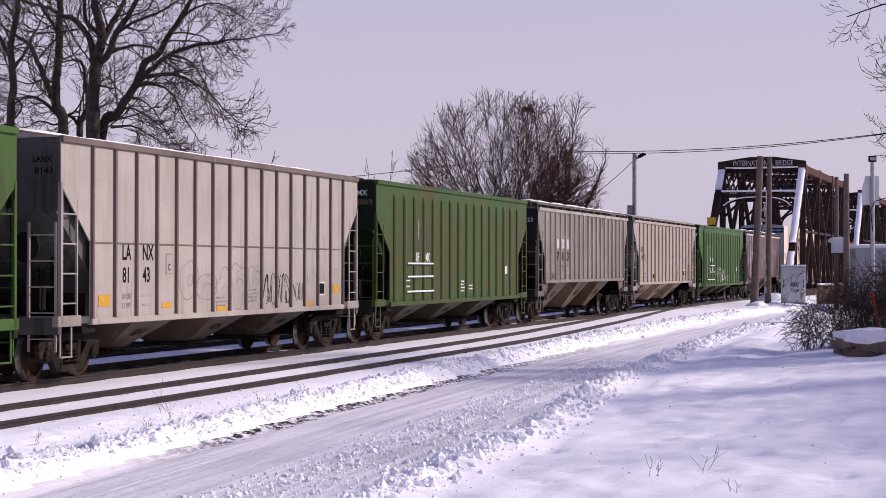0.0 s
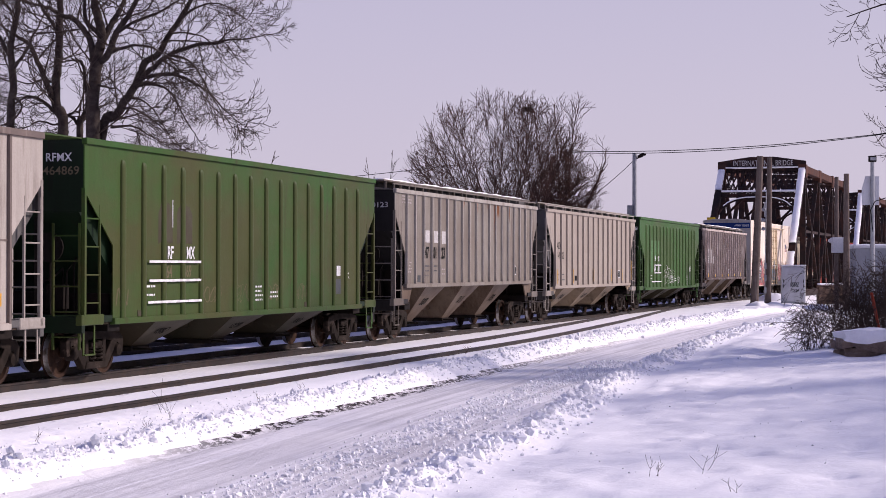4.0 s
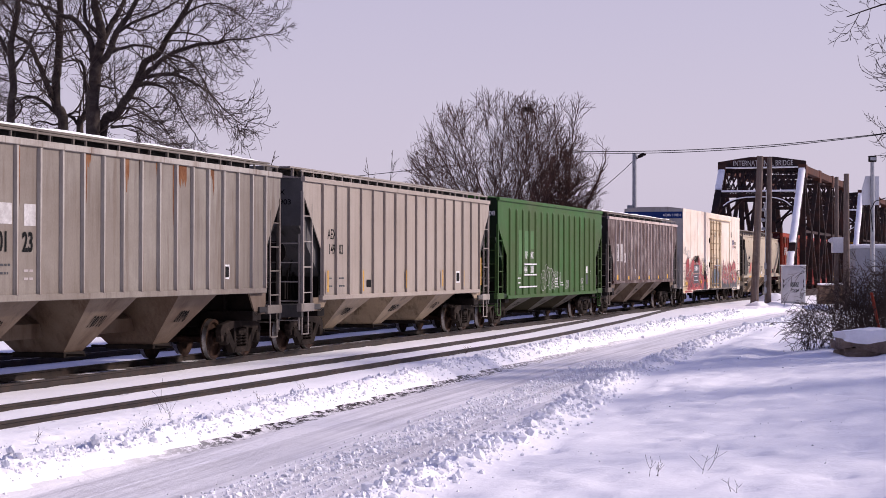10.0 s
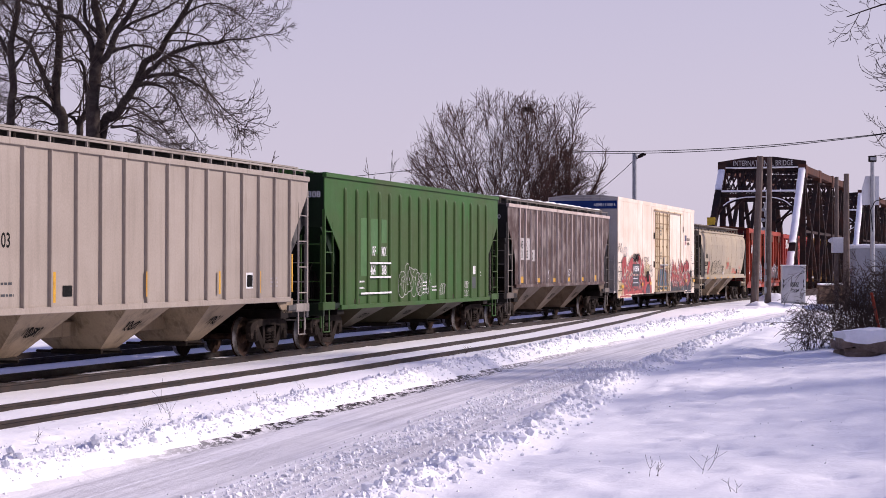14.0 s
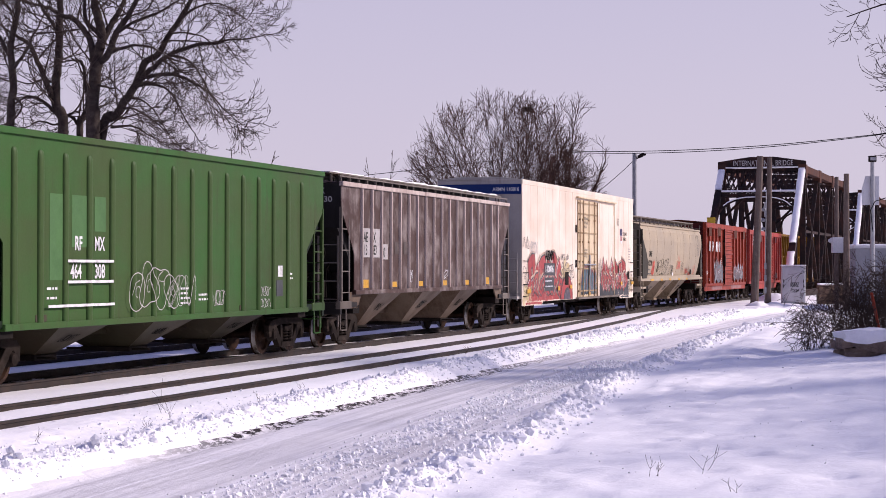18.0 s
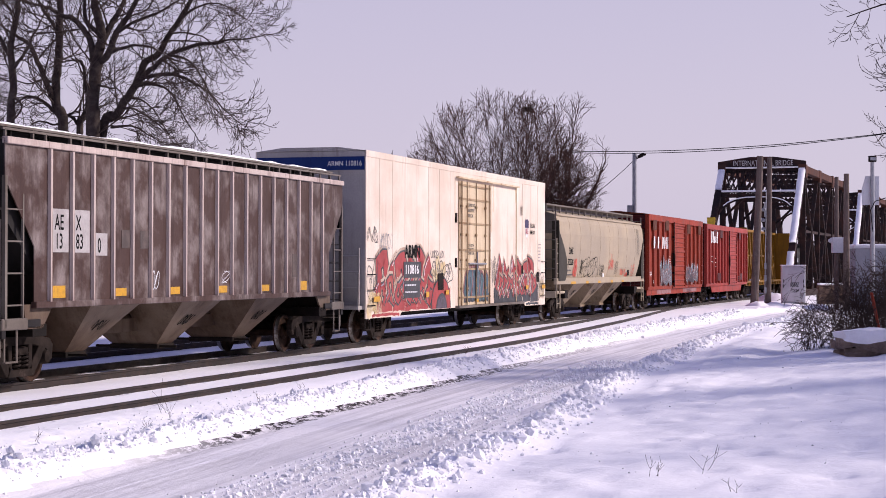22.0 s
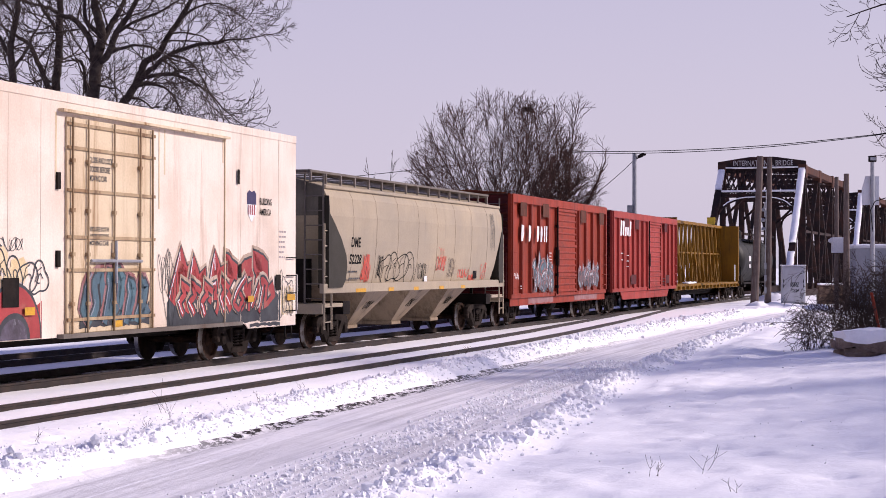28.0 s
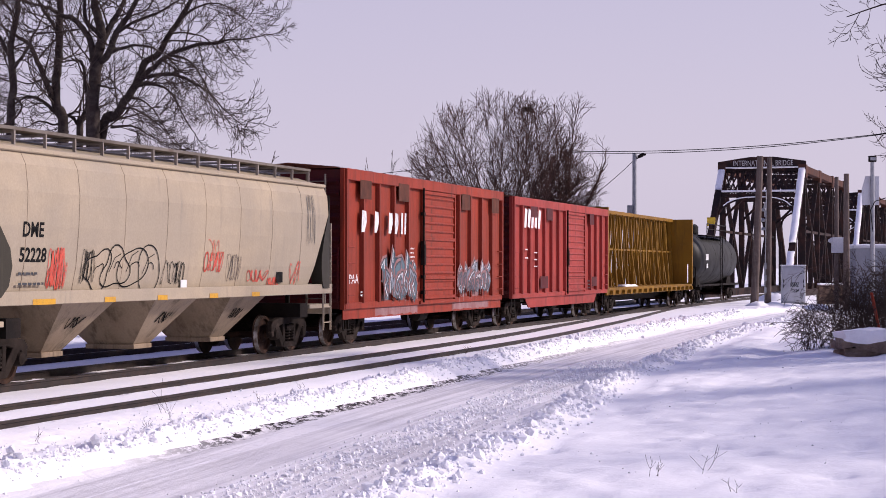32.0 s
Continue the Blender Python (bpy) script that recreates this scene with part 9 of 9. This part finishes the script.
# ---- loose snow clods, weeds ----
def clods(name, label, spots, seed):
    """Many small lumps of snow in one mesh. spots: (s, lat, size)."""
    bm = bmesh.new()
    bmesh.ops.create_icosphere(bm, subdivisions=1, radius=1.0)
    base = np.array([v.co[:] for v in bm.verts])
    tri = np.array([[v.index for v in f.verts] for f in bm.faces])
    bm.free()
    rng = np.random.default_rng(seed)
    k = len(spots)
    pos = np.array([on_track(s, t, ground_height(s, t) + r * 0.25)[:] for s, t, r in spots])
    size = np.array([r for _, _, r in spots])
    stretch = rng.uniform(0.55, 1.3, (k, 1, 3)) * size[:, None, None]
    shape = base[None] * (1 + rng.uniform(-0.32, 0.32, (k, len(base), 1)))
    ang = rng.uniform(0, math.tau, k)
    c, s_ = np.cos(ang), np.sin(ang)
    co = shape * stretch
    x = co[..., 0] * c[:, None] - co[..., 1] * s_[:, None]
    y = co[..., 0] * s_[:, None] + co[..., 1] * c[:, None]
    co = np.stack([x, y, co[..., 2]], axis=-1) + pos[:, None, :]
    faces = (tri[None] + (np.arange(k) * len(base))[:, None, None]).reshape(-1, 3)
    tagged(new(name, raw(name, co.reshape(-1, 3).tolist(), faces.tolist(), SNOW_CAP)), label, "snow clods", kind="stuff")


rc = random.Random(77)
spots = []
for _ in range(8000):
    s = 13 + 75 * rc.random() ** 1.6
    a = road_left(s)
    spots.append((s, a - 0.50 + rc.gauss(0, 0.17), min(0.05, 0.005 + rc.expovariate(1 / 0.0065)) * (1 + s / 60)))
clods("ridge_clods", "lumps of broken snow on the ploughed ridge", spots, 1)
spots = []
for _ in range(12000):
    s = 13 + 70 * rc.random() ** 1.6
    b = road_right(s)
    spots.append((s, b + 0.36 + rc.gauss(0, 0.24), min(0.07, 0.006 + rc.expovariate(1 / 0.0085)) * (1 + s / 60)))
clods("berm_clods", "lumps of broken snow along the road's edge", spots, 2)
spots = []
for _ in range(7000):
    s = 13 + 34 * rc.random() ** 1.3
    a, b = road_left(s), road_right(s)
    spots.append((s, a + (b - a) * min(max(rc.gauss(0.62 if rc.random() < 0.7 else 0.8, 0.07), 0.05), 0.99), min(0.045, 0.004 + rc.expovariate(1 / 0.0085))))
clods("road_clods", "small lumps of snow scattered over the road", spots, 3)
spots = []
for _ in range(220):
    s = rc.uniform(14, 60)
    spots.append((s, road_right(s) + rc.uniform(0.8, 5.0), min(0.03, 0.005 + rc.expovariate(1 / 0.005))))
for _ in range(700):
    s = rc.uniform(13, 30)
    spots.append((s, road_left(s) - 0.9 - abs(rc.gauss(0, 0.5)), min(0.03, 0.006 + rc.expovariate(1 / 0.006))))
clods("field_clods", "small lumps lying on the snowfield", spots, 4)


def weed(seed, s, lat, height, n):
    w = Wood(seed, 0.0018)
    b = on_track(s, lat, ground_height(s, lat) - 0.03)
    for i in range(n):
        d = Vector((w.rnd.gauss(0, 0.25), w.rnd.gauss(0, 0.25), 1)).normalized()
        w.twig(b + Vector((w.rnd.gauss(0, 0.04), w.rnd.gauss(0, 0.04), 0)), d, height * w.rnd.uniform(0.5, 1), 0.003, 1, -0.02, 3)
    w.plant("dry_weed", "dry brown weed stalks sticking out of the snow", "weed", b, TWIG, TWIG, "dry weeds")


for i, (s, lat, h, n) in enumerate(((24.5, 6.0, 0.5, 2), (25.2, 5.6, 0.35, 2), (44.0, 5.0, 0.4, 3), (19.2, 14.6, 0.38, 2), (18.7, 14.2, 0.25, 3), (21.0, 5.8, 0.3, 2), (27.5, 6.2, 0.25, 3), (17.6, 15.2, 0.2, 2), (23.0, 6.4, 0.25, 3), (31.0, 5.6, 0.2, 3))):
    weed(300 + i, s, lat, h, n)


# ragged snow lapping against the rails
def rail_snow(centre, offset, side, s0, s1, seed):
    ss = spread([(s0, min(60, s1), 0.13), (60, s1, 0.4)]) if s1 > 60 else spread([(s0, s1, 0.13)])
    verts, faces = [], []
    for s in ss:
        c = centre(s) + offset
        a = 0.5 + 0.5 * hum(s * 1.7, seed * 7.3, 1.0, 4)
        b = 0.5 + 0.5 * hum(s * 5.0, seed * 3.1, 2.0, 3)
        near, rise = 0.038 + 0.13 * a * b, 0.085 * a * b
        for d, z in ((near, -0.16), (near + 0.015, -0.135 + rise), (near + 0.10, -0.130 + rise * 0.9), (0.42, -0.150)):
            verts.append(on_track(s, c + side * d, z))
    for i in range(len(ss) - 1):
        for j in range(3):
            q = (i * 4 + j, i * 4 + j + 1, (i + 1) * 4 + j + 1, (i + 1) * 4 + j)
            faces.append(q if side < 0 else q[::-1])
    return verts, faces


verts, faces = [], []
for k, (centre, offset, side, s0, s1) in enumerate(((siding, 0.753, 1, 10, 98), (siding, 0.753, -1, 10, 84), (siding, -0.753, 1, 10, 84), (siding, -0.753, -1, 10, 66))):
    v, f = rail_snow(centre, offset, side, s0, s1, k + 1)
    faces += [tuple(len(verts) + i for i in q) for q in f]
    verts += v
tagged(new("rail_snow", raw("rail_snow", verts, faces, SNOW, True)), "ragged edges of snow lapping against the rails", "snow", kind="stuff")


# ---- the train's run ----
def travelled(t):
    return 4.1965 * t - 0.000835 * t * t + 0.0000383 * t ** 3


def car_pose(s, tc):
    a, b = on_track(s - tc / 2), on_track(s + tc / 2)
    d = b - a
    return Matrix.Translation((a + b) / 2) @ Matrix.Rotation(math.atan2(d.y, d.x), 4, "Z")


def motions():
    times = [i * 0.5 for i in range(65)]
    for car, s, tc in CARS:
        walk(car, [(t, car_pose(s - travelled(t), tc)) for t in times])
    spins = [i * 4 / 30 for i in range(241)]
    turns = [-travelled(t) / WHEEL_R for t in spins]
    for w, x in WHEELSETS:
        walk(w, [(t, Matrix.Translation((x, 0, WHEEL_R)) @ Matrix.Rotation(a, 4, "Y")) for t, a in zip(spins, turns)])


motions()
